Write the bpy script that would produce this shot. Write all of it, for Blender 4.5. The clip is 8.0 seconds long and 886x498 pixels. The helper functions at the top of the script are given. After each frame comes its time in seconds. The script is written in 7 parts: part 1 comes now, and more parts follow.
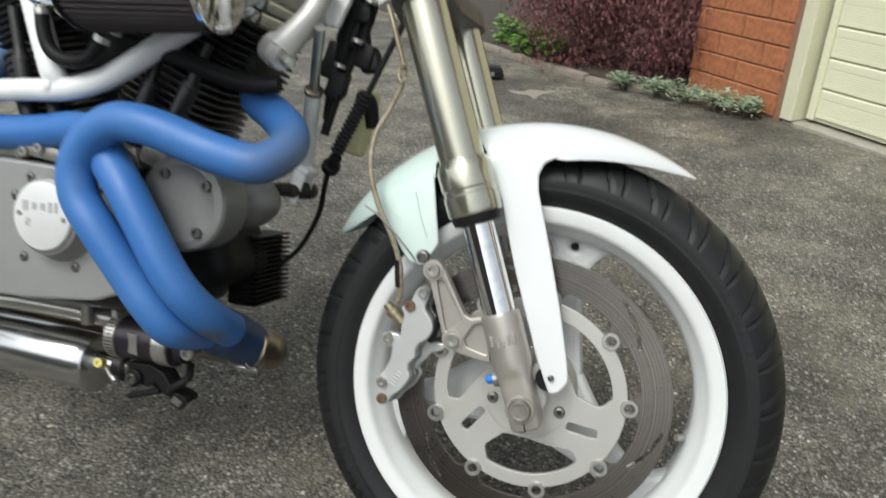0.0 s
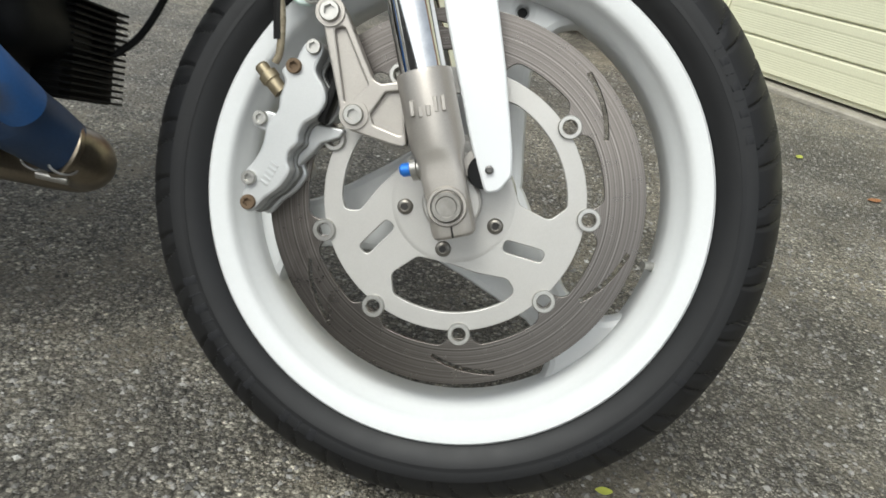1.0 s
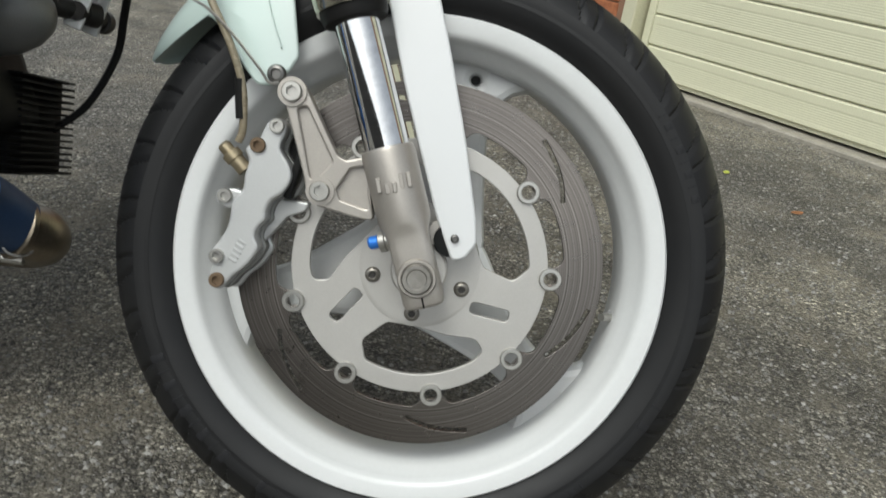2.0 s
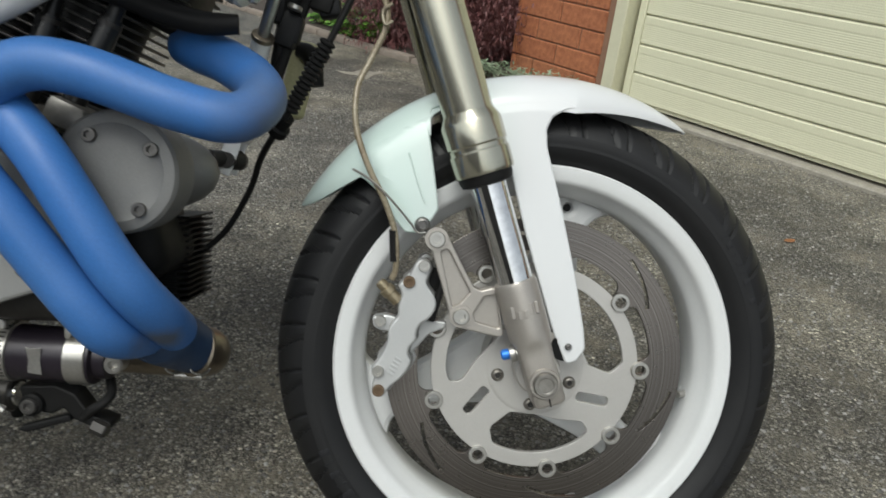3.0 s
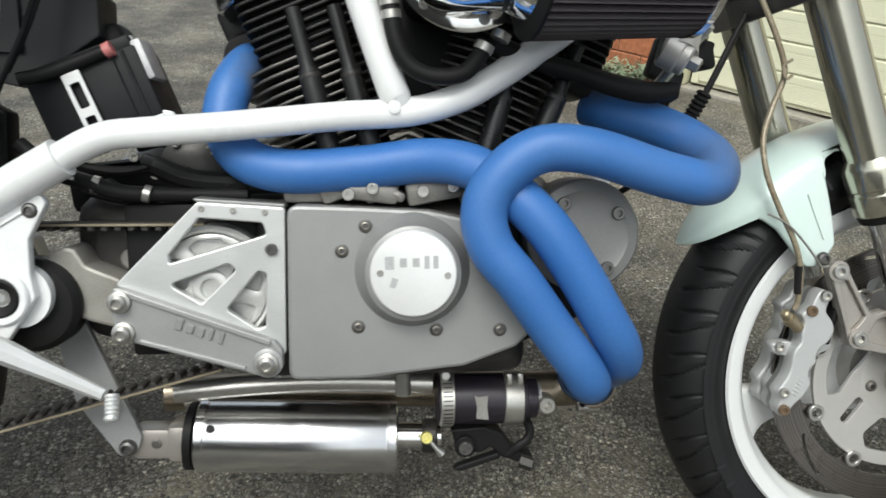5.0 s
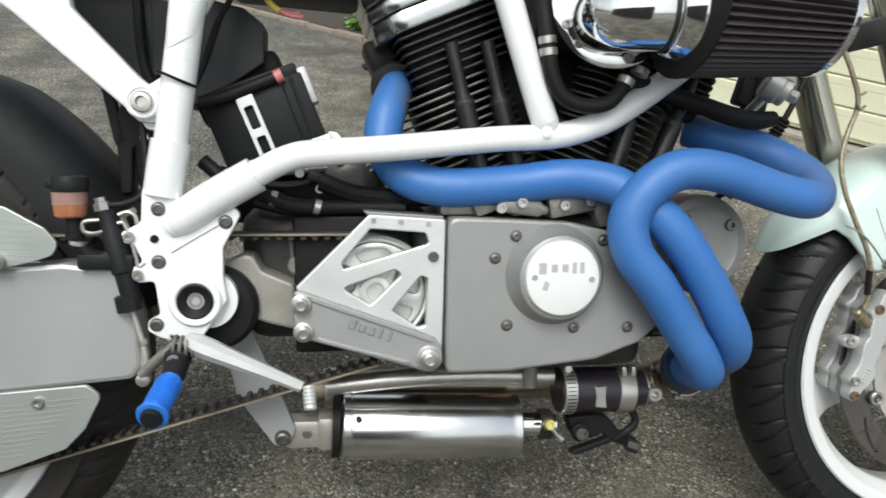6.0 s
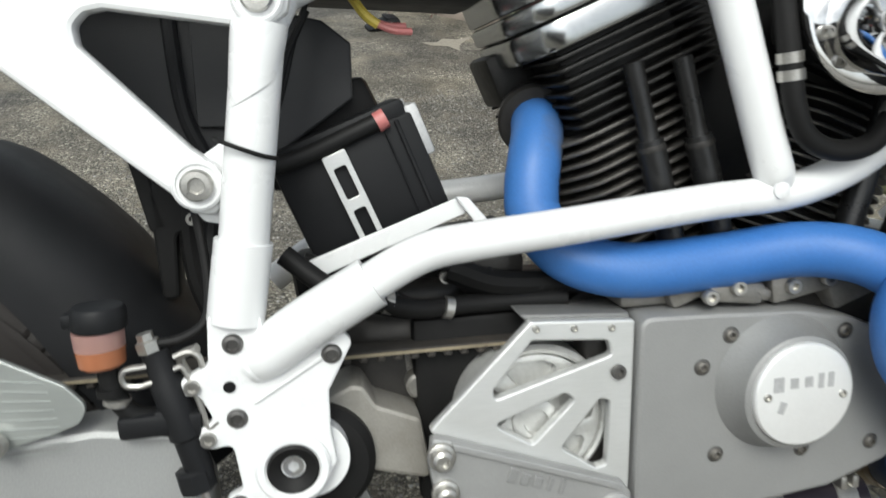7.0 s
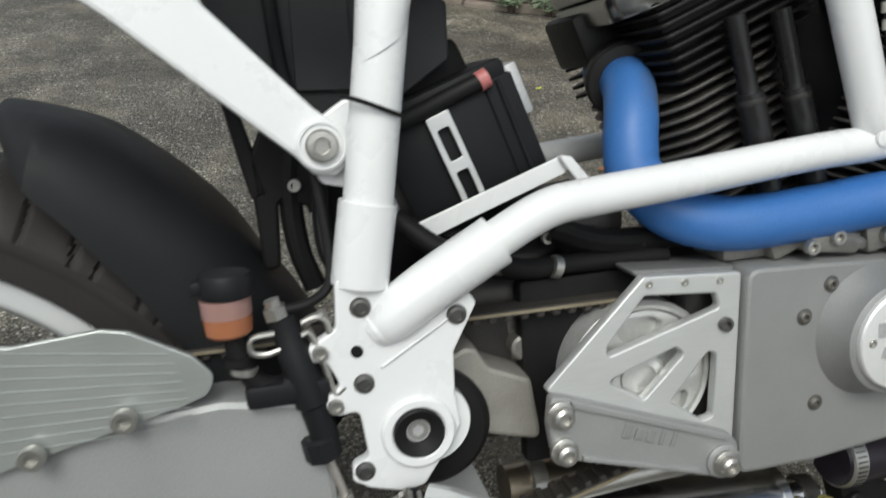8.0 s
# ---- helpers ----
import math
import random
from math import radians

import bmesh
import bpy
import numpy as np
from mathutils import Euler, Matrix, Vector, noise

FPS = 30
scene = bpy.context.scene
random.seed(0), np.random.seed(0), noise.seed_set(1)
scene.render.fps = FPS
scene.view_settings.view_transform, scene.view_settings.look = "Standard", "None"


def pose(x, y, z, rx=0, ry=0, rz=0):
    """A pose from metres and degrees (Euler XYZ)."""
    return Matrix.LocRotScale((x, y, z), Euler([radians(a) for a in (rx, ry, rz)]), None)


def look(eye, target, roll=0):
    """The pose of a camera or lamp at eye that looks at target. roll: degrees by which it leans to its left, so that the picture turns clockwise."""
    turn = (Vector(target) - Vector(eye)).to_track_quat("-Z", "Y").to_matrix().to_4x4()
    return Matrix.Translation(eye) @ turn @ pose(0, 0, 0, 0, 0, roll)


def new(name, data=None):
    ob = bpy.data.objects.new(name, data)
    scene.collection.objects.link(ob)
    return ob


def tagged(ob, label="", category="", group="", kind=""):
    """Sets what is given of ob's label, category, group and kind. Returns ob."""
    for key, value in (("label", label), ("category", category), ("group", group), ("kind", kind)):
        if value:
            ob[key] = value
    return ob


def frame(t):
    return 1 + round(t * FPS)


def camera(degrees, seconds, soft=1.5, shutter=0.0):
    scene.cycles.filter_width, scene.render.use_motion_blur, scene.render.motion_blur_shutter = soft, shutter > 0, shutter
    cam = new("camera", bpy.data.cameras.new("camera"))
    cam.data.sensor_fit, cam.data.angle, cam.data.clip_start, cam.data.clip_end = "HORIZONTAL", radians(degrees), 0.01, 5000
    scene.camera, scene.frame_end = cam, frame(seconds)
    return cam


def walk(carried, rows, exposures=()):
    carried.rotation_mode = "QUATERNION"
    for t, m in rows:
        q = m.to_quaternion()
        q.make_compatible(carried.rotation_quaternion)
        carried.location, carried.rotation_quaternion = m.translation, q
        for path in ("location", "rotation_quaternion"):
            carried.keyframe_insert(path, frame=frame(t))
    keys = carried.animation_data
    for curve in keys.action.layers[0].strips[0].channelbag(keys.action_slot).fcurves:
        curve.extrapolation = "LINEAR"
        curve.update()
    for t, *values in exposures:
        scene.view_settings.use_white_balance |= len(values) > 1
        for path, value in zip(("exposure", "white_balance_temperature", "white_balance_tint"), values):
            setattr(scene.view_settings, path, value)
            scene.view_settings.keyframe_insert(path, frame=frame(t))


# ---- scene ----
# The bike's own axes: x ahead, y to its left, z up the wheels' plane. It leans on its side stand.
up = Vector((0.03, -0.352, 0.9355)).normalized()
ahead = (Vector((1, 0, 0)) - up * up.x).normalized()
BIKE = Matrix.Translation((0, 0, 0.29)) @ Matrix((ahead, up.cross(ahead), up)).to_4x4() @ Matrix.Translation((0, -0.052, -0.3))

cam = camera(64.4, 8.0, soft=1.6, shutter=0.3)
# seconds, eye, target, roll, in the bike's axes
PATH = [
    (0, (0.094, -0.848, 0.568), (-0.398, 1.077, 0.338), 4.6),
    (0.5, (0.066, -0.72, 0.422), (-0.242, 1.241, 0.175), 5.4),
    (1, (0.046, -0.638, 0.339), (-0.107, 1.339, 0.08), 8.1),
    (1.2, (0.038, -0.623, 0.335), (-0.072, 1.358, 0.081), 8.3),
    (2.3, (-0.021, -0.683, 0.433), (0.024, 1.306, 0.233), 4.8),
    (2.5, (-0.062, -0.718, 0.462), (-0.017, 1.272, 0.267), 4.1),
    (3, (-0.152, -0.786, 0.515), (-0.053, 1.2, 0.301), 3.2),
    (3.5, (-0.268, -0.817, 0.581), (-0.168, 1.167, 0.35), 1.1),
    (4, (-0.424, -0.805, 0.63), (-0.327, 1.176, 0.373), -0.4),
    (4.5, (-0.547, -0.79, 0.608), (-0.441, 1.187, 0.328), -0.9),
    (4.7, (-0.59, -0.791, 0.597), (-0.465, 1.185, 0.312), -0.8),
    (5.8, (-0.831, -0.883, 0.586), (-0.565, 1.082, 0.328), 0.1),
    (6, (-0.878, -0.885, 0.607), (-0.591, 1.077, 0.342), 0.0),
    (6.5, (-0.952, -0.766, 0.646), (-0.661, 1.184, 0.312), -1.9),
    (7, (-0.999, -0.593, 0.716), (-0.679, 1.337, 0.299), -2.6),
    (7.5, (-1.033, -0.547, 0.743), (-0.673, 1.373, 0.315), -3.5),
    (8, (-1.113, -0.57, 0.699), (-0.705, 1.335, 0.246), -4.0),
]
EXPOSURE = [(0.0, 0.42), (0.6, 0.47), (1.2, 0.44), (2.3, 0.06), (2.8, 0.06), (3.6, 0.30), (4.0, 0.44), (4.5, 0.42), (5.8, 0.50), (7.0, 0.50), (7.4, 0.28), (8.0, 0.12)]
walk(cam, [(t, BIKE @ look(eye, target, roll)) for t, eye, target, roll in PATH], EXPOSURE)

# ---- light: a bright overcast sky, the sun only a wide glow behind the clouds ----
world = bpy.data.worlds.new("overcast_sky")
scene.world = world
world.use_nodes = True
wn, wl = world.node_tree.nodes, world.node_tree.links
wn.clear()
sky = wn.new("ShaderNodeTexSky")
sky.sky_type, sky.sun_disc = "NISHITA", False
sky.sun_elevation, sky.sun_rotation = radians(55), radians(200)
sky.air_density, sky.dust_density, sky.ozone_density = 1.0, 4.0, 1.0
grey = wn.new("ShaderNodeHueSaturation")
grey.inputs["Saturation"].default_value = 0.3
back = wn.new("ShaderNodeBackground")
back.inputs["Strength"].default_value = 0.15
wl.new(sky.outputs[0], grey.inputs["Color"])
cool = wn.new("ShaderNodeMix")
cool.data_type, cool.blend_type = "RGBA", "MULTIPLY"
cool.inputs[0].default_value, cool.inputs[7].default_value = 1.0, (0.955, 1.0, 0.99, 1)
wl.new(grey.outputs[0], cool.inputs[6])
wl.new(cool.outputs[2], back.inputs[0])
wl.new(back.outputs[0], wn.new("ShaderNodeOutputWorld").inputs[0])

sun = new("sun", bpy.data.lights.new("sun", "SUN"))
sun.data.energy, sun.data.angle, sun.data.color = 1.2, radians(25), (0.97, 1.0, 0.95)
sun.matrix_world = look((-1.2, -2.2, 5.0), (0, 0, 0))


# ---- materials ----
def material(name):
    m = bpy.data.materials.new(name)
    m.use_nodes = True
    t = m.node_tree
    return m, t.nodes, t.links, t.nodes["Principled BSDF"]


def mapped(n, l, scale, kind="Object"):
    c = n.new("ShaderNodeTexCoord")
    mp = n.new("ShaderNodeMapping")
    mp.inputs["Scale"].default_value = scale if isinstance(scale, tuple) else (scale, scale, scale)
    l.new(c.outputs[kind], mp.inputs[0])
    return mp.outputs[0]


def noisy(n, l, scale, detail=6.0, rough=0.6):
    t = n.new("ShaderNodeTexNoise")
    t.inputs["Scale"].default_value = 1.0
    t.inputs["Detail"].default_value, t.inputs["Roughness"].default_value = detail, rough
    l.new(mapped(n, l, scale), t.inputs["Vector"])
    return t.outputs["Fac"]


def ramp(n, l, fac, stops):
    r = n.new("ShaderNodeValToRGB")
    while len(r.color_ramp.elements) < len(stops):
        r.color_ramp.elements.new(0.5)
    for e, (p, c) in zip(r.color_ramp.elements, stops):
        e.position, e.color = p, (*c, 1) if len(c) == 3 else c
    l.new(fac, r.inputs[0])
    return r.outputs[0]


def mixed(n, l, fac, a, b, kind="MIX"):
    m = n.new("ShaderNodeMix")
    m.data_type, m.blend_type = "RGBA", kind
    for sock, v in ((m.inputs[0], fac), (m.inputs[6], a), (m.inputs[7], b)):
        if hasattr(v, "links"):
            l.new(v, sock)
        else:
            sock.default_value = v if isinstance(v, (int, float)) else (*v, 1)
    return m.outputs[2]


def bumped(n, l, b, height, strength, dist=0.001):
    bp = n.new("ShaderNodeBump")
    bp.inputs["Strength"].default_value, bp.inputs["Distance"].default_value = strength, dist
    l.new(height, bp.inputs["Height"])
    l.new(bp.outputs[0], b.inputs["Normal"])


def surface(name, colour, dark, rough=0.5, metal=0.0, grain=300.0, bump=0.08, stain=14.0, coat=0.0, spread=0.12, stretch=None, shine=0.5, fleck=0.35):
    """A material with stains at a large scale, fine grain and a little relief."""
    m, n, l, b = material(name)
    big = ramp(n, l, noisy(n, l, stain), [(0.38, (0, 0, 0)), (0.72, (1, 1, 1))])
    fine = noisy(n, l, stretch or grain, 3.0)
    c = mixed(n, l, big, colour, dark)
    c = mixed(n, l, fleck, c, ramp(n, l, fine, [(0.3, tuple(v * 0.72 for v in colour)), (0.7, tuple(min(1, v * 1.22) for v in colour))]))
    l.new(c, b.inputs["Base Color"])
    r = n.new("ShaderNodeMapRange")
    r.inputs[3].default_value, r.inputs[4].default_value = max(0.02, rough - spread), min(1, rough + spread)
    l.new(noisy(n, l, stain * 3), r.inputs[0])
    l.new(r.outputs[0], b.inputs["Roughness"])
    b.inputs["Metallic"].default_value = metal
    b.inputs["Specular IOR Level"].default_value = shine
    b.inputs["Coat Weight"].default_value = coat
    b.inputs["Coat Roughness"].default_value = 0.12
    if bump:
        bumped(n, l, b, fine, bump, 0.0006)
    return m


WHITE = surface("white_paint", (0.76, 0.765, 0.765), (0.73, 0.735, 0.73), 0.28, 0, 160, 0.008, 5, coat=0.4, spread=0.05, fleck=0.03)
RIM_WHITE = surface("rim_white_paint", (0.66, 0.67, 0.668), (0.62, 0.625, 0.618), 0.40, 0, 220, 0.008, 6, coat=0.2, spread=0.05, fleck=0.05)
BLUE = surface("blue_pipe_coating", (0.031, 0.138, 0.402), (0.052, 0.160, 0.405), 0.48, 0, 380, 0.12, 11, spread=0.18, fleck=0.28)
# a darker, duller blue than the headers, for the collector
DARKBLUE = surface("dark_blue_coating", (0.015, 0.038, 0.088), (0.022, 0.038, 0.066), 0.5, 0, 400, 0.15, 25)
BLUE_ANODISED = surface("blue_anodised_metal", (0.035, 0.24, 0.82), (0.035, 0.19, 0.68), 0.32, 0.4, 300, 0.02, 30)
CAST = surface("grey_cast_alloy", (0.30, 0.30, 0.295), (0.25, 0.25, 0.245), 0.45, 0.35, 900, 0.22, 10)
CASTL = surface("light_cast_alloy", (0.50, 0.485, 0.46), (0.45, 0.435, 0.41), 0.42, 0.45, 800, 0.05, 12, fleck=0.12)
CASTD = surface("dark_cast_alloy", (0.20, 0.20, 0.196), (0.15, 0.15, 0.146), 0.45, 0.35, 900, 0.22, 12)
CASTW = surface("warm_cast_alloy", (0.42, 0.39, 0.355), (0.36, 0.335, 0.305), 0.4, 0.6, 900, 0.08, 25, fleck=0.2)
SWING = surface("grey_swing_arm_paint", (0.36, 0.365, 0.36), (0.31, 0.315, 0.31), 0.42, 0.3, 700, 0.08, 7)
BRUSHED = surface("brushed_alloy", (0.66, 0.665, 0.655), (0.60, 0.605, 0.59), 0.36, 0.55, 300, 0.05, 12, stretch=(40, 40, 900), fleck=0.18)
DISC = surface("worn_disc_steel", (0.17, 0.15, 0.135), (0.12, 0.108, 0.098), 0.30, 1.0, 600, 0.05, 22)
CHROME = surface("chrome", (0.80, 0.80, 0.80), (0.74, 0.74, 0.74), 0.07, 1, 100, 0, 8, spread=0.03)
STEEL = surface("plain_steel", (0.50, 0.49, 0.46), (0.38, 0.36, 0.33), 0.33, 0.85, 500, 0.06, 40)
SATIN_CHROME = surface("scuffed_chrome", (0.66, 0.66, 0.665), (0.58, 0.58, 0.585), 0.21, 1.0, 300, 0.02, 12, spread=0.05, fleck=0.08)
FORKGOLD = surface("pale_gold_anodised_tube", (0.50, 0.485, 0.40), (0.47, 0.455, 0.37), 0.20, 0.9, 400, 0.01, 5, spread=0.03, fleck=0.08)
CLAMP = surface("dark_fork_clamp_paint", (0.085, 0.085, 0.083), (0.06, 0.058, 0.055), 0.42, 0.3, 500, 0.1, 25)
BRONZE = surface("heat_stained_steel", (0.30, 0.255, 0.195), (0.17, 0.14, 0.11), 0.33, 0.9, 300, 0.05, 25)
GLOSSBLACK = surface("gloss_black_enamel", (0.010, 0.010, 0.010), (0.016, 0.0155, 0.015), 0.30, 0, 300, 0.03, 20, shine=0.4)
BLACK = surface("black_paint", (0.009, 0.009, 0.009), (0.014, 0.0135, 0.013), 0.5, 0, 300, 0.06, 20, shine=0.14)
PLASTIC = surface("black_plastic", (0.010, 0.0105, 0.0115), (0.016, 0.016, 0.017), 0.52, 0, 800, 0.08, 12, shine=0.2)
RUBBER = surface("black_rubber", (0.011, 0.011, 0.011), (0.017, 0.016, 0.0155), 0.5, 0, 400, 0.08, 12, shine=0.15)
TYRE = surface("tyre_rubber", (0.0066, 0.0068, 0.0076), (0.012, 0.0118, 0.0118), 0.52, 0, 500, 0.10, 14, shine=0.38)
# a lighter, browner rubber for the rear tyre
TYRE_REAR = surface("lighter_tyre_rubber", (0.022, 0.0195, 0.0185), (0.033, 0.029, 0.027), 0.62, 0, 500, 0.10, 14, shine=0.25)
FILTER = surface("pleated_filter_fabric", (0.042, 0.034, 0.039), (0.058, 0.048, 0.053), 0.50, 0, 900, 0.2, 30, shine=0.4)
DARKMETAL = surface("dark_engine_metal", (0.035, 0.033, 0.031), (0.06, 0.056, 0.052), 0.45, 0.5, 300, 0.15, 25)
FIN = surface("black_engine_paint", (0.012, 0.012, 0.0115), (0.026, 0.024, 0.022), 0.45, 0.1, 300, 0.1, 30, shine=0.25)
ENGINE = surface("dirty_engine_alloy", (0.27, 0.26, 0.24), (0.15, 0.14, 0.125), 0.45, 0.6, 300, 0.2, 30)
DARKBOLT = surface("black_oxide_bolt", (0.24, 0.225, 0.20), (0.16, 0.15, 0.135), 0.40, 0.8, 500, 0.05, 60)
# the caliper's grey again, with the shade of its side put into the colour
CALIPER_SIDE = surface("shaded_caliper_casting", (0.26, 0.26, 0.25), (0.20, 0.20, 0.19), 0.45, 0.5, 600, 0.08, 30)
DULLCAP = surface("dull_axle_steel", (0.30, 0.285, 0.26), (0.17, 0.16, 0.145), 0.45, 0.75, 220, 0.15, 70)
GROOVE = surface("milled_groove", (0.36, 0.38, 0.365), (0.32, 0.335, 0.325), 0.45, 0.5, 300, 0.05, 30, fleck=0.1)
ROCKER = surface("polished_rocker_alloy", (0.56, 0.57, 0.57), (0.44, 0.45, 0.45), 0.22, 1.0, 300, 0.02, 9, spread=0.08, fleck=0.1)
GUARDM = surface("dulled_brushed_plate", (0.47, 0.495, 0.475), (0.42, 0.44, 0.425), 0.34, 0.6, 300, 0.03, 8, stretch=(30, 30, 700), fleck=0.15)
DIRTCAST = surface("grimy_bare_casting", (0.33, 0.315, 0.285), (0.20, 0.185, 0.16), 0.5, 0.4, 500, 0.15, 22, fleck=0.3)
TARNISH = surface("tarnished_brass", (0.36, 0.30, 0.20), (0.20, 0.16, 0.11), 0.4, 0.8, 400, 0.08, 60)
ARM = surface("grey_painted_casting", (0.33, 0.33, 0.325), (0.29, 0.29, 0.285), 0.42, 0.35, 900, 0.10, 14, fleck=0.2)
BOXGREY = surface("dull_black_moulding", (0.024, 0.025, 0.027), (0.032, 0.032, 0.033), 0.55, 0, 800, 0.08, 12, shine=0.3)
BOLT = surface("dark_bolt_steel", (0.17, 0.165, 0.158), (0.10, 0.096, 0.09), 0.38, 0.85, 500, 0.05, 60)
HOSE = surface("clear_brown_hose", (0.27, 0.235, 0.165), (0.17, 0.12, 0.07), 0.28, 0.1, 300, 0.05, 25)
PURPLE = surface("purple_black_sleeve", (0.018, 0.014, 0.020), (0.028, 0.022, 0.030), 0.34, 0.2, 300, 0.05, 30)
BELT = surface("belt_rubber", (0.03, 0.027, 0.024), (0.06, 0.05, 0.04), 0.7, 0, 300, 0.2, 30)
BELTEDGE = surface("belt_edge_cord", (0.26, 0.22, 0.15), (0.13, 0.105, 0.07), 0.8, 0, 600, 0.2, 30)
AGED = surface("yellowed_plastic", (0.50, 0.48, 0.28), (0.42, 0.40, 0.23), 0.5, 0, 300, 0.05, 30)
BRASS = surface("yellow_brass", (0.55, 0.50, 0.16), (0.45, 0.40, 0.14), 0.35, 0.6, 300, 0.05, 40)
RED = surface("red_insulation", (0.50, 0.17, 0.16), (0.42, 0.13, 0.12), 0.45, 0, 300, 0.03, 40)
YELLOW = surface("yellow_insulation", (0.65, 0.50, 0.08), (0.5, 0.4, 0.07), 0.45, 0, 300, 0.03, 40)
TAG = surface("pale_print", (0.62, 0.62, 0.60), (0.5, 0.5, 0.48), 0.5, 0, 300, 0.03, 60)
SHEEN = surface("bare_grey_metal", (0.53, 0.535, 0.53), (0.49, 0.495, 0.49), 0.42, 0.45, 500, 0.02, 14, fleck=0.10)
POLISHED = surface("polished_cover_alloy", (0.84, 0.84, 0.83), (0.80, 0.80, 0.79), 0.32, 0.45, 300, 0.03, 10, fleck=0.06)
FROSTED = surface("frosted_pulley_alloy", (0.62, 0.62, 0.60), (0.48, 0.48, 0.46), 0.42, 0.5, 300, 0.05, 40, fleck=0.2)
RUST = surface("rusted_bolt", (0.17, 0.115, 0.07), (0.10, 0.065, 0.04), 0.75, 0.3, 500, 0.3, 90)
FINGREY = surface("oil_greyed_fins", (0.12, 0.113, 0.104), (0.035, 0.033, 0.03), 0.40, 0.5, 300, 0.15, 35)
MARKED = surface("dull_engraving", (0.50, 0.50, 0.50), (0.38, 0.38, 0.38), 0.5, 0.4, 300, 0.05, 40)

# the mudguard's white turns to a faint mint towards the rear
MUDGUARD, n, l, b = material("white_to_mint_plastic")
sep = n.new("ShaderNodeSeparateXYZ")
l.new(mapped(n, l, 1.0), sep.inputs[0])
rr = n.new("ShaderNodeMapRange")
rr.inputs[1].default_value, rr.inputs[2].default_value = -0.03, -0.16
l.new(sep.outputs[0], rr.inputs[0])
l.new(mixed(n, l, rr.outputs[0], (0.67, 0.68, 0.685), (0.55, 0.665, 0.625)), b.inputs["Base Color"])
b.inputs["Roughness"].default_value = 0.3
b.inputs["Coat Weight"].default_value = 0.4
bumped(n, l, b, noisy(n, l, 60), 0.01)

# blue pipes go brown-grey where the heat has reached them
n, l, b = BLUE.node_tree.nodes, BLUE.node_tree.links, BLUE.node_tree.nodes["Principled BSDF"]
src = b.inputs["Base Color"].links[0].from_socket
geo_pos = n.new("ShaderNodeTexCoord").outputs["Object"]


def scorch(base, centre, radius):
    d = n.new("ShaderNodeVectorMath")
    d.operation = "DISTANCE"
    l.new(geo_pos, d.inputs[0])
    d.inputs[1].default_value = centre
    add = n.new("ShaderNodeMath")
    add.operation = "MULTIPLY_ADD"
    l.new(noisy(n, l, 45), add.inputs[0])
    add.inputs[1].default_value = 0.035
    l.new(d.outputs["Value"], add.inputs[2])
    m = n.new("ShaderNodeMapRange")
    m.inputs[1].default_value, m.inputs[2].default_value = radius + 0.02, 0.03
    m.inputs[3].default_value, m.inputs[4].default_value = 0.0, 0.80
    l.new(add.outputs[0], m.inputs[0])
    return mixed(n, l, m.outputs[0], base, (0.090, 0.098, 0.108))


for centre, radius in (((-0.288, -0.090, 0.548), 0.075), ((-0.80, 0.005, 0.668), 0.03), ((-0.40, 0.02, 0.655), 0.035), ((-0.39, -0.09, 0.325), 0.03)):
    src = scorch(src, centre, radius)
l.new(src, b.inputs["Base Color"])

CLEAR, n, l, b = material("cloudy_pink_plastic")
l.new(ramp(n, l, noisy(n, l, 40), [(0.3, (0.56, 0.33, 0.27)), (0.7, (0.50, 0.30, 0.30))]), b.inputs["Base Color"])
b.inputs["Roughness"].default_value = 0.28
b.inputs["Transmission Weight"].default_value = 0.45
AMBER, n, l, b = material("amber_brake_fluid_cup")
b.inputs["Base Color"].default_value = (0.52, 0.20, 0.10, 1)
b.inputs["Roughness"].default_value = 0.18
b.inputs["Transmission Weight"].default_value = 0.35
bumped(n, l, b, noisy(n, l, 90), 0.05)

# disc face: fine circular scoring round the axle
n, l, b = DISC.node_tree.nodes, DISC.node_tree.links, DISC.node_tree.nodes["Principled BSDF"]
d = n.new("ShaderNodeVectorMath")
d.operation = "DISTANCE"
flat = n.new("ShaderNodeMapping")
flat.inputs["Scale"].default_value = (1, 0, 1)
l.new(n.new("ShaderNodeTexCoord").outputs["Object"], flat.inputs[0])
l.new(flat.outputs[0], d.inputs[0])
d.inputs[1].default_value = (0, 0, 0.3)
ring = n.new("ShaderNodeTexNoise")
ring.noise_dimensions = "1D"
ring.inputs["Scale"].default_value, ring.inputs["Detail"].default_value = 650, 8
l.new(d.outputs["Value"], ring.inputs["W"])
src = b.inputs["Base Color"].links[0].from_socket
l.new(mixed(n, l, 0.75, src, ramp(n, l, ring.outputs["Fac"], [(0.30, (0.095, 0.085, 0.077)), (0.55, (0.20, 0.182, 0.168)), (0.78, (0.36, 0.335, 0.31))])), b.inputs["Base Color"])
bumped(n, l, b, ring.outputs["Fac"], 0.16, 0.0005)
tangent = n.new("ShaderNodeTangent")
tangent.direction_type, tangent.axis = "RADIAL", "Y"
l.new(tangent.outputs[0], b.inputs["Tangent"])
b.inputs["Anisotropic"].default_value = 0.7


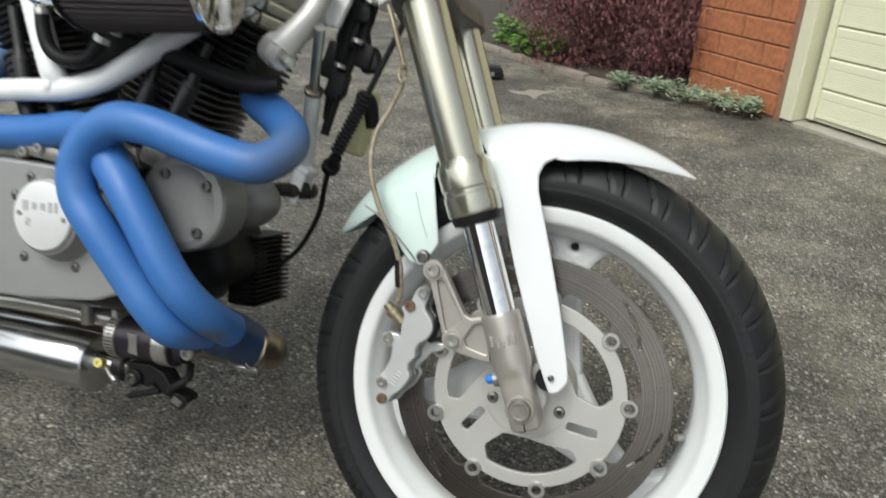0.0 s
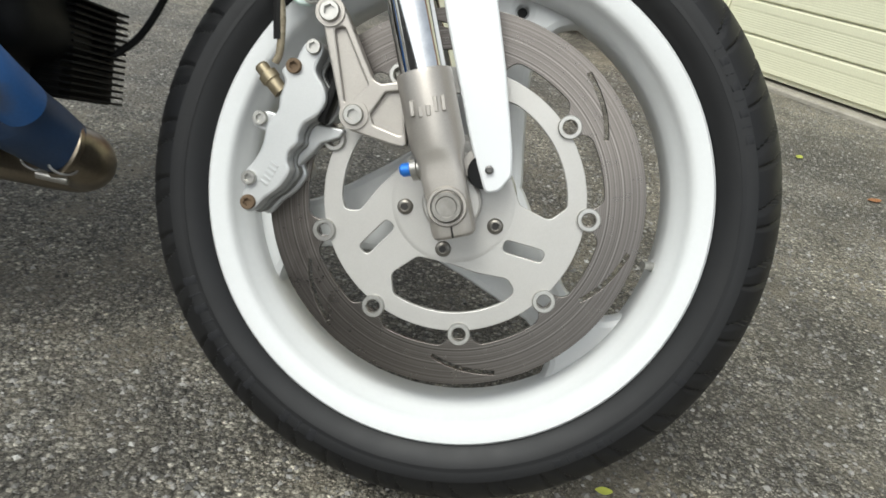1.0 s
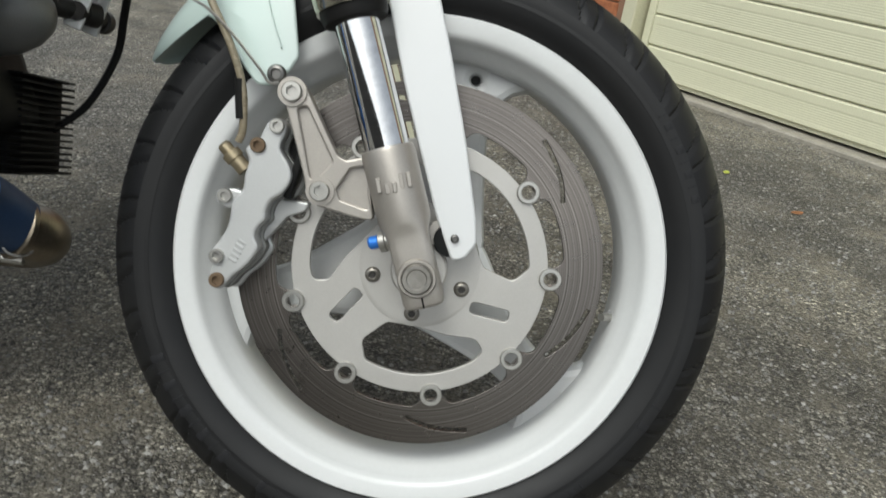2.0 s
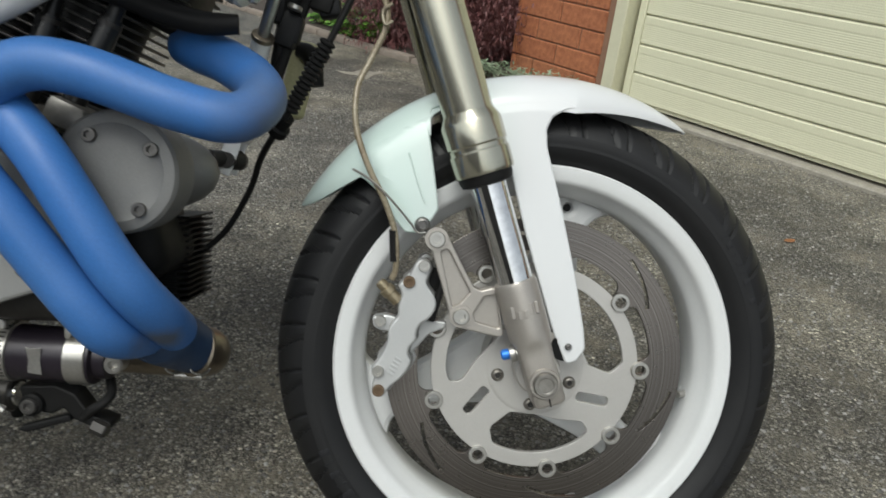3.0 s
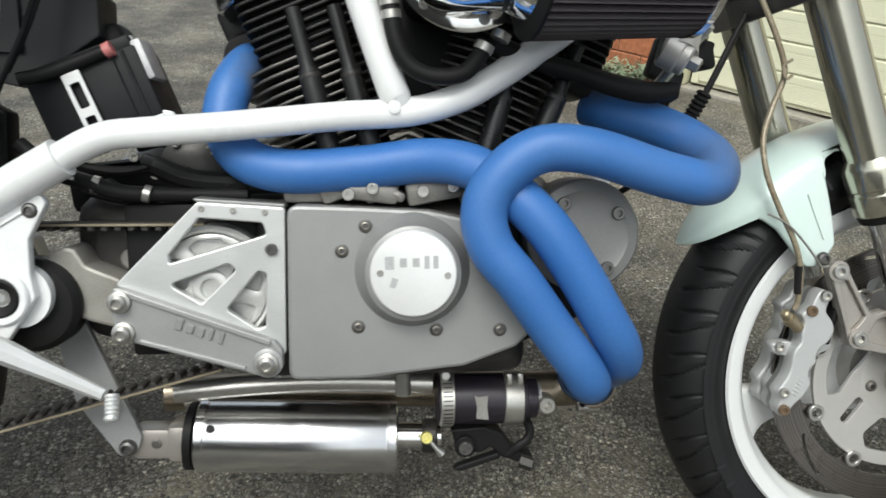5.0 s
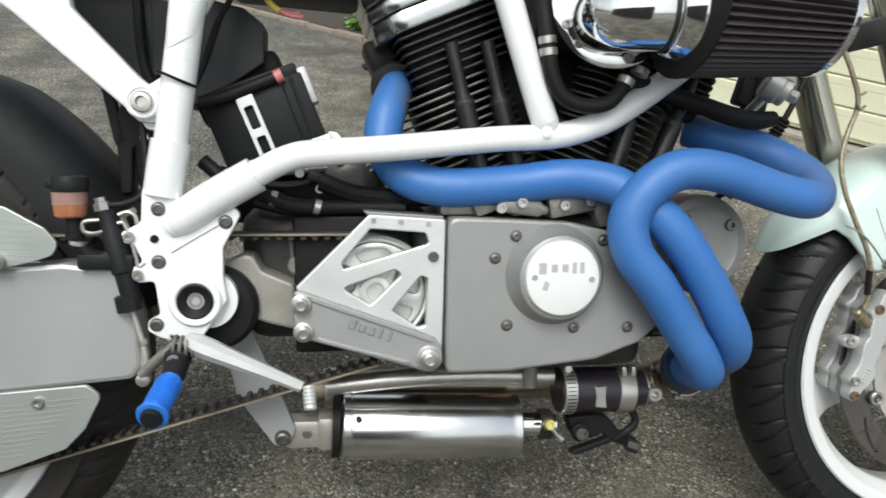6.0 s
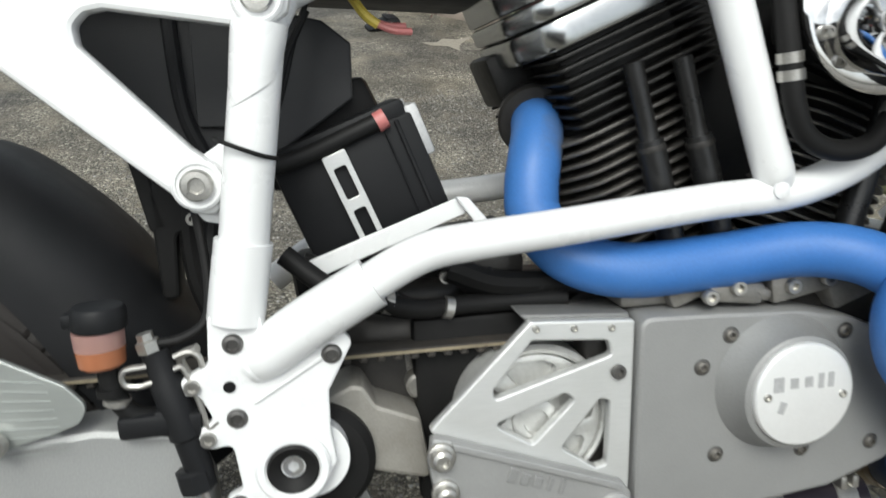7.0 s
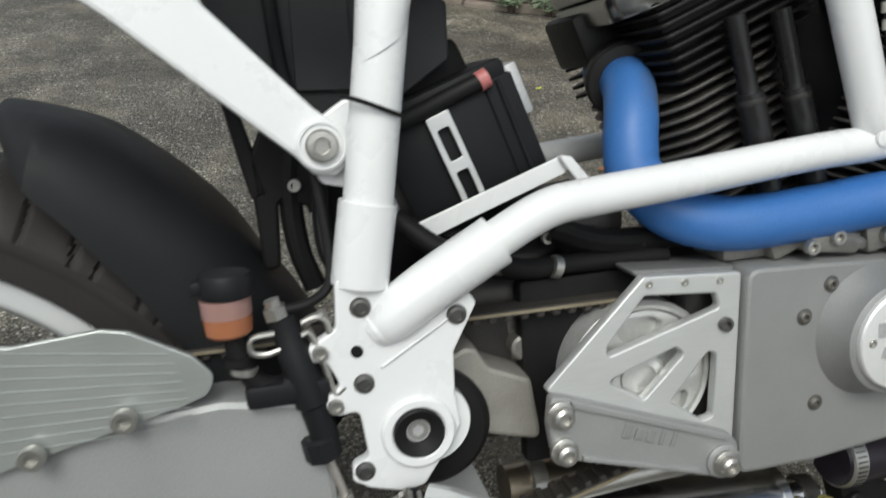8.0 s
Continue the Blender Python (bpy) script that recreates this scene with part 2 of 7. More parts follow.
# ---- geometry helpers: a shape is (vertices, faces) ----
def curve_points(points, sub=8):
    """A smooth line through the points."""
    p = [np.array(q, float) for q in points]
    p = [2 * p[0] - p[1], *p, 2 * p[-1] - p[-2]]
    out = []
    for a, b_, c, d_ in zip(p, p[1:], p[2:], p[3:]):
        for k in range(sub):
            s = k / sub
            out.append(0.5 * (2 * b_ + (c - a) * s + (2 * a - 5 * b_ + 4 * c - d_) * s * s + (3 * b_ - a - 3 * c + d_) * s ** 3))
    return out + [p[-2]]


def tube(points, radius, seg=14, sub=8, caps=True):
    """A round tube through the points; radius: one, or one for each point."""
    if isinstance(radius, (int, float)):
        radius = [radius] * len(points)
    line = curve_points([(*q, r) for q, r in zip(points, radius)], sub)
    centre, rad = [q[:3] for q in line], [q[3] for q in line]
    verts, faces = [], []
    t0 = centre[1] - centre[0]
    side = np.cross(t0, (0.3, 1, 0.2))
    for i, c in enumerate(centre):
        t = centre[min(i + 1, len(centre) - 1)] - centre[max(i - 1, 0)]
        t = t / np.linalg.norm(t)
        side = side - t * side.dot(t)
        side = side / np.linalg.norm(side)
        other = np.cross(t, side)
        for k in range(seg):
            a = 2 * math.pi * k / seg
            verts.append(tuple(c + rad[i] * (math.cos(a) * side + math.sin(a) * other)))
    m = len(centre)
    for i in range(m - 1):
        for k in range(seg):
            faces.append((i * seg + k, i * seg + (k + 1) % seg, (i + 1) * seg + (k + 1) % seg, (i + 1) * seg + k))
    if caps:
        faces += [tuple(range(seg))[::-1], tuple(range((m - 1) * seg, m * seg))]
    return verts, faces


def axes(axis):
    z = Vector(axis).normalized()
    x = z.cross(Vector((0.0, 0.0, 1.0)) if abs(z.z) < 0.9 else Vector((1.0, 0.0, 0.0))).normalized()
    return x, z.cross(x), z


def lathe(profile, origin=(0, 0, 0), axis=(0, -1, 0), seg=40, closed=False, hexed=()):
    """Turns (radius, height) pairs about the axis; hexed: the rings that are hexagons."""
    x, y, z = axes(axis)
    o = Vector(origin)
    verts, faces = [], []
    for i, (r, h) in enumerate(profile):
        for k in range(seg):
            a = 2 * math.pi * k / seg
            q = r
            if i in hexed:
                q = r / math.cos((a + math.pi / 6) % (math.pi / 3) - math.pi / 6)
            verts.append(tuple(o + z * h + (x * math.cos(a) + y * math.sin(a)) * q))
    rows = len(profile)
    for i in range(rows if closed else rows - 1):
        j = (i + 1) % rows
        for k in range(seg):
            faces.append((i * seg + k, i * seg + (k + 1) % seg, j * seg + (k + 1) % seg, j * seg + k))
    if not closed:
        faces += [tuple(range(seg))[::-1], tuple(range((rows - 1) * seg, rows * seg))]
    return verts, faces


def fillet(points, radius, seg=5):
    """Rounds the corners of an outline."""
    out, m = [], len(points)
    p = [Vector((*q, 0)) for q in points]
    for i in range(m):
        a, b_, c = p[i - 1], p[i], p[(i + 1) % m]
        u, v = (a - b_), (c - b_)
        lu, lv = u.length, v.length
        u, v = u / lu, v / lv
        half = max(0.05, u.angle(v) / 2)
        d = min(radius / math.tan(half), lu * 0.45, lv * 0.45)
        s, e = b_ + u * d, b_ + v * d
        for k in range(seg + 1):
            f = k / seg
            q = s * (1 - f) ** 2 + b_ * 2 * f * (1 - f) + e * f * f
            out.append((q.x, q.y))
    return out


def arc(cx, cz, r, a0, a1, seg=24):
    return [(cx + r * math.cos(radians(a0 + (a1 - a0) * k / seg)), cz + r * math.sin(radians(a0 + (a1 - a0) * k / seg))) for k in range(seg + 1)]


def ringline(cx, cz, r, seg=40):
    return arc(cx, cz, r, 0, 360 - 360 / seg, seg - 1)


def plate(outline, y, thick, holes=(), bevel=0.0012, m=None):
    """A flat plate in the x-z plane, its near face at y, with holes and softened edges."""
    cu = bpy.data.curves.new("outline", "CURVE")
    cu.dimensions, cu.fill_mode = "2D", "BOTH"
    cu.extrude, cu.bevel_depth, cu.bevel_resolution, cu.offset = max(0.0001, thick / 2 - bevel), bevel, 1, -bevel
    for pts in (outline, *holes):
        sp = cu.splines.new("POLY")
        sp.points.add(len(pts) - 1)
        sp.use_cyclic_u = True
        for q, (u, v) in zip(sp.points, pts):
            q.co = (u, v, 0, 1)
    ob = bpy.data.objects.new("outline", cu)
    me = ob.to_mesh()
    if m is None:
        verts = [(v.co.x, y + thick / 2 - v.co.z, v.co.y) for v in me.vertices]
    else:
        verts = [tuple(m @ v.co) for v in me.vertices]
    faces = [tuple(f.vertices) for f in me.polygons]
    ob.to_mesh_clear()
    bpy.data.objects.remove(ob)
    bpy.data.curves.remove(cu)
    return verts, faces


def welded(shape):
    """Joins corners that lie on one another."""
    seen, index, verts = {}, [], []
    for v in shape[0]:
        k = tuple(round(q, 6) for q in v)
        if k not in seen:
            seen[k] = len(verts)
            verts.append(v)
        index.append(seen[k])
    return verts, [f for f in (tuple(index[i] for i in g_) for g_ in shape[1]) if len(set(f)) == len(f)]


def box(centre, size, turn=(0, 0, 0), bevel=0.003, seg=2):
    bm = bmesh.new()
    bmesh.ops.create_cube(bm, size=1.0)
    for v in bm.verts:
        v.co = Vector(v.co[i] * size[i] for i in range(3))
    if bevel:
        bmesh.ops.bevel(bm, geom=bm.edges[:] + bm.verts[:], offset=min(bevel, min(size) * 0.45), segments=seg, affect="EDGES", profile=0.5)
    m = pose(*centre, *turn)
    verts = [tuple(m @ v.co) for v in bm.verts]
    bm.verts.index_update()
    faces = [tuple(v.index for v in f.verts) for f in bm.faces]
    bm.free()
    return verts, faces


def joined(*shapes):
    verts, faces = [], []
    for v, f in shapes:
        k = len(verts)
        verts += v
        faces += [tuple(i + k for i in q) for q in f]
    return verts, faces


def moved(shape, m):
    return [tuple(m @ Vector(v)) for v in shape[0]], shape[1]


def mesh_of(name, shape, mat, angle=35):
    me = bpy.data.meshes.new(name)
    me.from_pydata(shape[0], [], shape[1])
    bm = bmesh.new()
    bm.from_mesh(me)
    bmesh.ops.recalc_face_normals(bm, faces=bm.faces[:])
    bm.to_mesh(me)
    bm.free()
    me.polygons.foreach_set("use_smooth", [True] * len(me.polygons))
    me.set_sharp_from_angle(angle=radians(angle))
    me.materials.append(mat)
    return me


def part(name, shape, mat, parent, label="", angle=35):
    """One mesh object under a thing or a part, in the same axes as its parent."""
    ob = new(name, mesh_of(name, shape, mat, angle))
    ob.parent = parent
    return tagged(ob, label)


def thing(name, shape, mat, label, category, group="", kind="", m=None, angle=35):
    ob = new(name, mesh_of(name, shape, mat, angle))
    if m is not None:
        ob.matrix_world = m
    return tagged(ob, label, category, group, kind)


def copied(name, me, parent, m):
    """One more object on a mesh that alike pieces share."""
    ob = new(name, me)
    ob.parent = parent
    ob.matrix_local = m
    return ob


def bolt_shape(r, h):
    """A socket-head bolt that points along -y, its seat at the origin."""
    return lathe([(r, 0), (r, h * 0.85), (r * 0.9, h), (r * 0.56, h), (r * 0.5, h), (r * 0.48, h * 0.35)], seg=24, hexed=(4, 5))


SOCKET = mesh_of("socket_bolt", bolt_shape(1.0, 1.0), BOLT)
SOCKET_BRIGHT = mesh_of("bright_bolt", bolt_shape(1.0, 1.0), STEEL)
BUTTON_DARK = mesh_of("dark_button_bolt", lathe([(1, 0), (0.97, 0.25), (0.8, 0.62), (0.55, 0.75), (0.45, 0.73), (0.40, 0.1)], seg=24, hexed=(4, 5)), DARKBOLT)
BUTTON = mesh_of("button_bolt", lathe([(1, 0), (0.97, 0.25), (0.8, 0.62), (0.55, 0.75), (0.5, 0.72), (0.46, 0.3)], seg=24, hexed=(4, 5)), BOLT)
SOCKET_RUSTY = mesh_of("rusty_bolt", bolt_shape(1.0, 1.0), RUST)


def bolts(parent, places, r, h, me=SOCKET, name="bolt"):
    for x, y, z in places:
        copied(name, me, parent, pose(x, y, z) @ Matrix.Diagonal((r, h, r, 1)))


# ---- the motorcycle ----
bike = new("motorcycle")
bike.matrix_world = BIKE
tagged(bike, "half-stripped white naked motorcycle with blue exhaust headers leaning on its stand", "motorcycle")
MID = 0.052  # the middle plane of the bike


def mirror(shape):
    return [(x, 2 * MID - y, z) for x, y, z in shape[0]], [f[::-1] for f in shape[1]]


def tyre_shape(cx, cz, outer, bead, half, pitch, seg):
    """A tyre with slanting tread grooves cut into the shoulders."""
    prof, crown = [], outer - half * 0.98
    sizes = [(bead - 0.004, 0.040 / 0.060), (bead + 0.006, 0.050 / 0.060), (bead + 0.016, 0.057 / 0.060), (bead + 0.030, 1.0)]
    for r, w in sizes:
        prof.append((r, -half * w))
    for k in range(33):
        a = math.pi * k / 32
        c = -math.cos(a)
        prof.append((crown + (outer - crown) * math.sin(a) ** 0.8 if 0 < k < 32 else bead + 0.036, half * 0.99 * c))
    for r, w in sizes[::-1]:
        prof.append((r, half * w))
    verts, faces = [], []
    for r, w in prof:
        for k in range(seg):
            deg = 360 * k / seg
            cut = 0.0
            u = abs(w) / half
            if r > outer - 0.046 and u < 0.955:
                ph = (deg + (1 if w > 0 else 0) * pitch / 2 + 7 * u * u) % pitch
                ph2 = (deg * 1.0 + 5 * u + pitch * 0.4 + (1 if w > 0 else 0) * pitch / 2) % pitch
                if u > 0.22:
                    cut = 0.0045 * min(1.0, max(0.0, (0.62 - abs(ph - 1.0)) / 0.25)) * min(1.0, (u - 0.22) / 0.06)
                if 0.45 < u < 0.93:
                    cut = max(cut, 0.0040 * min(1.0, max(0.0, (0.50 - abs(ph2 - 1.0)) / 0.25)))
            a = radians(deg)
            verts.append((cx + (r - cut) * math.cos(a), MID + w, cz + (r - cut) * math.sin(a)))
    rows = len(prof)
    for i in range(rows - 1):
        for k in range(seg):
            faces.append((i * seg + k, i * seg + (k + 1) % seg, (i + 1) * seg + (k + 1) % seg, (i + 1) * seg + k))
    return verts, faces


RIM = [(0.229, -0.053), (0.2315, -0.050), (0.229, -0.046), (0.220, -0.040), (0.214, -0.02), (0.214, 0.02), (0.220, 0.040), (0.229, 0.046),
       (0.2315, 0.05), (0.229, 0.053), (0.217, 0.050), (0.208, 0.036), (0.198, 0.02), (0.1962, -0.022), (0.1982, -0.0275), (0.2022, -0.0340), (0.2062, -0.0395), (0.2088, -0.0445), (0.2108, -0.0486), (0.2130, -0.0508), (0.2165, -0.0524)]

# front wheel
front = part("front_wheel", lathe([(r, h) for r, h in RIM], (0, MID, 0.3), (0, 1, 0), 120, closed=True), RIM_WHITE, bike, "white cast three-spoke wheel")
part("tyre", tyre_shape(0, 0.3, 0.301, 0.2285, 0.0605, 11.25, 1440), TYRE, front, "black road tyre with slanting grooves")
for a in (78, 198, 318):
    s, c = math.sin(radians(a)), math.cos(radians(a))
    def at(r, w):
        return (r * c - w * s, 0.3 + r * s + w * c)
    half = [(0.020, 0.060), (0.060, 0.046), (0.100, 0.034), (0.135, 0.0250), (0.158, 0.0240), (0.172, 0.0275), (0.182, 0.0350), (0.1885, 0.0460), (0.1930, 0.0600), (0.1965, 0.0760), (0.1990, 0.0920)]
    outline = [at(r, -w) for r, w in half] + [at(0.216, -0.050), at(0.219, 0.0), at(0.216, 0.050)] + [at(r, w) for r, w in half[::-1]]
    hole = [at(0.1855 + 0.0048 * math.cos(q * math.pi / 7), 0.003 + 0.0048 * math.sin(q * math.pi / 7)) for q in range(14)]
    part("spoke", plate(fillet(outline, 0.02, 4), 0.044, 0.030, [hole] if a == 78 else (), 0.0075), RIM_WHITE, front)
    if a != 78:
        continue
    (hx, hz) = at(0.1855, 0.003)
    # black plug that stands in for the darkness inside the hole
    part("bore_dark_plug", lathe([(0.0062, 0), (0.0062, 0.004)], (hx, 0.056, hz), seg=16), BLACK, front)
SIDE_MARK = surface("moulded_sidewall", (0.015, 0.0152, 0.017), (0.011, 0.0112, 0.0125), 0.6, 0, 500, 0.05, 30, shine=0.25)
side_y = MID - 0.0600
for a0, count, step, h_ in ((205, 9, 3.1, 0.013), (240, 3, 3.4, 0.012), (300, 6, 2.4, 0.006), (20, 8, 2.6, 0.007), (330, 2, 5.0, 0.010)):
    for k in range(count):
        a_ = radians(a0 + k * step)
        r_ = 0.2600
        part("sidewall_mark", moved(box((0, 0, 0), (0.0022 if k % 2 else 0.0075, 0.0009, h_)), pose(r_ * math.cos(a_), side_y, 0.3 + r_ * math.sin(a_), 0, 90 - math.degrees(a_), 0)), SIDE_MARK, front)
part("hub", lathe([(0.055, -0.030), (0.058, -0.02), (0.058, 0.02), (0.045, 0.03), (0.030, 0.075), (0.028, 0.08)], (0, MID, 0.3), (0, 1, 0), 48), CASTL, front)

# brake disc: a scalloped rotor on a windowed carrier
tabs = [0.6 + 40 * k for k in range(9)]


def rotor_inner(deg):
    near = min(abs((deg - t + 180) % 360 - 180) for t in tabs)
    if near < 2.6:
        return 0.1275
    if near < 4.2:
        return 0.1195
    f = min(1.0, (near - 4.2) / 5.2)
    return 0.1195 + 0.0155 * math.sqrt(max(0.0, 1 - (1 - f) ** 2))


inner = [(rotor_inner(d_) * math.cos(radians(d_)), 0.3 + rotor_inner(d_) * math.sin(radians(d_))) for d_ in np.arange(0.6, 360.6, 1.0)]
slits = []
for k in range(6):
    a0 = 30 + 60 * k
    pts = []
    for s_ in range(9):
        f = s_ / 8
        pts.append((0.1455 + 0.0185 * f, a0 + 21.5 * f - 2.0 * math.sin(f * math.pi)))
    edge = [(r + 0.0019, a - 0.28) for r, a in pts] + [(r - 0.0019, a + 0.28) for r, a in pts[::-1]]
    slits.append([(r * math.cos(radians(a)), 0.3 + r * math.sin(radians(a))) for r, a in edge])
disc = part("brake_disc", welded(plate(ringline(0, 0.3, 0.1715, 180), 0.0005, 0.005, [inner, *slits], 0.0004)), DISC, front, "worn steel disc with circular scoring", angle=12)
windows = []


def polar(r, deg):
    return (r * math.cos(radians(deg)), 0.3 + r * math.sin(radians(deg)))


for a in (35, 155, 275):
    w = [polar(0.1022, a + q) for q in range(-30, 31, 4)] + [polar(0.1005, a + 37.5), polar(0.086, a + 38.5), polar(0.0685, a + 21), polar(0.0560, a - 4), polar(0.0600, a - 30), polar(0.088, a - 38)]
    windows.append(fillet(w, 0.009, 4))
for a in (93, 213, 333):
    (xa, za), (xb, zb) = polar(0.0635, a - 4.5), polar(0.0925, a + 3.0)
    u, v = xb - xa, zb - za
    ln = math.hypot(u, v)
    u, v = u / ln, v / ln
    e = [(q + u * f * 0.0035 + h * v * 0.0058, k - h * u * 0.0058 + v * f * 0.0035) for q, k, f, h in ((xa, za, -1, -1), (xb, zb, 1, -1), (xb, zb, 1, 1), (xa, za, -1, 1))]
    windows.append(fillet(e, 0.0058, 6))
rimline = [polar(0.1165 if min(abs((d_ - t + 180) % 360 - 180) for t in tabs) < 2.6 else 0.1195, d_) for d_ in np.arange(0.6, 360.6, 1.0)]
part("disc_carrier", welded(plate(rimline, -0.003, 0.006, windows, 0.0008)), CASTL, disc, "pale alloy carrier with three windows", angle=12)
BOBBIN = mesh_of("disc_bobbin", lathe([(0.0105, 0), (0.0105, 0.0035), (0.0098, 0.0042), (0.0068, 0.0042), (0.0062, 0.0035), (0.0060, 0)], seg=28, closed=True), STEEL)
for t in tabs:
    copied("disc_bobbin", BOBBIN, disc, pose(0.122 * math.cos(radians(t)), -0.003, 0.3 + 0.122 * math.sin(radians(t))))
part("carrier_boss", lathe([(0.0560, 0), (0.0535, 0.0004), (0.0515, 0.0005), (0.024, 0.0005)], (0, -0.003, 0.3), seg=72), CASTL, disc)
part("hub_flange", lathe([(0.0265, 0), (0.0265, 0.003), (0.026, 0.02), (0.024, 0.022)], (0, -0.003, 0.3), seg=48), CASTL, disc)
for k in range(5):
    bx, bz = polar(0.044, 266 + 72 * k)
    bolts(disc, [(bx, -0.0035, bz)], 0.0074, 0.006, BUTTON_DARK)
    # flat dark disc, painting the shade inside the bolt's socket
    part("bolt_socket", lathe([(0.0032, 0), (0.0030, 0.0003)], (bx, -0.0076, bz), seg=6), DARKMETAL, disc)
part("valve_stem", tube([(0.203, 0.046, 0.262), (0.192, 0.036, 0.264), (0.181, 0.026, 0.265)], [0.006, 0.0045, 0.004], 12, 4), STEEL, front)
part("valve_seat", lathe([(0.012, 0), (0.012, 0.004), (0.009, 0.007)], (0.203, 0.047, 0.262), (-0.8, -0.6, 0.1), 20), RIM_WHITE, front)

# fork
rake = Vector((-0.348, 0, 1)).normalized()


def on_fork(s, y=-0.045):
    return (0.0015 + rake.x * s, y, 0.296 + rake.z * s)


def along(profile, y):
    return lathe(profile, on_fork(0, y), rake, 48)


def fork_bottom(y):
    """Sections up the leg, from the square axle block to the round socket: height, half width, half depth, squareness."""
    rows = [(-0.0235, 0.0150, 0.0170, 5.0), (-0.0215, 0.0172, 0.0190, 6.0), (-0.018, 0.0180, 0.0198, 7.0), (0.030, 0.0180, 0.0198, 7.0), (0.0385, 0.0183, 0.0200, 6.0), (0.044, 0.0195, 0.0208, 4.0),
            (0.049, 0.0218, 0.0225, 2.6), (0.053, 0.0230, 0.0232, 2.1), (0.060, 0.0234, 0.0234, 2.0), (0.112, 0.0234, 0.0234, 2.0), (0.1155, 0.0224, 0.0224, 2.0), (0.1165, 0.0197, 0.0197, 2.0)]
    side = Vector((rake.z, 0, -rake.x))
    seg, verts, faces = 48, [], []
    for h, a, d_, p_ in rows:
        o = Vector(on_fork(h, y))
        for k in range(seg):
            c_, s_ = math.cos(2 * math.pi * k / seg), math.sin(2 * math.pi * k / seg)
            q = (abs(c_) ** p_ + abs(s_) ** p_) ** (-1 / p_)
            verts.append(tuple(o + side * (a * q * c_) + Vector((0, d_ * q * s_, 0))))
    for i in range(len(rows) - 1):
        for k in range(seg):
            faces.append((i * seg + k, i * seg + (k + 1) % seg, (i + 1) * seg + (k + 1) % seg, (i + 1) * seg + k))
    return verts, faces + [tuple(range(seg))[::-1], tuple(range((len(rows) - 1) * seg, len(rows) * seg))]


for y, far in ((-0.045, False), (2 * MID + 0.045, True)):
    leg = part("fork_leg", along([(0.0268, 0.295), (0.0268, 0.53), (0.0268, 0.75)], y), FORKGOLD, bike, "pale gold upside-down fork tube")
    part("fork_collar", along([(0.021, 0.2335), (0.0315, 0.2345), (0.0325, 0.238), (0.0325, 0.258), (0.0310, 0.260), (0.0310, 0.264), (0.0325, 0.266), (0.0325, 0.288), (0.0310, 0.292), (0.0268, 0.300)], y), FORKGOLD, leg)
    part("dust_seal", along([(0.0195, 0.222), (0.027, 0.224), (0.029, 0.230), (0.029, 0.236), (0.02, 0.237)], y), RUBBER, leg)
    part("stanchion", along([(0.0195, 0.10), (0.0195, 0.23)], y), CHROME, leg, "polished chrome stanchion")
    part("fork_bottom", fork_bottom(y), CASTW, leg, "bare cast alloy fork bottom", angle=30)
    if not far:
        nut = part("axle_collar", lathe([(0.0168, 0), (0.0168, 0.003), (0.0158, 0.0045), (0.0138, 0.0045), (0.0132, 0.003)], (0.0, y - 0.0185, 0.2990), seg=40), CASTW, leg)
        part("axle_cap", lathe([(0.0130, 0), (0.0130, 0.008), (0.0118, 0.0098), (0.0090, 0.0098), (0.0080, 0.0090)], (0.0, y - 0.0185, 0.2990), seg=40), DULLCAP, leg, "dull grey axle end")
        part("pinch_slot", box((0.0070, y - 0.0195, 0.2790), (0.0014, 0.003, 0.010), (0, -16, 0), 0), BLACK, leg)
        for k in range(5):  # raised maker's mark as plain bars
            s = 0.082 + (0.004 if k in (0, 3, 4) else 0)
            c_ = Vector(on_fork(s, y)) + Vector((-0.0125 + k * 0.0062, -0.0228 + 0.0012 * abs(k - 2), 0.002 * (k - 2)))
            part("raised_mark", box(tuple(c_), (0.0042, 0.003, 0.013 if k in (0, 3, 4) else 0.009), (0, -15, 0), 0.0008, 1), CASTW, leg)
part("drain_boss", lathe([(0.0085, 0), (0.0085, 0.010), (0.0095, 0.011), (0.0095, 0.016)], (-0.020, -0.046, 0.329), (-1, 0.15, -0.30), 20), STEEL, bike)
part("drain_screw_cap", lathe([(0.0058, 0), (0.0058, 0.007), (0.004, 0.009)], (-0.0368, -0.0435, 0.3245), (-1, 0.15, -0.30), 16), BLUE_ANODISED, bike, "small blue anodised screw")
part("axle", lathe([(0.011, 0), (0.011, 0.2)], (0, -0.05, 0.2985), (0, 1, 0), 20), STEEL, bike)

# triple clamp
clamp_m = Matrix.Translation(on_fork(0.505, MID)) @ pose(0, 0, 0, 0, -19.2, 0)
ct = [(-0.022, -0.138), (0.03, -0.138), (0.034, -0.10), (0.030, -0.06), (0.026, 0.0), (0.030, 0.06), (0.034, 0.10), (0.03, 0.138), (-0.022, 0.138), (-0.036, 0.10), (-0.05, 0.03), (-0.05, -0.03), (-0.036, -0.10)]
clamp = part("fork_clamp", plate(fillet(ct, 0.02), 0, 0.034, bevel=0.004, m=clamp_m), CLAMP, bike, "dark grimy cast lower fork clamp")
part("steering_head", moved(lathe([(0.036, 0), (0.036, 0.17)], (-0.045, 0, 0.02), (0, 0, 1), 32), clamp_m), WHITE, bike)

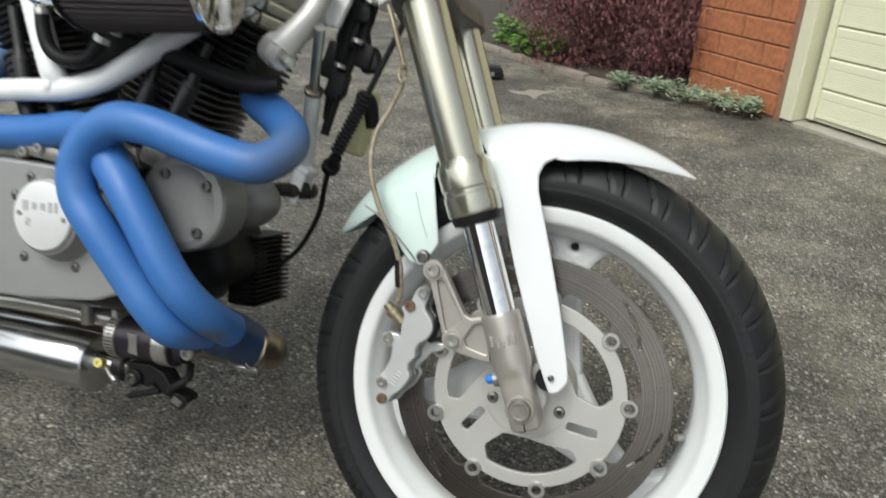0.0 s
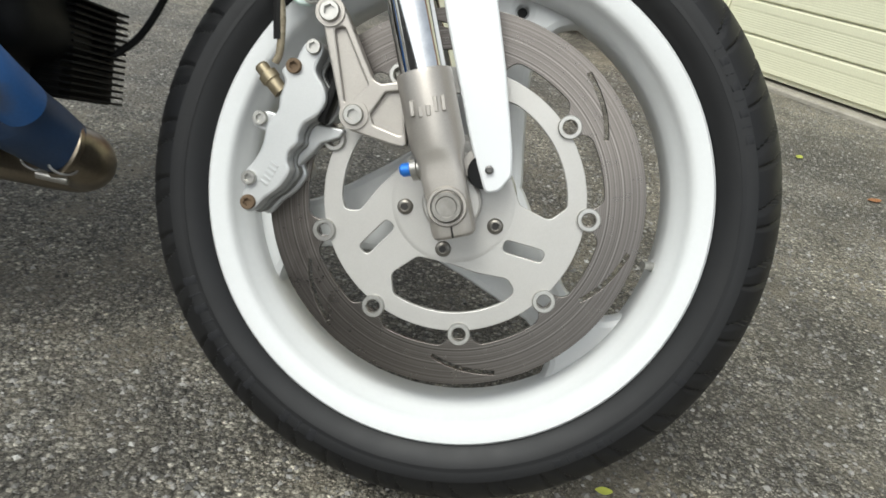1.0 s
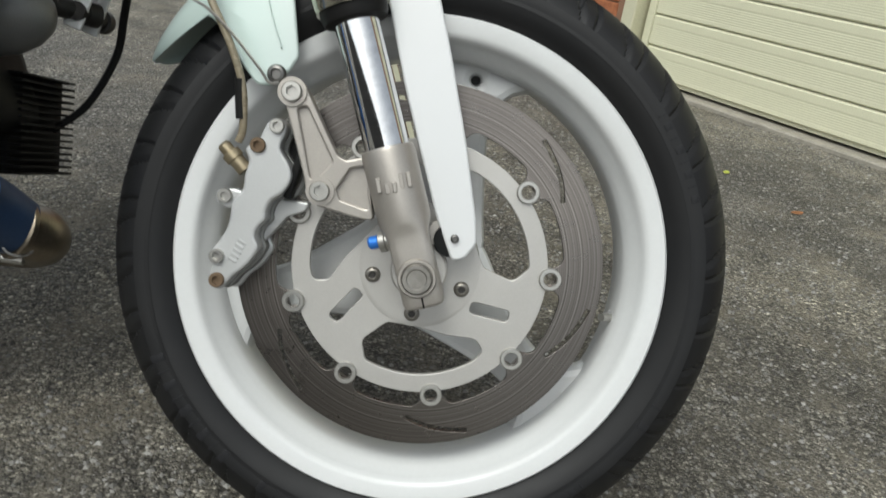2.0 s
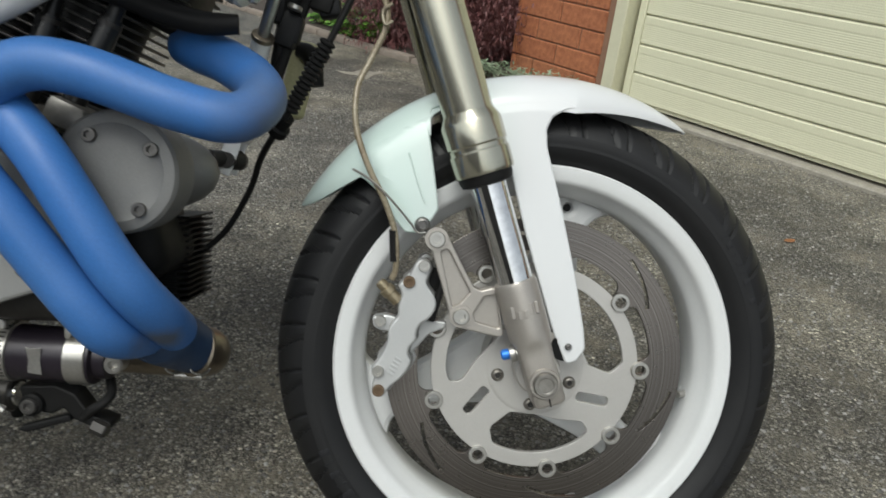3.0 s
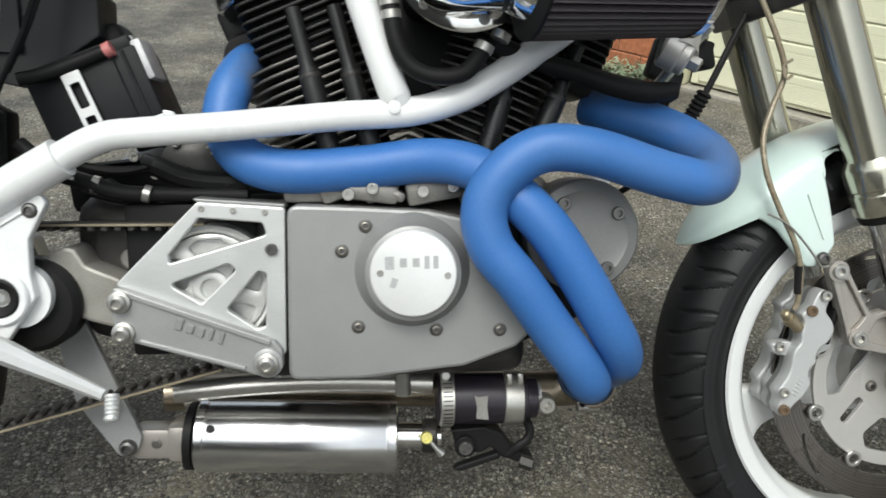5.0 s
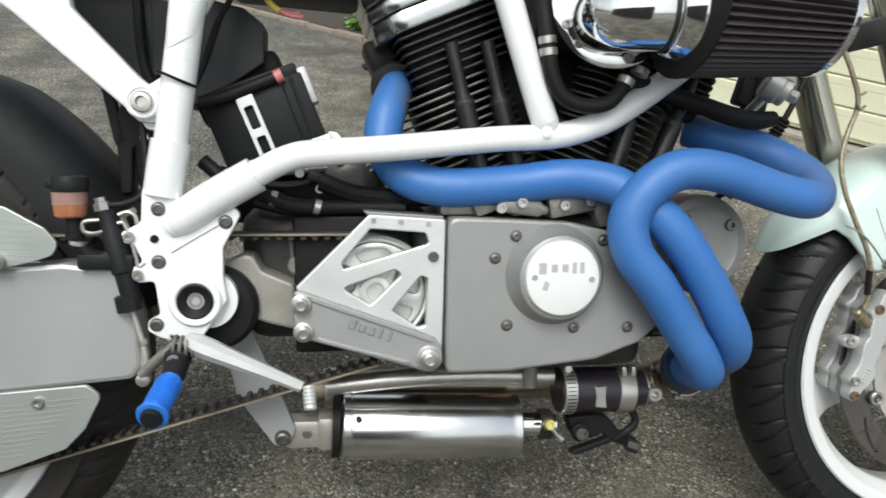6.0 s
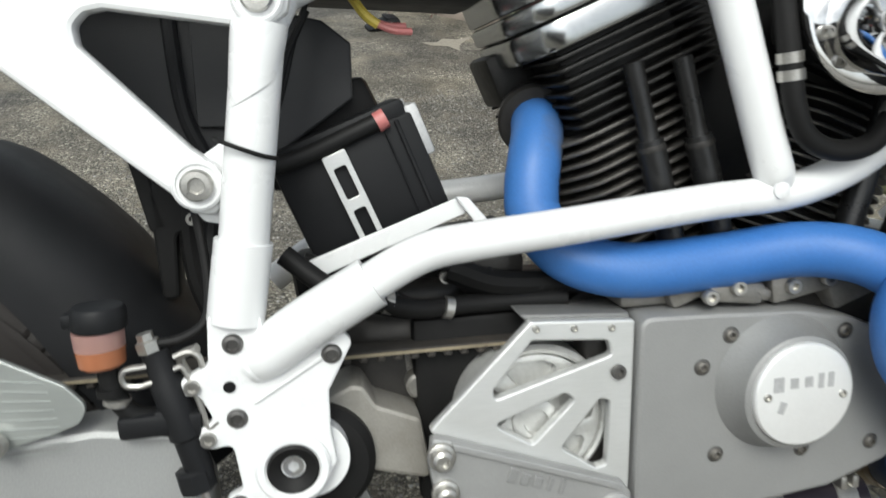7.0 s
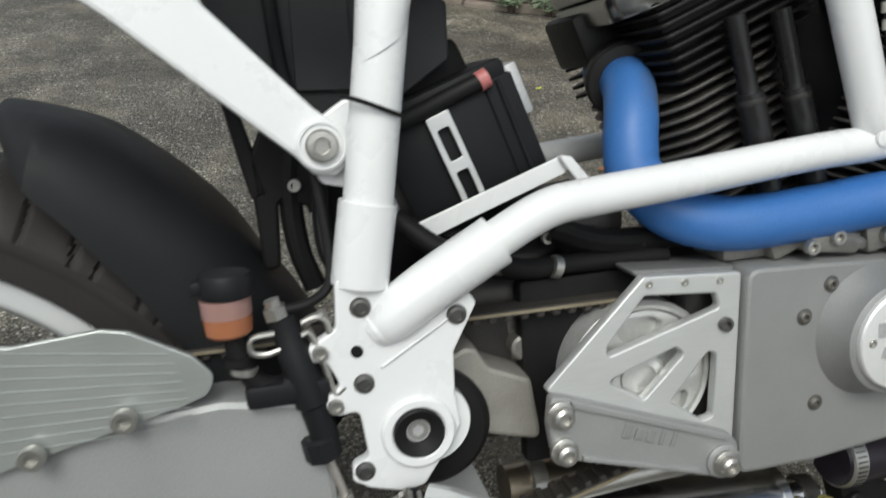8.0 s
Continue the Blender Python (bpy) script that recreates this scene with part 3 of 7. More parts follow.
# mudguard
def guard_shape():
    verts, faces = [], []
    na, nv = 150, 22
    for i in range(na + 1):
        f = i / na
        ang = 58.5 + (149.0 - 58.5) * f
        tip = min(1.0, (f / 0.30) ** 0.62) if f < 0.30 else min(1.0, ((1 - f) / 0.20) ** 0.50) if f > 0.80 else 1.0
        half = max(0.003, 0.074 * tip)
        drop = 0.033 * tip ** 1.3
        top = 0.334 - 0.007 * (2 * f - 1) ** 2
        for k in range(nv + 1):
            g = (-1 + 2 * k / nv) * (1.0 - 0.34 * min(1.0, max(0.0, (ang - 103.5) / 2.0)) * min(1.0, max(0.0, (117.5 - ang) / 2.0)))
            w = half * math.sin(g * math.pi / 2) if abs(g) < 1 else half * g
            r = top - drop * (1 - math.cos(abs(g) * math.pi / 2)) ** 1.25 - 0.012 * tip * g * g
            verts.append((r * math.cos(radians(ang)), MID + w, 0.3 + r * math.sin(radians(ang))))
    for i in range(na):
        for k in range(nv):
            a = i * (nv + 1) + k
            faces.append((a, a + 1, a + nv + 2, a + nv + 1))
    return verts, faces


def shelled(shape, thick):
    """Gives a sheet a thickness along its normals."""
    me = bpy.data.meshes.new("sheet")
    me.from_pydata(shape[0], [], shape[1])
    bm = bmesh.new()
    bm.from_mesh(me)
    bmesh.ops.recalc_face_normals(bm, faces=bm.faces[:])
    bmesh.ops.solidify(bm, geom=bm.faces[:], thickness=thick)
    bm.verts.index_update()
    out = [tuple(v.co) for v in bm.verts], [tuple(v.index for v in f_.verts) for f_ in bm.faces]
    bm.free()
    bpy.data.meshes.remove(me)
    return out


guard = part("front_mudguard", shelled(guard_shape(), 0.003), MUDGUARD, bike, "white plastic mudguard, its rear tinted faint mint")


def blade(outline, foot, thick, bow):
    """A mudguard leg that grows out of the shell's side and stands off at its foot."""
    me_v, me_f = plate(fillet(outline, 0.010, 4), 0, thick, bevel=0.0022)
    me = bpy.data.meshes.new("leg")
    me.from_pydata(me_v, [], me_f)
    bm = bmesh.new()
    bm.from_mesh(me)
    bmesh.ops.triangulate(bm, faces=bm.faces[:])
    for _ in range(3):
        long = [e_ for e_ in bm.edges if e_.calc_length() > 0.012]
        bmesh.ops.subdivide_edges(bm, edges=long, cuts=1)
        bmesh.ops.triangulate(bm, faces=[f_ for f_ in bm.faces if len(f_.verts) > 3])
    low = min(math.hypot(v.co.x, v.co.z - 0.3) for v in bm.verts)
    for v in bm.verts:
        x, z = v.co.x, v.co.z
        r = math.hypot(x, z - 0.3)
        f = min(0.999, max(0.001, (math.degrees(math.atan2(z - 0.3, x)) - 58.5) / 90.5))
        tip = min(1.0, (f / 0.30) ** 0.62) if f < 0.30 else min(1.0, ((1 - f) / 0.20) ** 0.50) if f > 0.80 else 1.0
        side = float(np.interp(r, [0.288, 0.3055, 0.3126, 0.320, 0.330], [-0.0235, -0.0188, -0.0115, 0.0000, 0.018]))
        if r < 0.288:
            g = (r - low) / (0.288 - low)
            side = foot + (side - foot) * g - bow * math.sin(math.pi * g)
            tip = 1.0 + (tip - 1.0) * max(0.0, g) ** 2 if f > 0.5 else 1.0
        v.co.y += MID + (side - MID) * tip
    bm.verts.index_update()
    out = [tuple(v.co) for v in bm.verts], [tuple(v.index for v in f_.verts) for f_ in bm.faces]
    bm.free()
    bpy.data.meshes.remove(me)
    return out


part("front_stay", blade([(-0.096, 0.579), (-0.070, 0.566), (-0.050, 0.535), (-0.026, 0.455), (0.010, 0.352), (0.028, 0.312), (0.040, 0.316), (0.049, 0.330), (0.046, 0.352), (0.030, 0.420), (0.010, 0.492), (-0.007, 0.548), (-0.009, 0.568), (-0.003, 0.582), (0.010, 0.5895), (0.026, 0.5935), (0.018, 0.5985), (0.0, 0.602), (-0.05, 0.598)], -0.034, 0.005, 0.002), MUDGUARD, guard, angle=60)
part("rear_stay", blade([(-0.214, 0.507), (-0.204, 0.504), (-0.190, 0.493), (-0.168, 0.462), (-0.156, 0.449), (-0.142, 0.449), (-0.128, 0.464), (-0.121, 0.476), (-0.130, 0.530), (-0.136, 0.562), (-0.133, 0.576), (-0.122, 0.583), (-0.112, 0.588), (-0.14, 0.584), (-0.185, 0.560), (-0.215, 0.525)], -0.030, 0.005, 0.002), MUDGUARD, guard, angle=60)
for line in (((-0.156, -0.0255, 0.535), (-0.147, -0.0290, 0.508), (-0.1365, -0.0312, 0.482)),):
    part("stay_crease", tube(line, 0.0010, 6, 4), MUDGUARD, guard)
bolts(guard, [(-0.138, -0.034, 0.459)], 0.0085, 0.006, BUTTON)
bolts(guard, [(0.0290, -0.036, 0.333)], 0.0038, 0.003, BUTTON)
part("stay_grommet", lathe([(0.012, 0), (0.0150, 0.001), (0.0150, 0.005), (0.012, 0.007), (0.012, 0.012), (0.0150, 0.014), (0.0150, 0.018)], (0.0215, -0.014, 0.330), (0.25, -1, 0.05), 28), BLACK, guard)
part("stay_spacer", lathe([(0.011, 0), (0.011, 0.012), (0.013, 0.014), (0.013, 0.02)], (0.018, -0.010, 0.336), seg=24), CASTW, guard)

# caliper bracket and caliper
BR = [(-0.1312, 0.4455), (-0.1290, 0.4535), (-0.1225, 0.4568), (-0.1145, 0.4540), (-0.1090, 0.4470), (-0.0888, 0.4110), (-0.0793, 0.3950), (-0.0716, 0.3915), (-0.0540, 0.3965), (-0.0430, 0.3410), (-0.0577, 0.3425), (-0.0921, 0.3493), (-0.1010, 0.3535), (-0.1042, 0.3630), (-0.1078, 0.3760), (-0.1248, 0.4264)]
pockets = [fillet([(-0.1172, 0.4318), (-0.1090, 0.4343), (-0.0828, 0.3890), (-0.0955, 0.3735), (-0.1015, 0.3725)], 0.0035), fillet([(-0.0782, 0.3655), (-0.0673, 0.3850), (-0.0540, 0.3880), (-0.0480, 0.3500), (-0.0745, 0.3570)], 0.0035)]
bracket = part("caliper_bracket", joined(plate(fillet(BR, 0.006), -0.034, 0.010, bevel=0.001), plate(fillet(BR, 0.006), -0.040, 0.0055, pockets, bevel=0.0016)), CASTW, bike, "ribbed alloy caliper bracket")
bolts(bracket, [(-0.1218, -0.0405, 0.4450), (-0.0915, -0.0405, 0.3630)], 0.0088, 0.006, SOCKET_BRIGHT)
part("bracket_boss", lathe([(0.0125, 0), (0.0125, 0.005)], (-0.122, -0.0375, 0.445), seg=28), CASTW, bracket)
part("bracket_boss", lathe([(0.0125, 0), (0.0125, 0.005)], (-0.0915, -0.0375, 0.363), seg=28), CASTW, bracket)
cal_pts = [(-0.1485, 0.403), (-0.1426, 0.417), (-0.1350, 0.4220), (-0.1275, 0.4180), (-0.1262, 0.4105), (-0.1300, 0.396), (-0.1215, 0.383), (-0.1185, 0.371), (-0.1246, 0.358), (-0.1347, 0.350), (-0.1386, 0.340), (-0.1385, 0.333), (-0.1453, 0.324), (-0.1462, 0.316), (-0.1430, 0.308), (-0.1474, 0.2975), (-0.1541, 0.2885), (-0.1635, 0.280), (-0.1715, 0.269), (-0.1797, 0.2677), (-0.1844, 0.277), (-0.1822, 0.2885), (-0.1855, 0.298), (-0.1785, 0.309), (-0.1729, 0.319), (-0.1697, 0.330), (-0.1688, 0.3425), (-0.1652, 0.351), (-0.1598, 0.3585), (-0.1593, 0.3706), (-0.1566, 0.383), (-0.1600, 0.393)]
cal_line = [(float(q[0]), float(q[1])) for q in curve_points([(x, z) for x, z in cal_pts + cal_pts[:1]], 4)[:-1]]
caliper = part("brake_caliper", plate(cal_line, -0.036, 0.020, bevel=0.0025), SHEEN, bike, "silver-grey brake caliper")
# side wall of the caliper, its shade painted as a darker grey
part("caliper_shaded_side", plate([(x + 0.0030, z - 0.0016) for x, z in cal_line], -0.017, 0.014, bevel=0.002), CALIPER_SIDE, caliper)
part("caliper_body", plate([(x + 0.0065, z - 0.0030) for x, z in cal_line], -0.004, 0.020, bevel=0.003), SHEEN, caliper)
part("caliper_foot", plate(fillet([(-0.136, 0.352), (-0.104, 0.350), (-0.108, 0.342), (-0.124, 0.335), (-0.147, 0.306), (-0.165, 0.283), (-0.160, 0.300), (-0.147, 0.325)], 0.003), -0.014, 0.020, bevel=0.002), SHEEN, caliper)
# solid black box in place of the shadowed gap by the pads
part("pad_gap_fill", box((-0.1165, -0.022, 0.378), (0.007, 0.016, 0.052), (0, 14, 0), 0.002), BLACK, caliper)
bolts(caliper, [(-0.1335, -0.036, 0.4150), (-0.1785, -0.022, 0.3498), (-0.1780, -0.036, 0.2970)], 0.0064, 0.005, SOCKET_BRIGHT)
bolts(caliper, [(-0.1490, -0.036, 0.3970), (-0.1768, -0.036, 0.2756)], 0.0066, 0.004, SOCKET_RUSTY)
part("caliper_lug", plate(fillet([(-0.188, 0.354), (-0.172, 0.357), (-0.158, 0.354), (-0.166, 0.338), (-0.178, 0.339), (-0.186, 0.343)], 0.006), -0.022, 0.016, bevel=0.002), SHEEN, caliper)
for k in range(5):
    part("raised_mark", box((-0.1645 + 0.0019 * k, -0.0362, 0.2945 + 0.0042 * k), (0.008, 0.0016, 0.0024), (0, 30, 0), 0.0005, 1), SHEEN, caliper)
part("brake_pad", box((-0.128, -0.006, 0.372), (0.020, 0.010, 0.075), (0, 20, 0), 0.002), BLACK, caliper)
part("far_half", plate([(x + 0.004, z) for x, z in cal_line], 0.018, 0.022, bevel=0.003), SHEEN, caliper)
part("banjo_fitting", joined(lathe([(0.007, 0), (0.007, 0.012), (0.0085, 0.013), (0.0085, 0.02), (0.006, 0.021), (0.006, 0.028), (0.0045, 0.03)], (-0.160, -0.030, 0.374), (-0.70, -0.05, 0.70), 20)), TARNISH, caliper, "dull brass hose fitting")
hose = part("brake_hose", tube([(-0.215, -0.005, 0.76), (-0.197, -0.011, 0.715), (-0.186, -0.012, 0.675), (-0.200, -0.014, 0.635), (-0.214, -0.024, 0.600), (-0.213, -0.034, 0.560), (-0.199, -0.040, 0.520), (-0.178, -0.040, 0.480), (-0.166, -0.036, 0.445), (-0.1645, -0.032, 0.410), (-0.1680, -0.031, 0.398)], 0.0034, 12, 6), HOSE, bike, "stained clear brake hose")
part("hose_sleeve", tube([(-0.1690, -0.037, 0.452), (-0.1680, -0.035, 0.437), (-0.1665, -0.033, 0.418)], 0.0044, 10, 3), RUBBER, hose)
part("hose_tie", tube([(-0.181, -0.019, 0.690), (-0.191, -0.017, 0.682), (-0.188, -0.019, 0.668), (-0.180, -0.018, 0.672)], 0.0018, 6, 4), HOSE, hose)
part("clip_wire", tube([(-0.214, -0.042, 0.514), (-0.196, -0.046, 0.505), (-0.176, -0.045, 0.488), (-0.152, -0.041, 0.462), (-0.143, -0.040, 0.451), (-0.134, -0.040, 0.451)], 0.0013, 6, 5), STEEL, bike)

# exhaust
FRONT_HEADER = [(-0.407, 0.027, 0.641), (-0.385, 0.003, 0.631), (-0.348, -0.029, 0.617), (-0.314, -0.056, 0.596), (-0.3005, -0.086, 0.574), (-0.320, -0.116, 0.555), (-0.369, -0.127, 0.563), (-0.448, -0.135, 0.587), (-0.498, -0.134, 0.590), (-0.535, -0.132, 0.568), (-0.5545, -0.130, 0.534), (-0.549, -0.131, 0.496), (-0.520, -0.131, 0.458), (-0.480, -0.122, 0.402), (-0.456, -0.116, 0.370), (-0.439, -0.103, 0.345), (-0.430, -0.076, 0.334), (-0.425, -0.036, 0.328)]
REAR_HEADER = [(-0.795, 0.092, 0.702), (-0.800, 0.050, 0.695), (-0.808, 0.018, 0.682), (-0.818, -0.004, 0.660), (-0.824, -0.014, 0.637), (-0.823, -0.022, 0.613), (-0.801, -0.041, 0.583), (-0.754, -0.055, 0.569), (-0.676, -0.061, 0.572), (-0.610, -0.073, 0.579), (-0.564, -0.094, 0.573), (-0.529, -0.113, 0.550), (-0.492, -0.124, 0.514), (-0.459, -0.126, 0.466), (-0.430, -0.122, 0.418), (-0.409, -0.109, 0.384), (-0.397, -0.080, 0.357), (-0.398, -0.031, 0.332)]
exhaust = part("exhaust_header", tube(FRONT_HEADER, 0.0234, 28, 10), BLUE, bike, "matt blue looping exhaust header pipe")
part("exhaust_header", tube(REAR_HEADER, 0.0234, 28, 10), BLUE, bike, "matt blue rear exhaust header pipe")
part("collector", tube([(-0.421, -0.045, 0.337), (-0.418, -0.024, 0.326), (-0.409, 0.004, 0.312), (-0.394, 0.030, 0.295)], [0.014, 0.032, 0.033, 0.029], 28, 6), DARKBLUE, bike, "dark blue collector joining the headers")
part("collector_elbow", tube([(-0.396, 0.030, 0.294), (-0.390, 0.054, 0.286), (-0.402, 0.080, 0.276), (-0.44, 0.09, 0.268), (-0.60, 0.085, 0.275), (-0.78, 0.075, 0.285), (-0.93, 0.065, 0.288)], [0.029, 0.030, 0.028, 0.024, 0.023, 0.022, 0.022], 24, 8), BRONZE, bike, "heat-stained steel pipe under the engine")
part("pipe_clamp", lathe([(0.029, 0), (0.031, 0.002), (0.0305, 0.006), (0.029, 0.008)], (-0.396, 0.026, 0.295), (0.5, 0.85, -0.3), 28), BRONZE, bike)
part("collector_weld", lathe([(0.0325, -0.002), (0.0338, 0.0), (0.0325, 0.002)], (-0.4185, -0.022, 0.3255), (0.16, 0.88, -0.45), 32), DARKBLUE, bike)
for dx in (-0.016, 0.012):
    part("spring_hook", tube([(-0.404 + dx, 0.006, 0.288), (-0.402 + dx, 0.004, 0.276), (-0.394 + dx, 0.012, 0.270), (-0.388 + dx, 0.022, 0.272), (-0.386 + dx, 0.028, 0.282)], 0.0014, 8, 5), STEEL, bike)
part("clamp_screw", lathe([(0.005, 0), (0.005, 0.03)], (-0.415, 0.022, 0.266), (1, 0.2, -0.1), 12), STEEL, bike)
part("pipe_band", lathe([(0.0255, 0), (0.0275, 0.001), (0.0275, 0.016), (0.0255, 0.017)], (-0.905, 0.066, 0.288), (1, 0.05, 0), 28), STEEL, bike)
part("exhaust_flange", lathe([(0.0246, -0.004), (0.0345, -0.003), (0.0350, 0.006), (0.0325, 0.010), (0.0262, 0.011)], (-0.801, 0.046, 0.694), (-0.20, -0.94, -0.28), 36), DARKMETAL, bike, "oil-blackened exhaust flange")

# white frame: rails, downtube and rear casting
RAIL = [(-1.062, -0.082, 0.529), (-1.024, -0.084, 0.555), (-0.969, -0.086, 0.586), (-0.929, -0.086, 0.605), (-0.889, -0.083, 0.610), (-0.815, -0.079, 0.615), (-0.699, -0.076, 0.625), (-0.627, -0.075, 0.629), (-0.579, -0.073, 0.641), (-0.542, -0.070, 0.659), (-0.478, -0.063, 0.701), (-0.399, -0.043, 0.756), (-0.300, -0.010, 0.812)]
chassis = part("chassis", joined(tube(RAIL, 0.0150, 24, 8), mirror(tube(RAIL, 0.0150, 24, 8))), WHITE, bike, "white-painted tubular steel chassis")
part("seat_tube", joined(tube([(-1.0705, -0.075, 0.563), (-1.065, -0.075, 0.592), (-1.059, -0.075, 0.622)], 0.0212, 28, 5),
                         tube([(-1.0595, -0.075, 0.618), (-1.049, -0.075, 0.680), (-1.041, -0.075, 0.728), (-1.034, -0.074, 0.770)], 0.0182, 28, 5)), WHITE, chassis)
sleeve_v, sleeve_f = tube([(-1.0415, -0.075, 0.726), (-1.0375, -0.075, 0.748), (-1.0335, -0.074, 0.772)], 0.0196, 28, 4)
sleeve_v = [(x, y, z + 0.75 * (x + 1.0395) * max(0.0, (0.765 - z) / 0.04)) for x, y, z in sleeve_v]
part("tube_sleeve", (sleeve_v, sleeve_f), WHITE, chassis)
part("rail_sleeve", tube([(-1.064, -0.081, 0.526), (-1.050, -0.083, 0.537), (-1.024, -0.0845, 0.555), (-0.969, -0.0862, 0.586)], [0.0125, 0.0185, 0.0200, 0.0200], 28, 6), WHITE, chassis)
part("down_tube", joined(tube([(-0.634, -0.0765, 0.632), (-0.6385, -0.0775, 0.643), (-0.644, -0.079, 0.656), (-0.664, -0.080, 0.715), (-0.688, -0.080, 0.790), (-0.714, -0.078, 0.87)], [0.0120, 0.0155, 0.0160, 0.0158, 0.0158, 0.0158], 24, 6),
                         lathe([(0.007, -0.003), (0.0068, -0.0004), (0.005, 0.0002)], (-0.641, -0.0925, 0.633), seg=20)), WHITE, chassis)
part("upper_rail", joined(tube([(-1.03, -0.07, 0.84), (-0.90, -0.07, 0.85), (-0.72, -0.075, 0.86), (-0.45, -0.05, 0.86), (-0.30, 0.0, 0.86)], 0.016, 20, 6),
                          mirror(tube([(-1.03, -0.07, 0.84), (-0.90, -0.07, 0.85), (-0.72, -0.075, 0.86), (-0.45, -0.05, 0.86), (-0.30, 0.0, 0.86)], 0.016, 20, 6))), WHITE, chassis)
sub = [(-1.35, 0.905), (-1.35, 0.865), (-1.213, 0.754), (-1.106, 0.657), (-1.094, 0.643), (-1.078, 0.641), (-1.066, 0.652), (-1.066, 0.668), (-1.074, 0.677), (-1.090, 0.690), (-1.155, 0.762), (-1.156, 0.775), (-1.148, 0.783), (-1.136, 0.785), (-1.052, 0.772), (-1.030, 0.769), (-1.014, 0.780), (-1.010, 0.797), (-1.022, 0.812), (-1.045, 0.815), (-1.16, 0.835)]
part("subframe_casting", plate(fillet(sub, 0.008, 4), -0.068, 0.018, bevel=0.004), WHITE, chassis, "white cast rear subframe with a triangular opening")
tabz = [(-1.058, 0.700), (-1.098, 0.675), (-1.104, 0.655), (-1.088, 0.635), (-1.062, 0.628)]
part("subframe_tab", plate(fillet(tabz, 0.008), -0.056, 0.02, bevel=0.002), WHITE, chassis)
for x, z in ((-1.087, 0.664), (-1.034, 0.791)):
    boss = part("subframe_boss", lathe([(0.0185, 0), (0.0185, 0.006), (0.0165, 0.008), (0.0150, 0.008), (0.0145, 0.0065)], (x, -0.067, z), seg=36), WHITE, chassis)
    part("large_bolt", lathe([(0.0115, 0), (0.0115, 0.0075), (0.0100, 0.0095), (0.0060, 0.0098), (0.0055, 0.0095), (0.0050, 0.005)], (x, -0.070, z), seg=30, hexed=(4, 5)), STEEL, chassis)
PLATE = [(-1.089, 0.572), (-1.092, 0.535), (-1.103, 0.529), (-1.113, 0.524), (-1.113, 0.513), (-1.100, 0.510), (-1.092, 0.491), (-1.104, 0.485), (-1.106, 0.473), (-1.096, 0.468), (-1.081, 0.470), (-1.077, 0.432), (-1.090, 0.426), (-1.091, 0.414), (-1.078, 0.406), (-1.052, 0.398), (-1.036, 0.401), (-1.018, 0.426), (-1.005, 0.446), (-1.008, 0.470), (-1.007, 0.505), (-0.987, 0.541), (-0.992, 0.549), (-1.004, 0.550), (-1.030, 0.536), (-1.050, 0.552), (-1.052, 0.572)]
mount = part("footrest_plate", plate(fillet(PLATE, 0.006, 4), -0.088, 0.012, [ringline(-1.0385, 0.4465, 0.0195)], 0.0018), WHITE, chassis, "white alloy footrest plate with a round opening")
part("plate_rim", lathe([(0.0285, 0), (0.0285, 0.004), (0.0265, 0.006), (0.0215, 0.006), (0.0195, 0.004), (0.0195, 0.0)], (-1.0385, -0.087, 0.4465), seg=48), WHITE, mount)
part("pivot_cup", lathe([(0.033, 0), (0.033, 0.022)], (-1.028, -0.055, 0.4455), seg=40), WHITE, mount)
part("pivot_bush", lathe([(0.0195, 0), (0.0195, 0.018), (0.018, 0.019), (0.0095, 0.014), (0.009, 0.008)], (-1.0385, -0.075, 0.4465), seg=36), RUBBER, mount)
part("pivot_bolt", lathe([(0.0085, 0), (0.0085, 0.010), (0.0075, 0.012), (0.0042, 0.012), (0.0040, 0.008)], (-1.0385, -0.076, 0.4465), seg=24, hexed=(3, 4)), STEEL, mount)
bolts(mount, [(-1.073, -0.088, 0.549), (-1.0755, -0.088, 0.491), (-1.003, -0.088, 0.534), (-1.081, -0.088, 0.421)], 0.0078, 0.004, BUTTON)
bolts(mount, [(-1.1045, -0.088, 0.519), (-1.0975, -0.088, 0.477)], 0.0058, 0.004, SOCKET_BRIGHT)
part("plate_hole", lathe([(0.0045, 0), (0.0045, 0.0012)], (-1.0785, -0.0880, 0.5165), seg=18), BLACK, mount)
part("plate_rib", box((-1.036, -0.0892, 0.517), (0.060, 0.002, 0.0022), (0, -30, 0), 0.0008, 1), WHITE, mount)
part("cable_tie", tube([(-1.071, -0.080, 0.696), (-1.064, -0.094, 0.694), (-1.052, -0.0975, 0.689), (-1.038, -0.092, 0.683), (-1.030, -0.078, 0.680)], 0.0018, 6, 5), RUBBER, chassis)
part("rubber_bush", lathe([(0.048, 0), (0.050, 0.004), (0.050, 0.028), (0.044, 0.034), (0.030, 0.036)], (-1.024, -0.030, 0.432), seg=40), RUBBER, bike, "black rubber engine mounting")

# swing arm, guards, rear wheel
SW = [(-1.52, 0.455), (-1.240, 0.487), (-1.178, 0.491), (-1.118, 0.482), (-1.103, 0.430), (-1.101, 0.372), (-1.112, 0.357), (-1.25, 0.347), (-1.52, 0.30)]
swing = part("swing_arm", plate(fillet(SW, 0.014), -0.080, 0.045, bevel=0.006), SWING, bike, "grey-painted box-section swing arm")
GU = [(-1.50, 0.585), (-1.30, 0.553), (-1.245, 0.557), (-1.228, 0.553), (-1.190, 0.530), (-1.177, 0.513), (-1.184, 0.500), (-1.200, 0.495), (-1.33, 0.465), (-1.50, 0.425)]
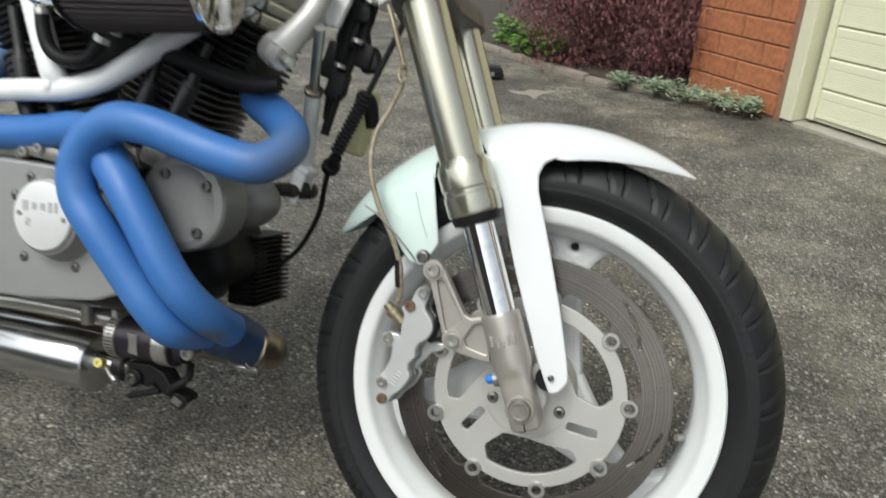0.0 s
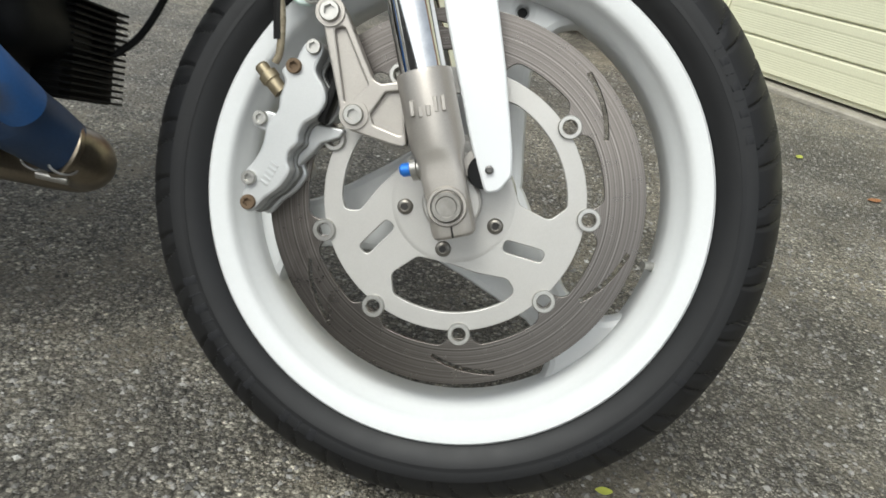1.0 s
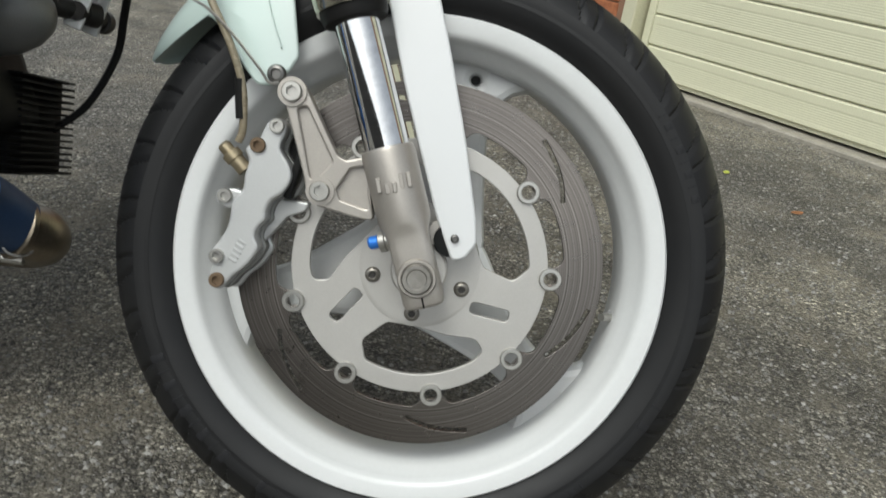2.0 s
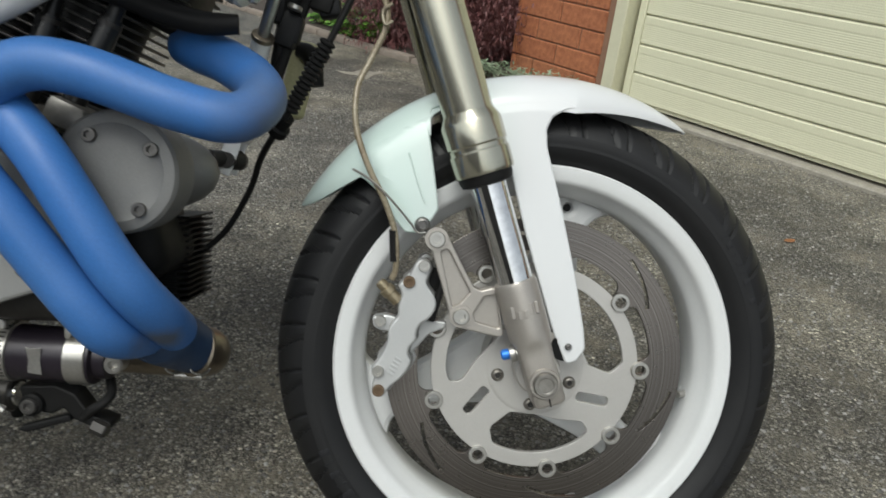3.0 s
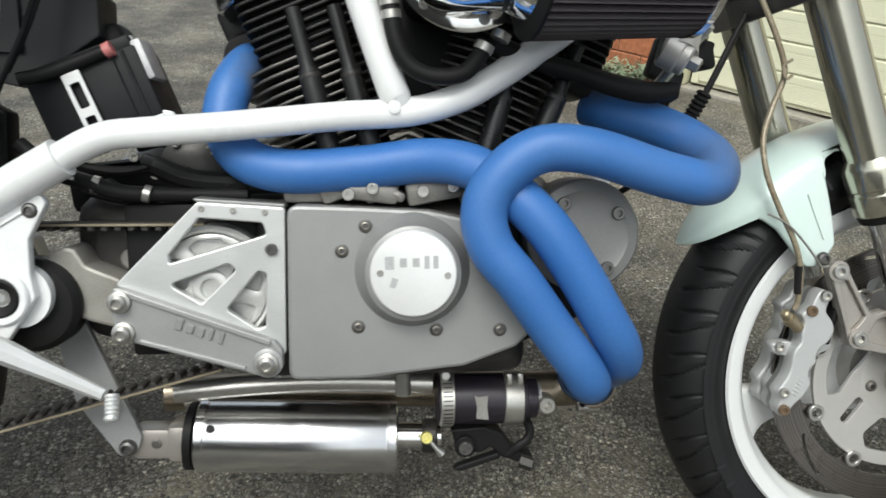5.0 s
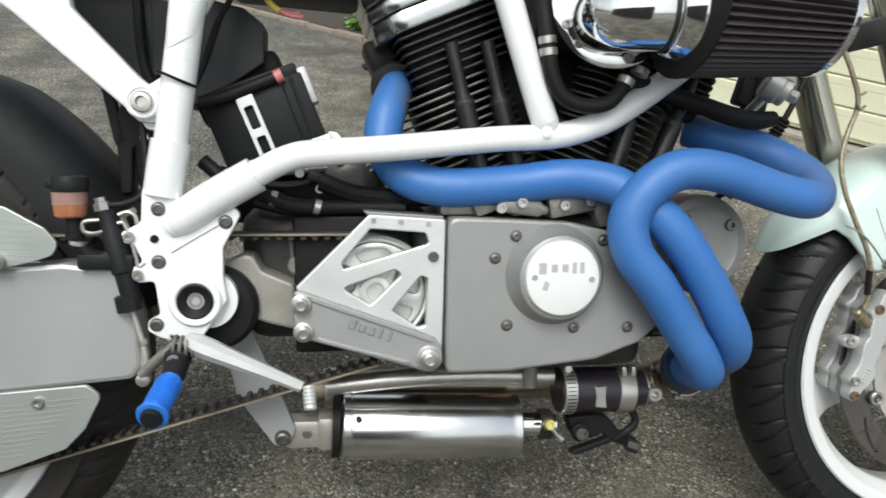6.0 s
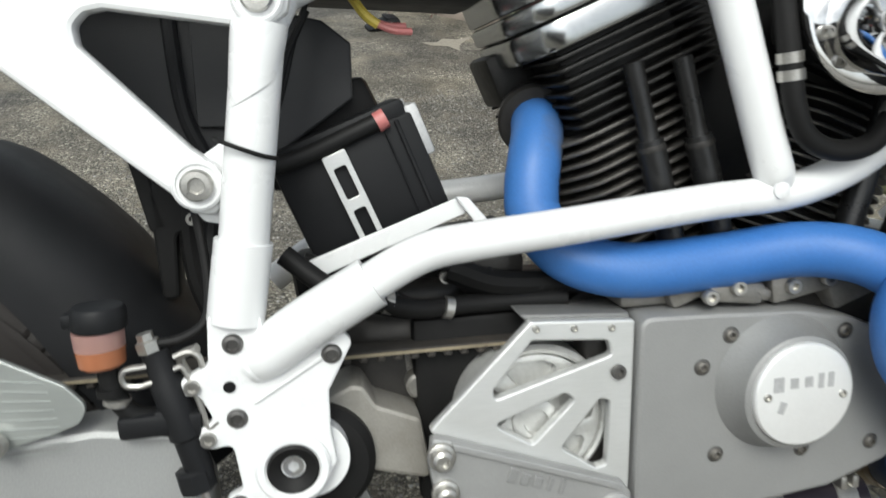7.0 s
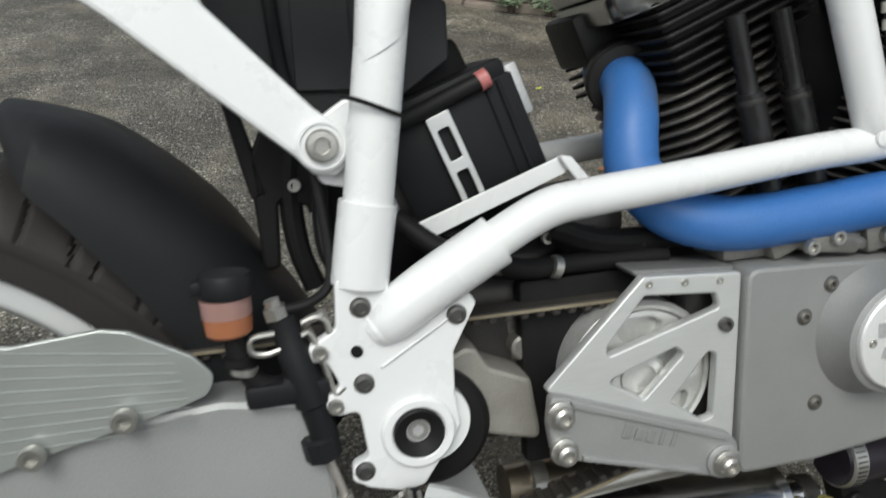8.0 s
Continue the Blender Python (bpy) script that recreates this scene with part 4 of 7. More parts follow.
upper_guard = part("upper_belt_guard", plate(fillet(GU, 0.012), -0.088, 0.005, bevel=0.001), GUARDM, swing, "brushed alloy belt guard with milled ribs")
for k in range(9):
    part("rib", box((-1.262 - 0.003 * k, -0.0882, 0.543 - 0.0078 * k), (0.120 + 0.008 * k, 0.0006, 0.0008), (0, 9 - 1.2 * k, 0), 0), GROOVE, upper_guard)
GL = [(-1.50, 0.335), (-1.25, 0.351), (-1.158, 0.356), (-1.143, 0.343), (-1.163, 0.305), (-1.184, 0.284), (-1.25, 0.262), (-1.50, 0.21)]
lower_guard = part("lower_belt_guard", plate(fillet(GL, 0.010), -0.090, 0.006, bevel=0.001), GUARDM, swing, "brushed alloy lower belt guard")
for k in range(11):
    part("rib", box((-1.218 - 0.007 * k, -0.0904, 0.338 - 0.0062 * k), (0.120, 0.0006, 0.0008), (0, -4, 0), 0), GROOVE, lower_guard)
bolts(swing, [(-1.238, -0.093, 0.494), (-1.298, -0.093, 0.478)], 0.0085, 0.007, SOCKET_BRIGHT)
bolts(swing, [(-1.208, -0.090, 0.339), (-1.263, -0.090, 0.332)], 0.0065, 0.004, SOCKET_BRIGHT)
part("far_swing_arm", plate(fillet(SW, 0.014), 0.145, 0.04, bevel=0.006), SWING, swing)

RX, RZ = -1.450, 0.365
rear = part("rear_wheel", lathe([(r * 1.10, h * 1.35) for r, h in RIM], (RX, MID, RZ), (0, 1, 0), 96, closed=True), RIM_WHITE, bike, "white cast rear wheel")
part("tyre", tyre_shape(RX, RZ, 0.328, 0.250, 0.085, 11.25, 1200), TYRE_REAR, rear, "wide black rear tyre")
for a in (-8, 112, 232):
    s, c = math.sin(radians(a)), math.cos(radians(a))
    outline = [(RX + r * c - w * s, RZ + r * s + w * c) for r, w in ((0.02, -0.04), (0.10, -0.025), (0.17, -0.03), (0.205, -0.06), (0.205, 0.06), (0.17, 0.03), (0.10, 0.025), (0.02, 0.04))]
    part("spoke", plate(fillet(outline, 0.02, 4), 0.030, 0.04, bevel=0.005), RIM_WHITE, rear)
part("rear_pulley", lathe([(0.105, -0.016), (0.108, -0.014), (0.108, 0.014), (0.105, 0.016), (0.05, 0.014)], (RX, -0.025, RZ), (0, -1, 0), 60), DARKMETAL, rear)


def hugger_shape():
    verts, faces = [], []
    na, nv = 60, 18
    for i in range(na + 1):
        ang = 20 + (79.5 - 20) * i / na
        crown = float(np.interp(ang, [20, 45, 52, 62, 70, 79.5], [0.327, 0.346, 0.361, 0.377, 0.390, 0.394]))
        edge = float(np.interp(ang, [20, 45, 52.5, 64, 73, 79.5], [0.250, 0.264, 0.2774, 0.3037, 0.3337, 0.372]))
        wide = 0.095 * min(1.0, ((80.5 - ang) / 7.0)) ** 0.5
        for k in range(nv + 1):
            g = -1 + 2 * k / nv
            r = crown - (crown - edge) * abs(g) ** 2.6
            verts.append((-1.385 + r * math.cos(radians(ang)), MID + wide * math.sin(g * math.pi / 2), 0.325 + r * math.sin(radians(ang))))
    for i in range(na):
        for k in range(nv):
            a = i * (nv + 1) + k
            faces.append((a, a + 1, a + nv + 2, a + nv + 1))
    return verts, faces


part("rear_hugger", shelled(hugger_shape(), 0.003), PLASTIC, bike, "matt black plastic rear mudguard")

# rear brake: reservoir, master cylinder, pedal, footrest
res = part("brake_reservoir", lathe([(0.0169, 0.0140), (0.0172, 0.020), (0.0174, 0.027)], (-1.164, -0.083, 0.541), (0, 0, 1), 32), CLEAR, bike, "half-full amber brake fluid reservoir with a black cap")
part("brake_fluid", lathe([(0.0142, 0), (0.0160, 0.002), (0.0169, 0.0140)], (-1.164, -0.083, 0.541), (0, 0, 1), 32), AMBER, res)
part("cap_ear", box((-1.181, -0.085, 0.577), (0.008, 0.014, 0.010), (0, 0, 0), 0.002), PLASTIC, res)
for line in (((-1.134, 0.538), (-1.150, 0.536), (-1.151, 0.526), (-1.142, 0.523), (-1.131, 0.525)), ((-1.115, 0.543), (-1.105, 0.546), (-1.098, 0.542), (-1.096, 0.533)), ((-1.116, 0.534), (-1.109, 0.533), (-1.101, 0.505), (-1.097, 0.486), (-1.089, 0.490))):
    part("wire_bracket", tube([(x, -0.086, z) for x, z in line], 0.0024, 8, 5), STEEL, res)
part("hose_spring_clip", lathe([(0.008, -0.003), (0.0098, -0.002), (0.0098, 0.002), (0.008, 0.003)], (-1.158, -0.083, 0.513), (0.2, 0, 1), 16), STEEL, res)
part("outlet_block", box((-1.140, -0.081, 0.493), (0.038, 0.022, 0.018), (0, 0, 0), 0.004), PLASTIC, res)
part("reservoir_cap", lathe([(0.0180, 0), (0.0185, 0.002), (0.0185, 0.013), (0.0165, 0.016), (0.014, 0.0165)], (-1.1625, -0.083, 0.569), (0.05, 0, 1), 32), PLASTIC, res)
part("reservoir_outlet", joined(tube([(-1.162, -0.083, 0.545), (-1.160, -0.083, 0.522), (-1.150, -0.082, 0.502), (-1.132, -0.080, 0.494)], 0.0075, 14, 5), lathe([(0.010, 0), (0.010, 0.006)], (-1.161, -0.083, 0.518), (0, 0, 1), 16)), RUBBER, res)
mc = part("master_cylinder", joined(lathe([(0.009, -0.012), (0.0105, 0), (0.0105, 0.024), (0.0125, 0.026), (0.0125, 0.070), (0.0105, 0.074), (0.0105, 0.095)], (-1.108, -0.083, 0.455), (-0.22, 0.03, 1), 26),
                                    lathe([(0.014, 0), (0.014, 0.016), (0.011, 0.018)], (-1.1095, -0.083, 0.437), (-0.15, 0, 1), 8),
                                    box((-1.118, -0.080, 0.492), (0.034, 0.022, 0.020), (0, 10, 0), 0.003)), PLASTIC, bike, "black rear brake master cylinder")
part("banjo_bolt", lathe([(0.0085, 0), (0.0085, 0.008), (0.006, 0.009), (0.006, 0.014)], (-1.131, -0.083, 0.548), (-0.2, 0, 1), 6), STEEL, mc)
part("brake_pipe", tube([(-1.128, -0.083, 0.553), (-1.108, -0.080, 0.555), (-1.092, -0.072, 0.566), (-1.090, -0.060, 0.600), (-1.096, -0.050, 0.66)], 0.0036, 10, 5), RUBBER, mc)
part("push_rod", tube([(-1.108, -0.083, 0.440), (-1.1045, -0.084, 0.427), (-1.098, -0.086, 0.404), (-1.0948, -0.087, 0.384), (-1.0965, -0.088, 0.364)], [0.0030, 0.0032, 0.0036, 0.0052, 0.0056], 12, 4), CASTW, mc)
part("lock_nut", lathe([(0.0062, 0), (0.0062, 0.006), (0.0045, 0.007)], (-1.0982, -0.086, 0.4045), (0.25, -0.03, -1), 6), STEEL, mc)
part("rod_end", lathe([(0.0075, 0), (0.0075, 0.012), (0.0045, 0.014)], (-1.0965, -0.086, 0.3615), seg=20), STEEL, mc)
part("cylinder_bracket", tube([(-1.098, -0.086, 0.548), (-1.112, -0.08, 0.540), (-1.106, -0.078, 0.520), (-1.100, -0.08, 0.500)], 0.0035, 8, 4), STEEL, mc)
PED = [(-1.042, -0.118, 0.410), (-1.024, -0.126, 0.4035), (-0.990, -0.134, 0.390), (-0.955, -0.141, 0.376), (-0.922, -0.146, 0.3615)]
pedal = part("brake_pedal", tube(PED, [0.0095, 0.0122, 0.0098, 0.0078, 0.0062], 8, 6), BRUSHED, bike, "polished alloy brake pedal", angle=25)
part("toe_peg", lathe([(0.0064, 0), (0.0070, 0.002), (0.0062, 0.004), (0.0070, 0.006), (0.0062, 0.008), (0.0070, 0.010), (0.0062, 0.012), (0.0070, 0.014), (0.0062, 0.016), (0.0070, 0.018), (0.0062, 0.020), (0.0070, 0.023), (0.006, 0.025)], (-0.915, -0.146, 0.362), (0.08, -0.45, -1), 18), BRUSHED, pedal)
part("pedal_lever", tube([(-1.050, -0.108, 0.405), (-1.075, -0.100, 0.388), (-1.098, -0.094, 0.366)], [0.0080, 0.0060, 0.0065], 12, 4), ENGINE, pedal)
spring = [(-1.060 + 0.0011 * k, -0.122 + 0.0100 * math.sin(k * 1.05), 0.4075 - 0.0002 * k + 0.0100 * math.cos(k * 1.05)) for k in range(26)]
part("return_spring", tube(spring, 0.0019, 6, 3), ENGINE, pedal)
peg = part("footrest", tube([(-1.054, -0.152, 0.376), (-1.060, -0.203, 0.358)], 0.0118, 20, 2), BLUE_ANODISED, bike, "blue anodised footrest with a black end")
for k in range(13):
    f = k / 12.5
    part("peg_ring", lathe([(0.0116, 0), (0.0134, 0.0006), (0.0134, 0.0018), (0.0116, 0.0026)], (-1.055 - 0.0056 * f, -0.156 - 0.044 * f, 0.3748 - 0.0156 * f), (-0.12, -0.94, -0.33), 20), BLUE_ANODISED, peg)
part("peg_flare", lathe([(0.0120, -0.006), (0.0152, -0.0015), (0.0158, 0.001), (0.0150, 0.003), (0.0112, 0.0035)], (-1.0603, -0.2010, 0.3587), (-0.12, -0.94, -0.33), 28), BLUE_ANODISED, peg)
part("peg_end", lathe([(0.0108, 0), (0.0108, 0.005), (0.0095, 0.008), (0.006, 0.0085)], (-1.0603, -0.2015, 0.3585), (-0.12, -0.94, -0.33), 24), PLASTIC, peg)
part("peg_hinge", joined(tube([(-1.052, -0.098, 0.396), (-1.053, -0.125, 0.388), (-1.054, -0.155, 0.375)], [0.014, 0.013, 0.0105], 16, 4), lathe([(0.0085, 0), (0.0085, 0.006)], (-1.056, -0.128, 0.388), seg=18)), PLASTIC, peg)
part("hinge_ear", plate(fillet([(-1.064, 0.402), (-1.044, 0.402), (-1.040, 0.385), (-1.046, 0.368), (-1.062, 0.366), (-1.067, 0.384)], 0.005), -0.133, 0.010, bevel=0.002), PLASTIC, peg)
bolts(peg, [(-1.0545, -0.134, 0.393)], 0.0062, 0.004, SOCKET_BRIGHT)

# engine
case = part("crankcase", box((-0.645, 0.045, 0.435), (0.30, 0.19, 0.20), (0, 0, 0), 0.02, 3), DARKMETAL, bike, "grimy V-twin crankcase")
part("front_casting", box((-0.50, 0.05, 0.44), (0.14, 0.14, 0.16), (0, -20, 0), 0.03, 3), BLACK, case)
part("gearbox_casting", box((-0.88, 0.055, 0.46), (0.24, 0.13, 0.17), (0, 0, 0), 0.03, 3), DARKMETAL, case)
COVER = [(-0.7535, 0.5350), (-0.682, 0.532), (-0.606, 0.527), (-0.557, 0.516), (-0.520, 0.500), (-0.495, 0.470), (-0.481, 0.435), (-0.488, 0.400), (-0.513, 0.377), (-0.570, 0.357), (-0.680, 0.347), (-0.7580, 0.3475)]
cover = part("cam_cover", plate(fillet(COVER, 0.012, 4), -0.080, 0.055, bevel=0.004), CAST, bike, "matt grey cam cover")
part("cover_boss", lathe([(0.062, 0), (0.060, 0.004), (0.054, 0.012), (0.0505, 0.022), (0.0495, 0.027), (0.046, 0.029)], (-0.6245, -0.078, 0.4645), seg=72), CAST, cover)
badge = part("timing_cover", lathe([(0.0445, 0), (0.0445, 0.004), (0.0432, 0.0055), (0.041, 0.0058)], (-0.6245, -0.1065, 0.4655), seg=72), POLISHED, cover, "round polished alloy timing cover")
bolts(badge, [(-0.590, -0.112, 0.4635), (-0.6585, -0.112, 0.4675)], 0.0034, 0.002, SOCKET_BRIGHT)
for k, (dx, w_, h_) in enumerate(((-0.025, 0.009, 0.013), (-0.011, 0.007, 0.009), (0.002, 0.007, 0.009), (0.013, 0.005, 0.013), (0.022, 0.005, 0.013))):
    part("engraved_mark", box((-0.624 + dx, -0.1126, 0.4775), (w_, 0.0008, h_), (0, 0, 0), 0), MARKED, badge)
part("engraved_mark", box((-0.645, -0.1126, 0.457), (0.006, 0.0008, 0.010), (0, 20, 0), 0), MARKED, badge)
for x, z in ((-0.698, 0.486), (-0.683, 0.4045), (-0.600, 0.399), (-0.531, 0.397), (-0.673, 0.512), (-0.565, 0.505)):
    part("bolt_recess", lathe([(0.0074, 0), (0.0075, 0.0008), (0.0058, 0.0012)], (x, -0.0794, z), seg=24), BOLT, cover)
    bolts(cover, [(x, -0.080, z)], 0.0058, 0.004, BUTTON_DARK)
part("cover_notch", lathe([(0.0040, 0), (0.003, 0.0004)], (-0.699, -0.0793, 0.432), seg=7), DARKMETAL, cover)
ig = part("ignition_cover", lathe([(0.061, 0), (0.061, 0.05), (0.058, 0.054), (0.048, 0.056), (0.046, 0.055), (0.030, 0.056)], (-0.441, -0.030, 0.498), seg=64), CASTD, bike, "round grey ignition cover")
for x, z in ((-0.464, 0.533), (-0.405, 0.522), (-0.416, 0.463), (-0.475, 0.472)):
    part("bolt_lug", lathe([(0.0115, 0), (0.0115, 0.053), (0.010, 0.055)], (x, -0.030, z), seg=20), CASTD, ig)
bolts(ig, [(-0.464, -0.084, 0.533), (-0.405, -0.084, 0.522), (-0.416, -0.084, 0.463), (-0.475, -0.084, 0.472)], 0.0072, 0.006)
part("nose_casting", lathe([(0.048, 0), (0.045, 0.025), (0.039, 0.050), (0.030, 0.066), (0.018, 0.078), (0.006, 0.083)], (-0.458, 0.040, 0.502), (1, 0.05, -0.04), 32), CASTD, bike, "tapered grey nose casting")
fitting = part("hose_fitting", lathe([(0.0125, 0), (0.0125, 0.008), (0.010, 0.010), (0.010, 0.016), (0.0135, 0.017), (0.0135, 0.028), (0.010, 0.030)], (-0.424, 0.050, 0.519), (0.75, 0.62, -0.03), 20), ENGINE, bike)
part("fitting_collar", lathe([(0.0145, 0), (0.0145, 0.006), (0.013, 0.007)], (-0.420, 0.054, 0.519), (0.75, 0.62, -0.03), 20), STEEL, fitting)
part("link_rod", lathe([(0.009, 0), (0.009, 0.012), (0.0105, 0.013), (0.0105, 0.045), (0.0125, 0.046), (0.0125, 0.060)], (-0.404, 0.070, 0.518), (0.55, 0.83, -0.02), 18), DARKMETAL, fitting)

for x0, lean, side in ((-0.636, -22.0, -1), (-0.616, 23.0, 1)):
    ax = Vector((math.sin(radians(lean)), 0, math.cos(radians(lean))))
    base = Vector((x0, 0.052, 0.435))
    turn = Matrix.Translation(base) @ pose(0, 0, 0, 0, lean, 0)
    cyl = part("cylinder", moved(lathe([(0.056, 0.09), (0.056, 0.29)], (0, 0, 0), (0, 0, 1), 36), turn), FIN, bike, "black finned engine cylinder")
    rr_ = fillet([(-0.045, -0.076), (0.045, -0.076), (0.076, -0.045), (0.076, 0.045), (0.045, 0.076), (-0.045, 0.076), (-0.076, 0.045), (-0.076, -0.045)], 0.03, 4)
    FINM = mesh_of("cooling_fin", plate(rr_, 0, 0.0032, bevel=0.0010, m=Matrix.Identity(4)), FINGREY)
    near_end = -0.045 if side < 0 else -0.088
    hr = fillet([(near_end, -0.082), (0.095, -0.082), (0.105, -0.05), (0.100, 0.06), (0.08, 0.085), (-0.08, 0.085), (near_end - 0.002, 0.05)], 0.010, 3)
    HEADFIN = mesh_of("head_fin", plate(hr, 0, 0.0034, bevel=0.0012, m=Matrix.Identity(4)), FIN)
    for k in range(16):
        copied("cooling_fin", FINM, cyl, turn @ pose(0, 0, 0.125 + 0.0102 * k))
    head = part("cylinder_head", moved(box((0.019, 0, 0.325), (0.112, 0.130, 0.095), (0, 0, 0), 0.012, 2) if side < 0 else box((0, 0, 0.325), (0.150, 0.130, 0.095), (0, 0, 0), 0.012, 2), turn), FIN, bike, "black finned cylinder head")
    for k in range(8):
        copied("head_fin", HEADFIN, head, turn @ pose(0, 0, 0.289 + 0.0098 * k))
    rocker, left_ = None, (-0.066 if side < 0 else -0.092)
    for z_, h_, s_ in ((0.366, 0.024, 1.0), (0.3875, 0.017, 1.008), (0.414, 0.034, 1.0)):
        line_ = fillet([(q * s_, w_) for q, w_ in ((left_, -0.050), (left_ + 0.028, -0.086), (0.075, -0.086), (0.092, -0.065), (0.092, 0.065), (0.07, 0.09), (-0.05, 0.09), (left_, 0.06))], 0.03, 6)
        layer = moved(plate(line_, 0, h_, bevel=0.004, m=Matrix.Translation((0, 0, z_))), turn)
        if rocker is None:
            rocker = part("rocker_box", layer, ROCKER, bike, "polished alloy rocker box in three layers")
        else:
            part("rocker_layer", layer, ROCKER, rocker)
    part("port_block", moved(box((-0.048, 0.040, 0.346), (0.058, 0.074, 0.050), (0, 0, 0), 0.006, 2) if side < 0 else box((0.080, -0.010, 0.305), (0.05, 0.085, 0.065), (0, 0, 0), 0.010, 2), turn), FIN, head)
    for (xa, za), (xb, zb) in ((((-0.703, 0.560), (-0.745, 0.738)), ((-0.658, 0.560), (-0.702, 0.741))) if side < 0 else (((-0.548, 0.560), (-0.508, 0.70)), ((-0.500, 0.560), (-0.440, 0.70)))):
        a_, b2 = Vector((xa, -0.045, za)), Vector((xb, -0.040, zb))
        tubeline = [tuple(a_.lerp(b2, f)) for f in (0, 0.60, 0.66, 1.0)]
        part("pushrod_tube", tube(tubeline, [0.0120, 0.0120, 0.0085, 0.0085], 18, 4), GLOSSBLACK, cyl, "black pushrod tube")
        part("tube_collar", lathe([(0.0120, -0.003), (0.0125, -0.001), (0.0120, 0.002), (0.0095, 0.003)], tuple(a_.lerp(b2, 0.61)), b2 - a_, 18), DARKMETAL, cyl)
        part("tappet_block", box((xa, -0.045, za - 0.008), (0.040, 0.040, 0.028), (0, lean, 0), 0.006, 2), ENGINE, cyl)

# guessed bulk, black so that the gap between the cylinders reads dark
part("carburettor", joined(box((-0.626, 0.06, 0.715), (0.150, 0.11, 0.20), (0, 0, 0), 0.02, 2), lathe([(0.03, 0), (0.03, 0.06)], (-0.60, 0.01, 0.76), seg=24)), BLACK, bike, "black carburettor block added to back the dark gap between the cylinders")


# engine clutter seen over the cam cover and behind the plates
for x, y, z, sx, sy, sz, a in ((-0.665, -0.048, 0.546, 0.055, 0.05, 0.020, 8), (-0.600, -0.045, 0.548, 0.060, 0.05, 0.026, -10), (-0.735, -0.030, 0.545, 0.05, 0.05, 0.02, 0), (-0.640, -0.058, 0.543, 0.020, 0.03, 0.012, 25), (-0.545, -0.040, 0.540, 0.05, 0.05, 0.03, -20)):
    part("engine_lug", box((x, y, z), (sx, sy, sz), (0, a, 0), 0.005, 2), ENGINE, case)
bolts(case, [(-0.690, -0.073, 0.545), (-0.665, -0.073, 0.551), (-0.580, -0.072, 0.552), (-0.612, -0.07, 0.547)], 0.0065, 0.006, SOCKET_BRIGHT)
part("oil_hose", tube([(-1.035, -0.03, 0.60), (-1.00, -0.04, 0.572), (-0.965, -0.045, 0.560), (-0.93, -0.04, 0.548), (-0.885, -0.03, 0.545), (-0.80, -0.03, 0.543)], 0.0085, 14, 6), RUBBER, bike, "black rubber oil hose with white print")
part("breather_hose", tube([(-0.652, -0.090, 0.80), (-0.644, -0.096, 0.735), (-0.639, -0.098, 0.700), (-0.627, -0.098, 0.675), (-0.602, -0.098, 0.663), (-0.570, -0.098, 0.667), (-0.548, -0.098, 0.694)], 0.0088, 14, 6), RUBBER, bike, "black breather hose with steel clips")
for o, ax_ in (((-0.6425, -0.0965, 0.722), (-0.12, 0, 1)), ((-0.6440, -0.0960, 0.735), (-0.12, 0, 1)), ((-0.551, -0.098, 0.691), (0.45, 0, 0.9)), ((-0.534, -0.098, 0.702), (0.45, 0, 0.9))):
    part("hose_clip", lathe([(0.0092, -0.004), (0.0102, -0.004), (0.0102, 0.004), (0.0092, 0.004)], o, ax_, 20), STEEL, bike)
part("breather_hose", tube([(-0.540, -0.08, 0.70), (-0.496, -0.062, 0.684), (-0.450, -0.060, 0.672), (-0.403, -0.058, 0.657), (-0.365, -0.055, 0.650), (-0.333, -0.05, 0.652)], [0.009, 0.010, 0.011, 0.012, 0.012, 0.010], 16, 6), RUBBER, bike, "thick black hose under the air filter")
part("wiring_loom", tube([(-0.90, -0.02, 0.575), (-0.86, -0.025, 0.560), (-0.80, -0.02, 0.555), (-0.72, -0.01, 0.556)], 0.012, 10, 5), BLACK, bike)
part("starter_motor", lathe([(0.030, 0), (0.032, 0.01), (0.032, 0.045), (0.020, 0.05), (0.016, 0.052)], (-0.865, 0.03, 0.575), seg=32), DARKMETAL, bike)
for q in (((-1.02, 0.0, 0.59), (-0.98, 0.0, 0.575), (-0.94, 0.0, 0.57), (-0.90, 0.0, 0.578)), ((-0.98, -0.01, 0.548), (-0.93, -0.02, 0.538), (-0.87, -0.02, 0.545), (-0.82, -0.03, 0.555)), ((-0.93, 0.02, 0.595), (-0.90, 0.01, 0.60), (-0.87, 0.0, 0.59), (-0.83, 0.0, 0.585))):
    part("cable", tube(q, 0.005, 8, 6), RUBBER, bike)

bolts(bike, [(-0.902, -0.012, 0.566), (-0.878, -0.018, 0.600), (-0.852, -0.020, 0.556), (-0.926, -0.006, 0.585), (-0.842, -0.012, 0.592)], 0.0055, 0.005, SOCKET_BRIGHT)
for x, y, z, r_ in ((-0.905, -0.014, 0.580, 20), (-0.872, -0.022, 0.566, -15), (-0.945, -0.020, 0.552, 35)):
    part("cable_connector", box((x, y, z), (0.022, 0.014, 0.012), (0, r_, 0), 0.002), PLASTIC, bike)
for x, z in ((-0.955, 0.5565), (-0.905, 0.546)):
    part("hose_clip", lathe([(0.0088, -0.0035), (0.0096, -0.0035), (0.0096, 0.0035), (0.0088, 0.0035)], (x, -0.043 + 0.1 * (x + 0.955), z), (1, 0.1, -0.3), 18), STEEL, bike)

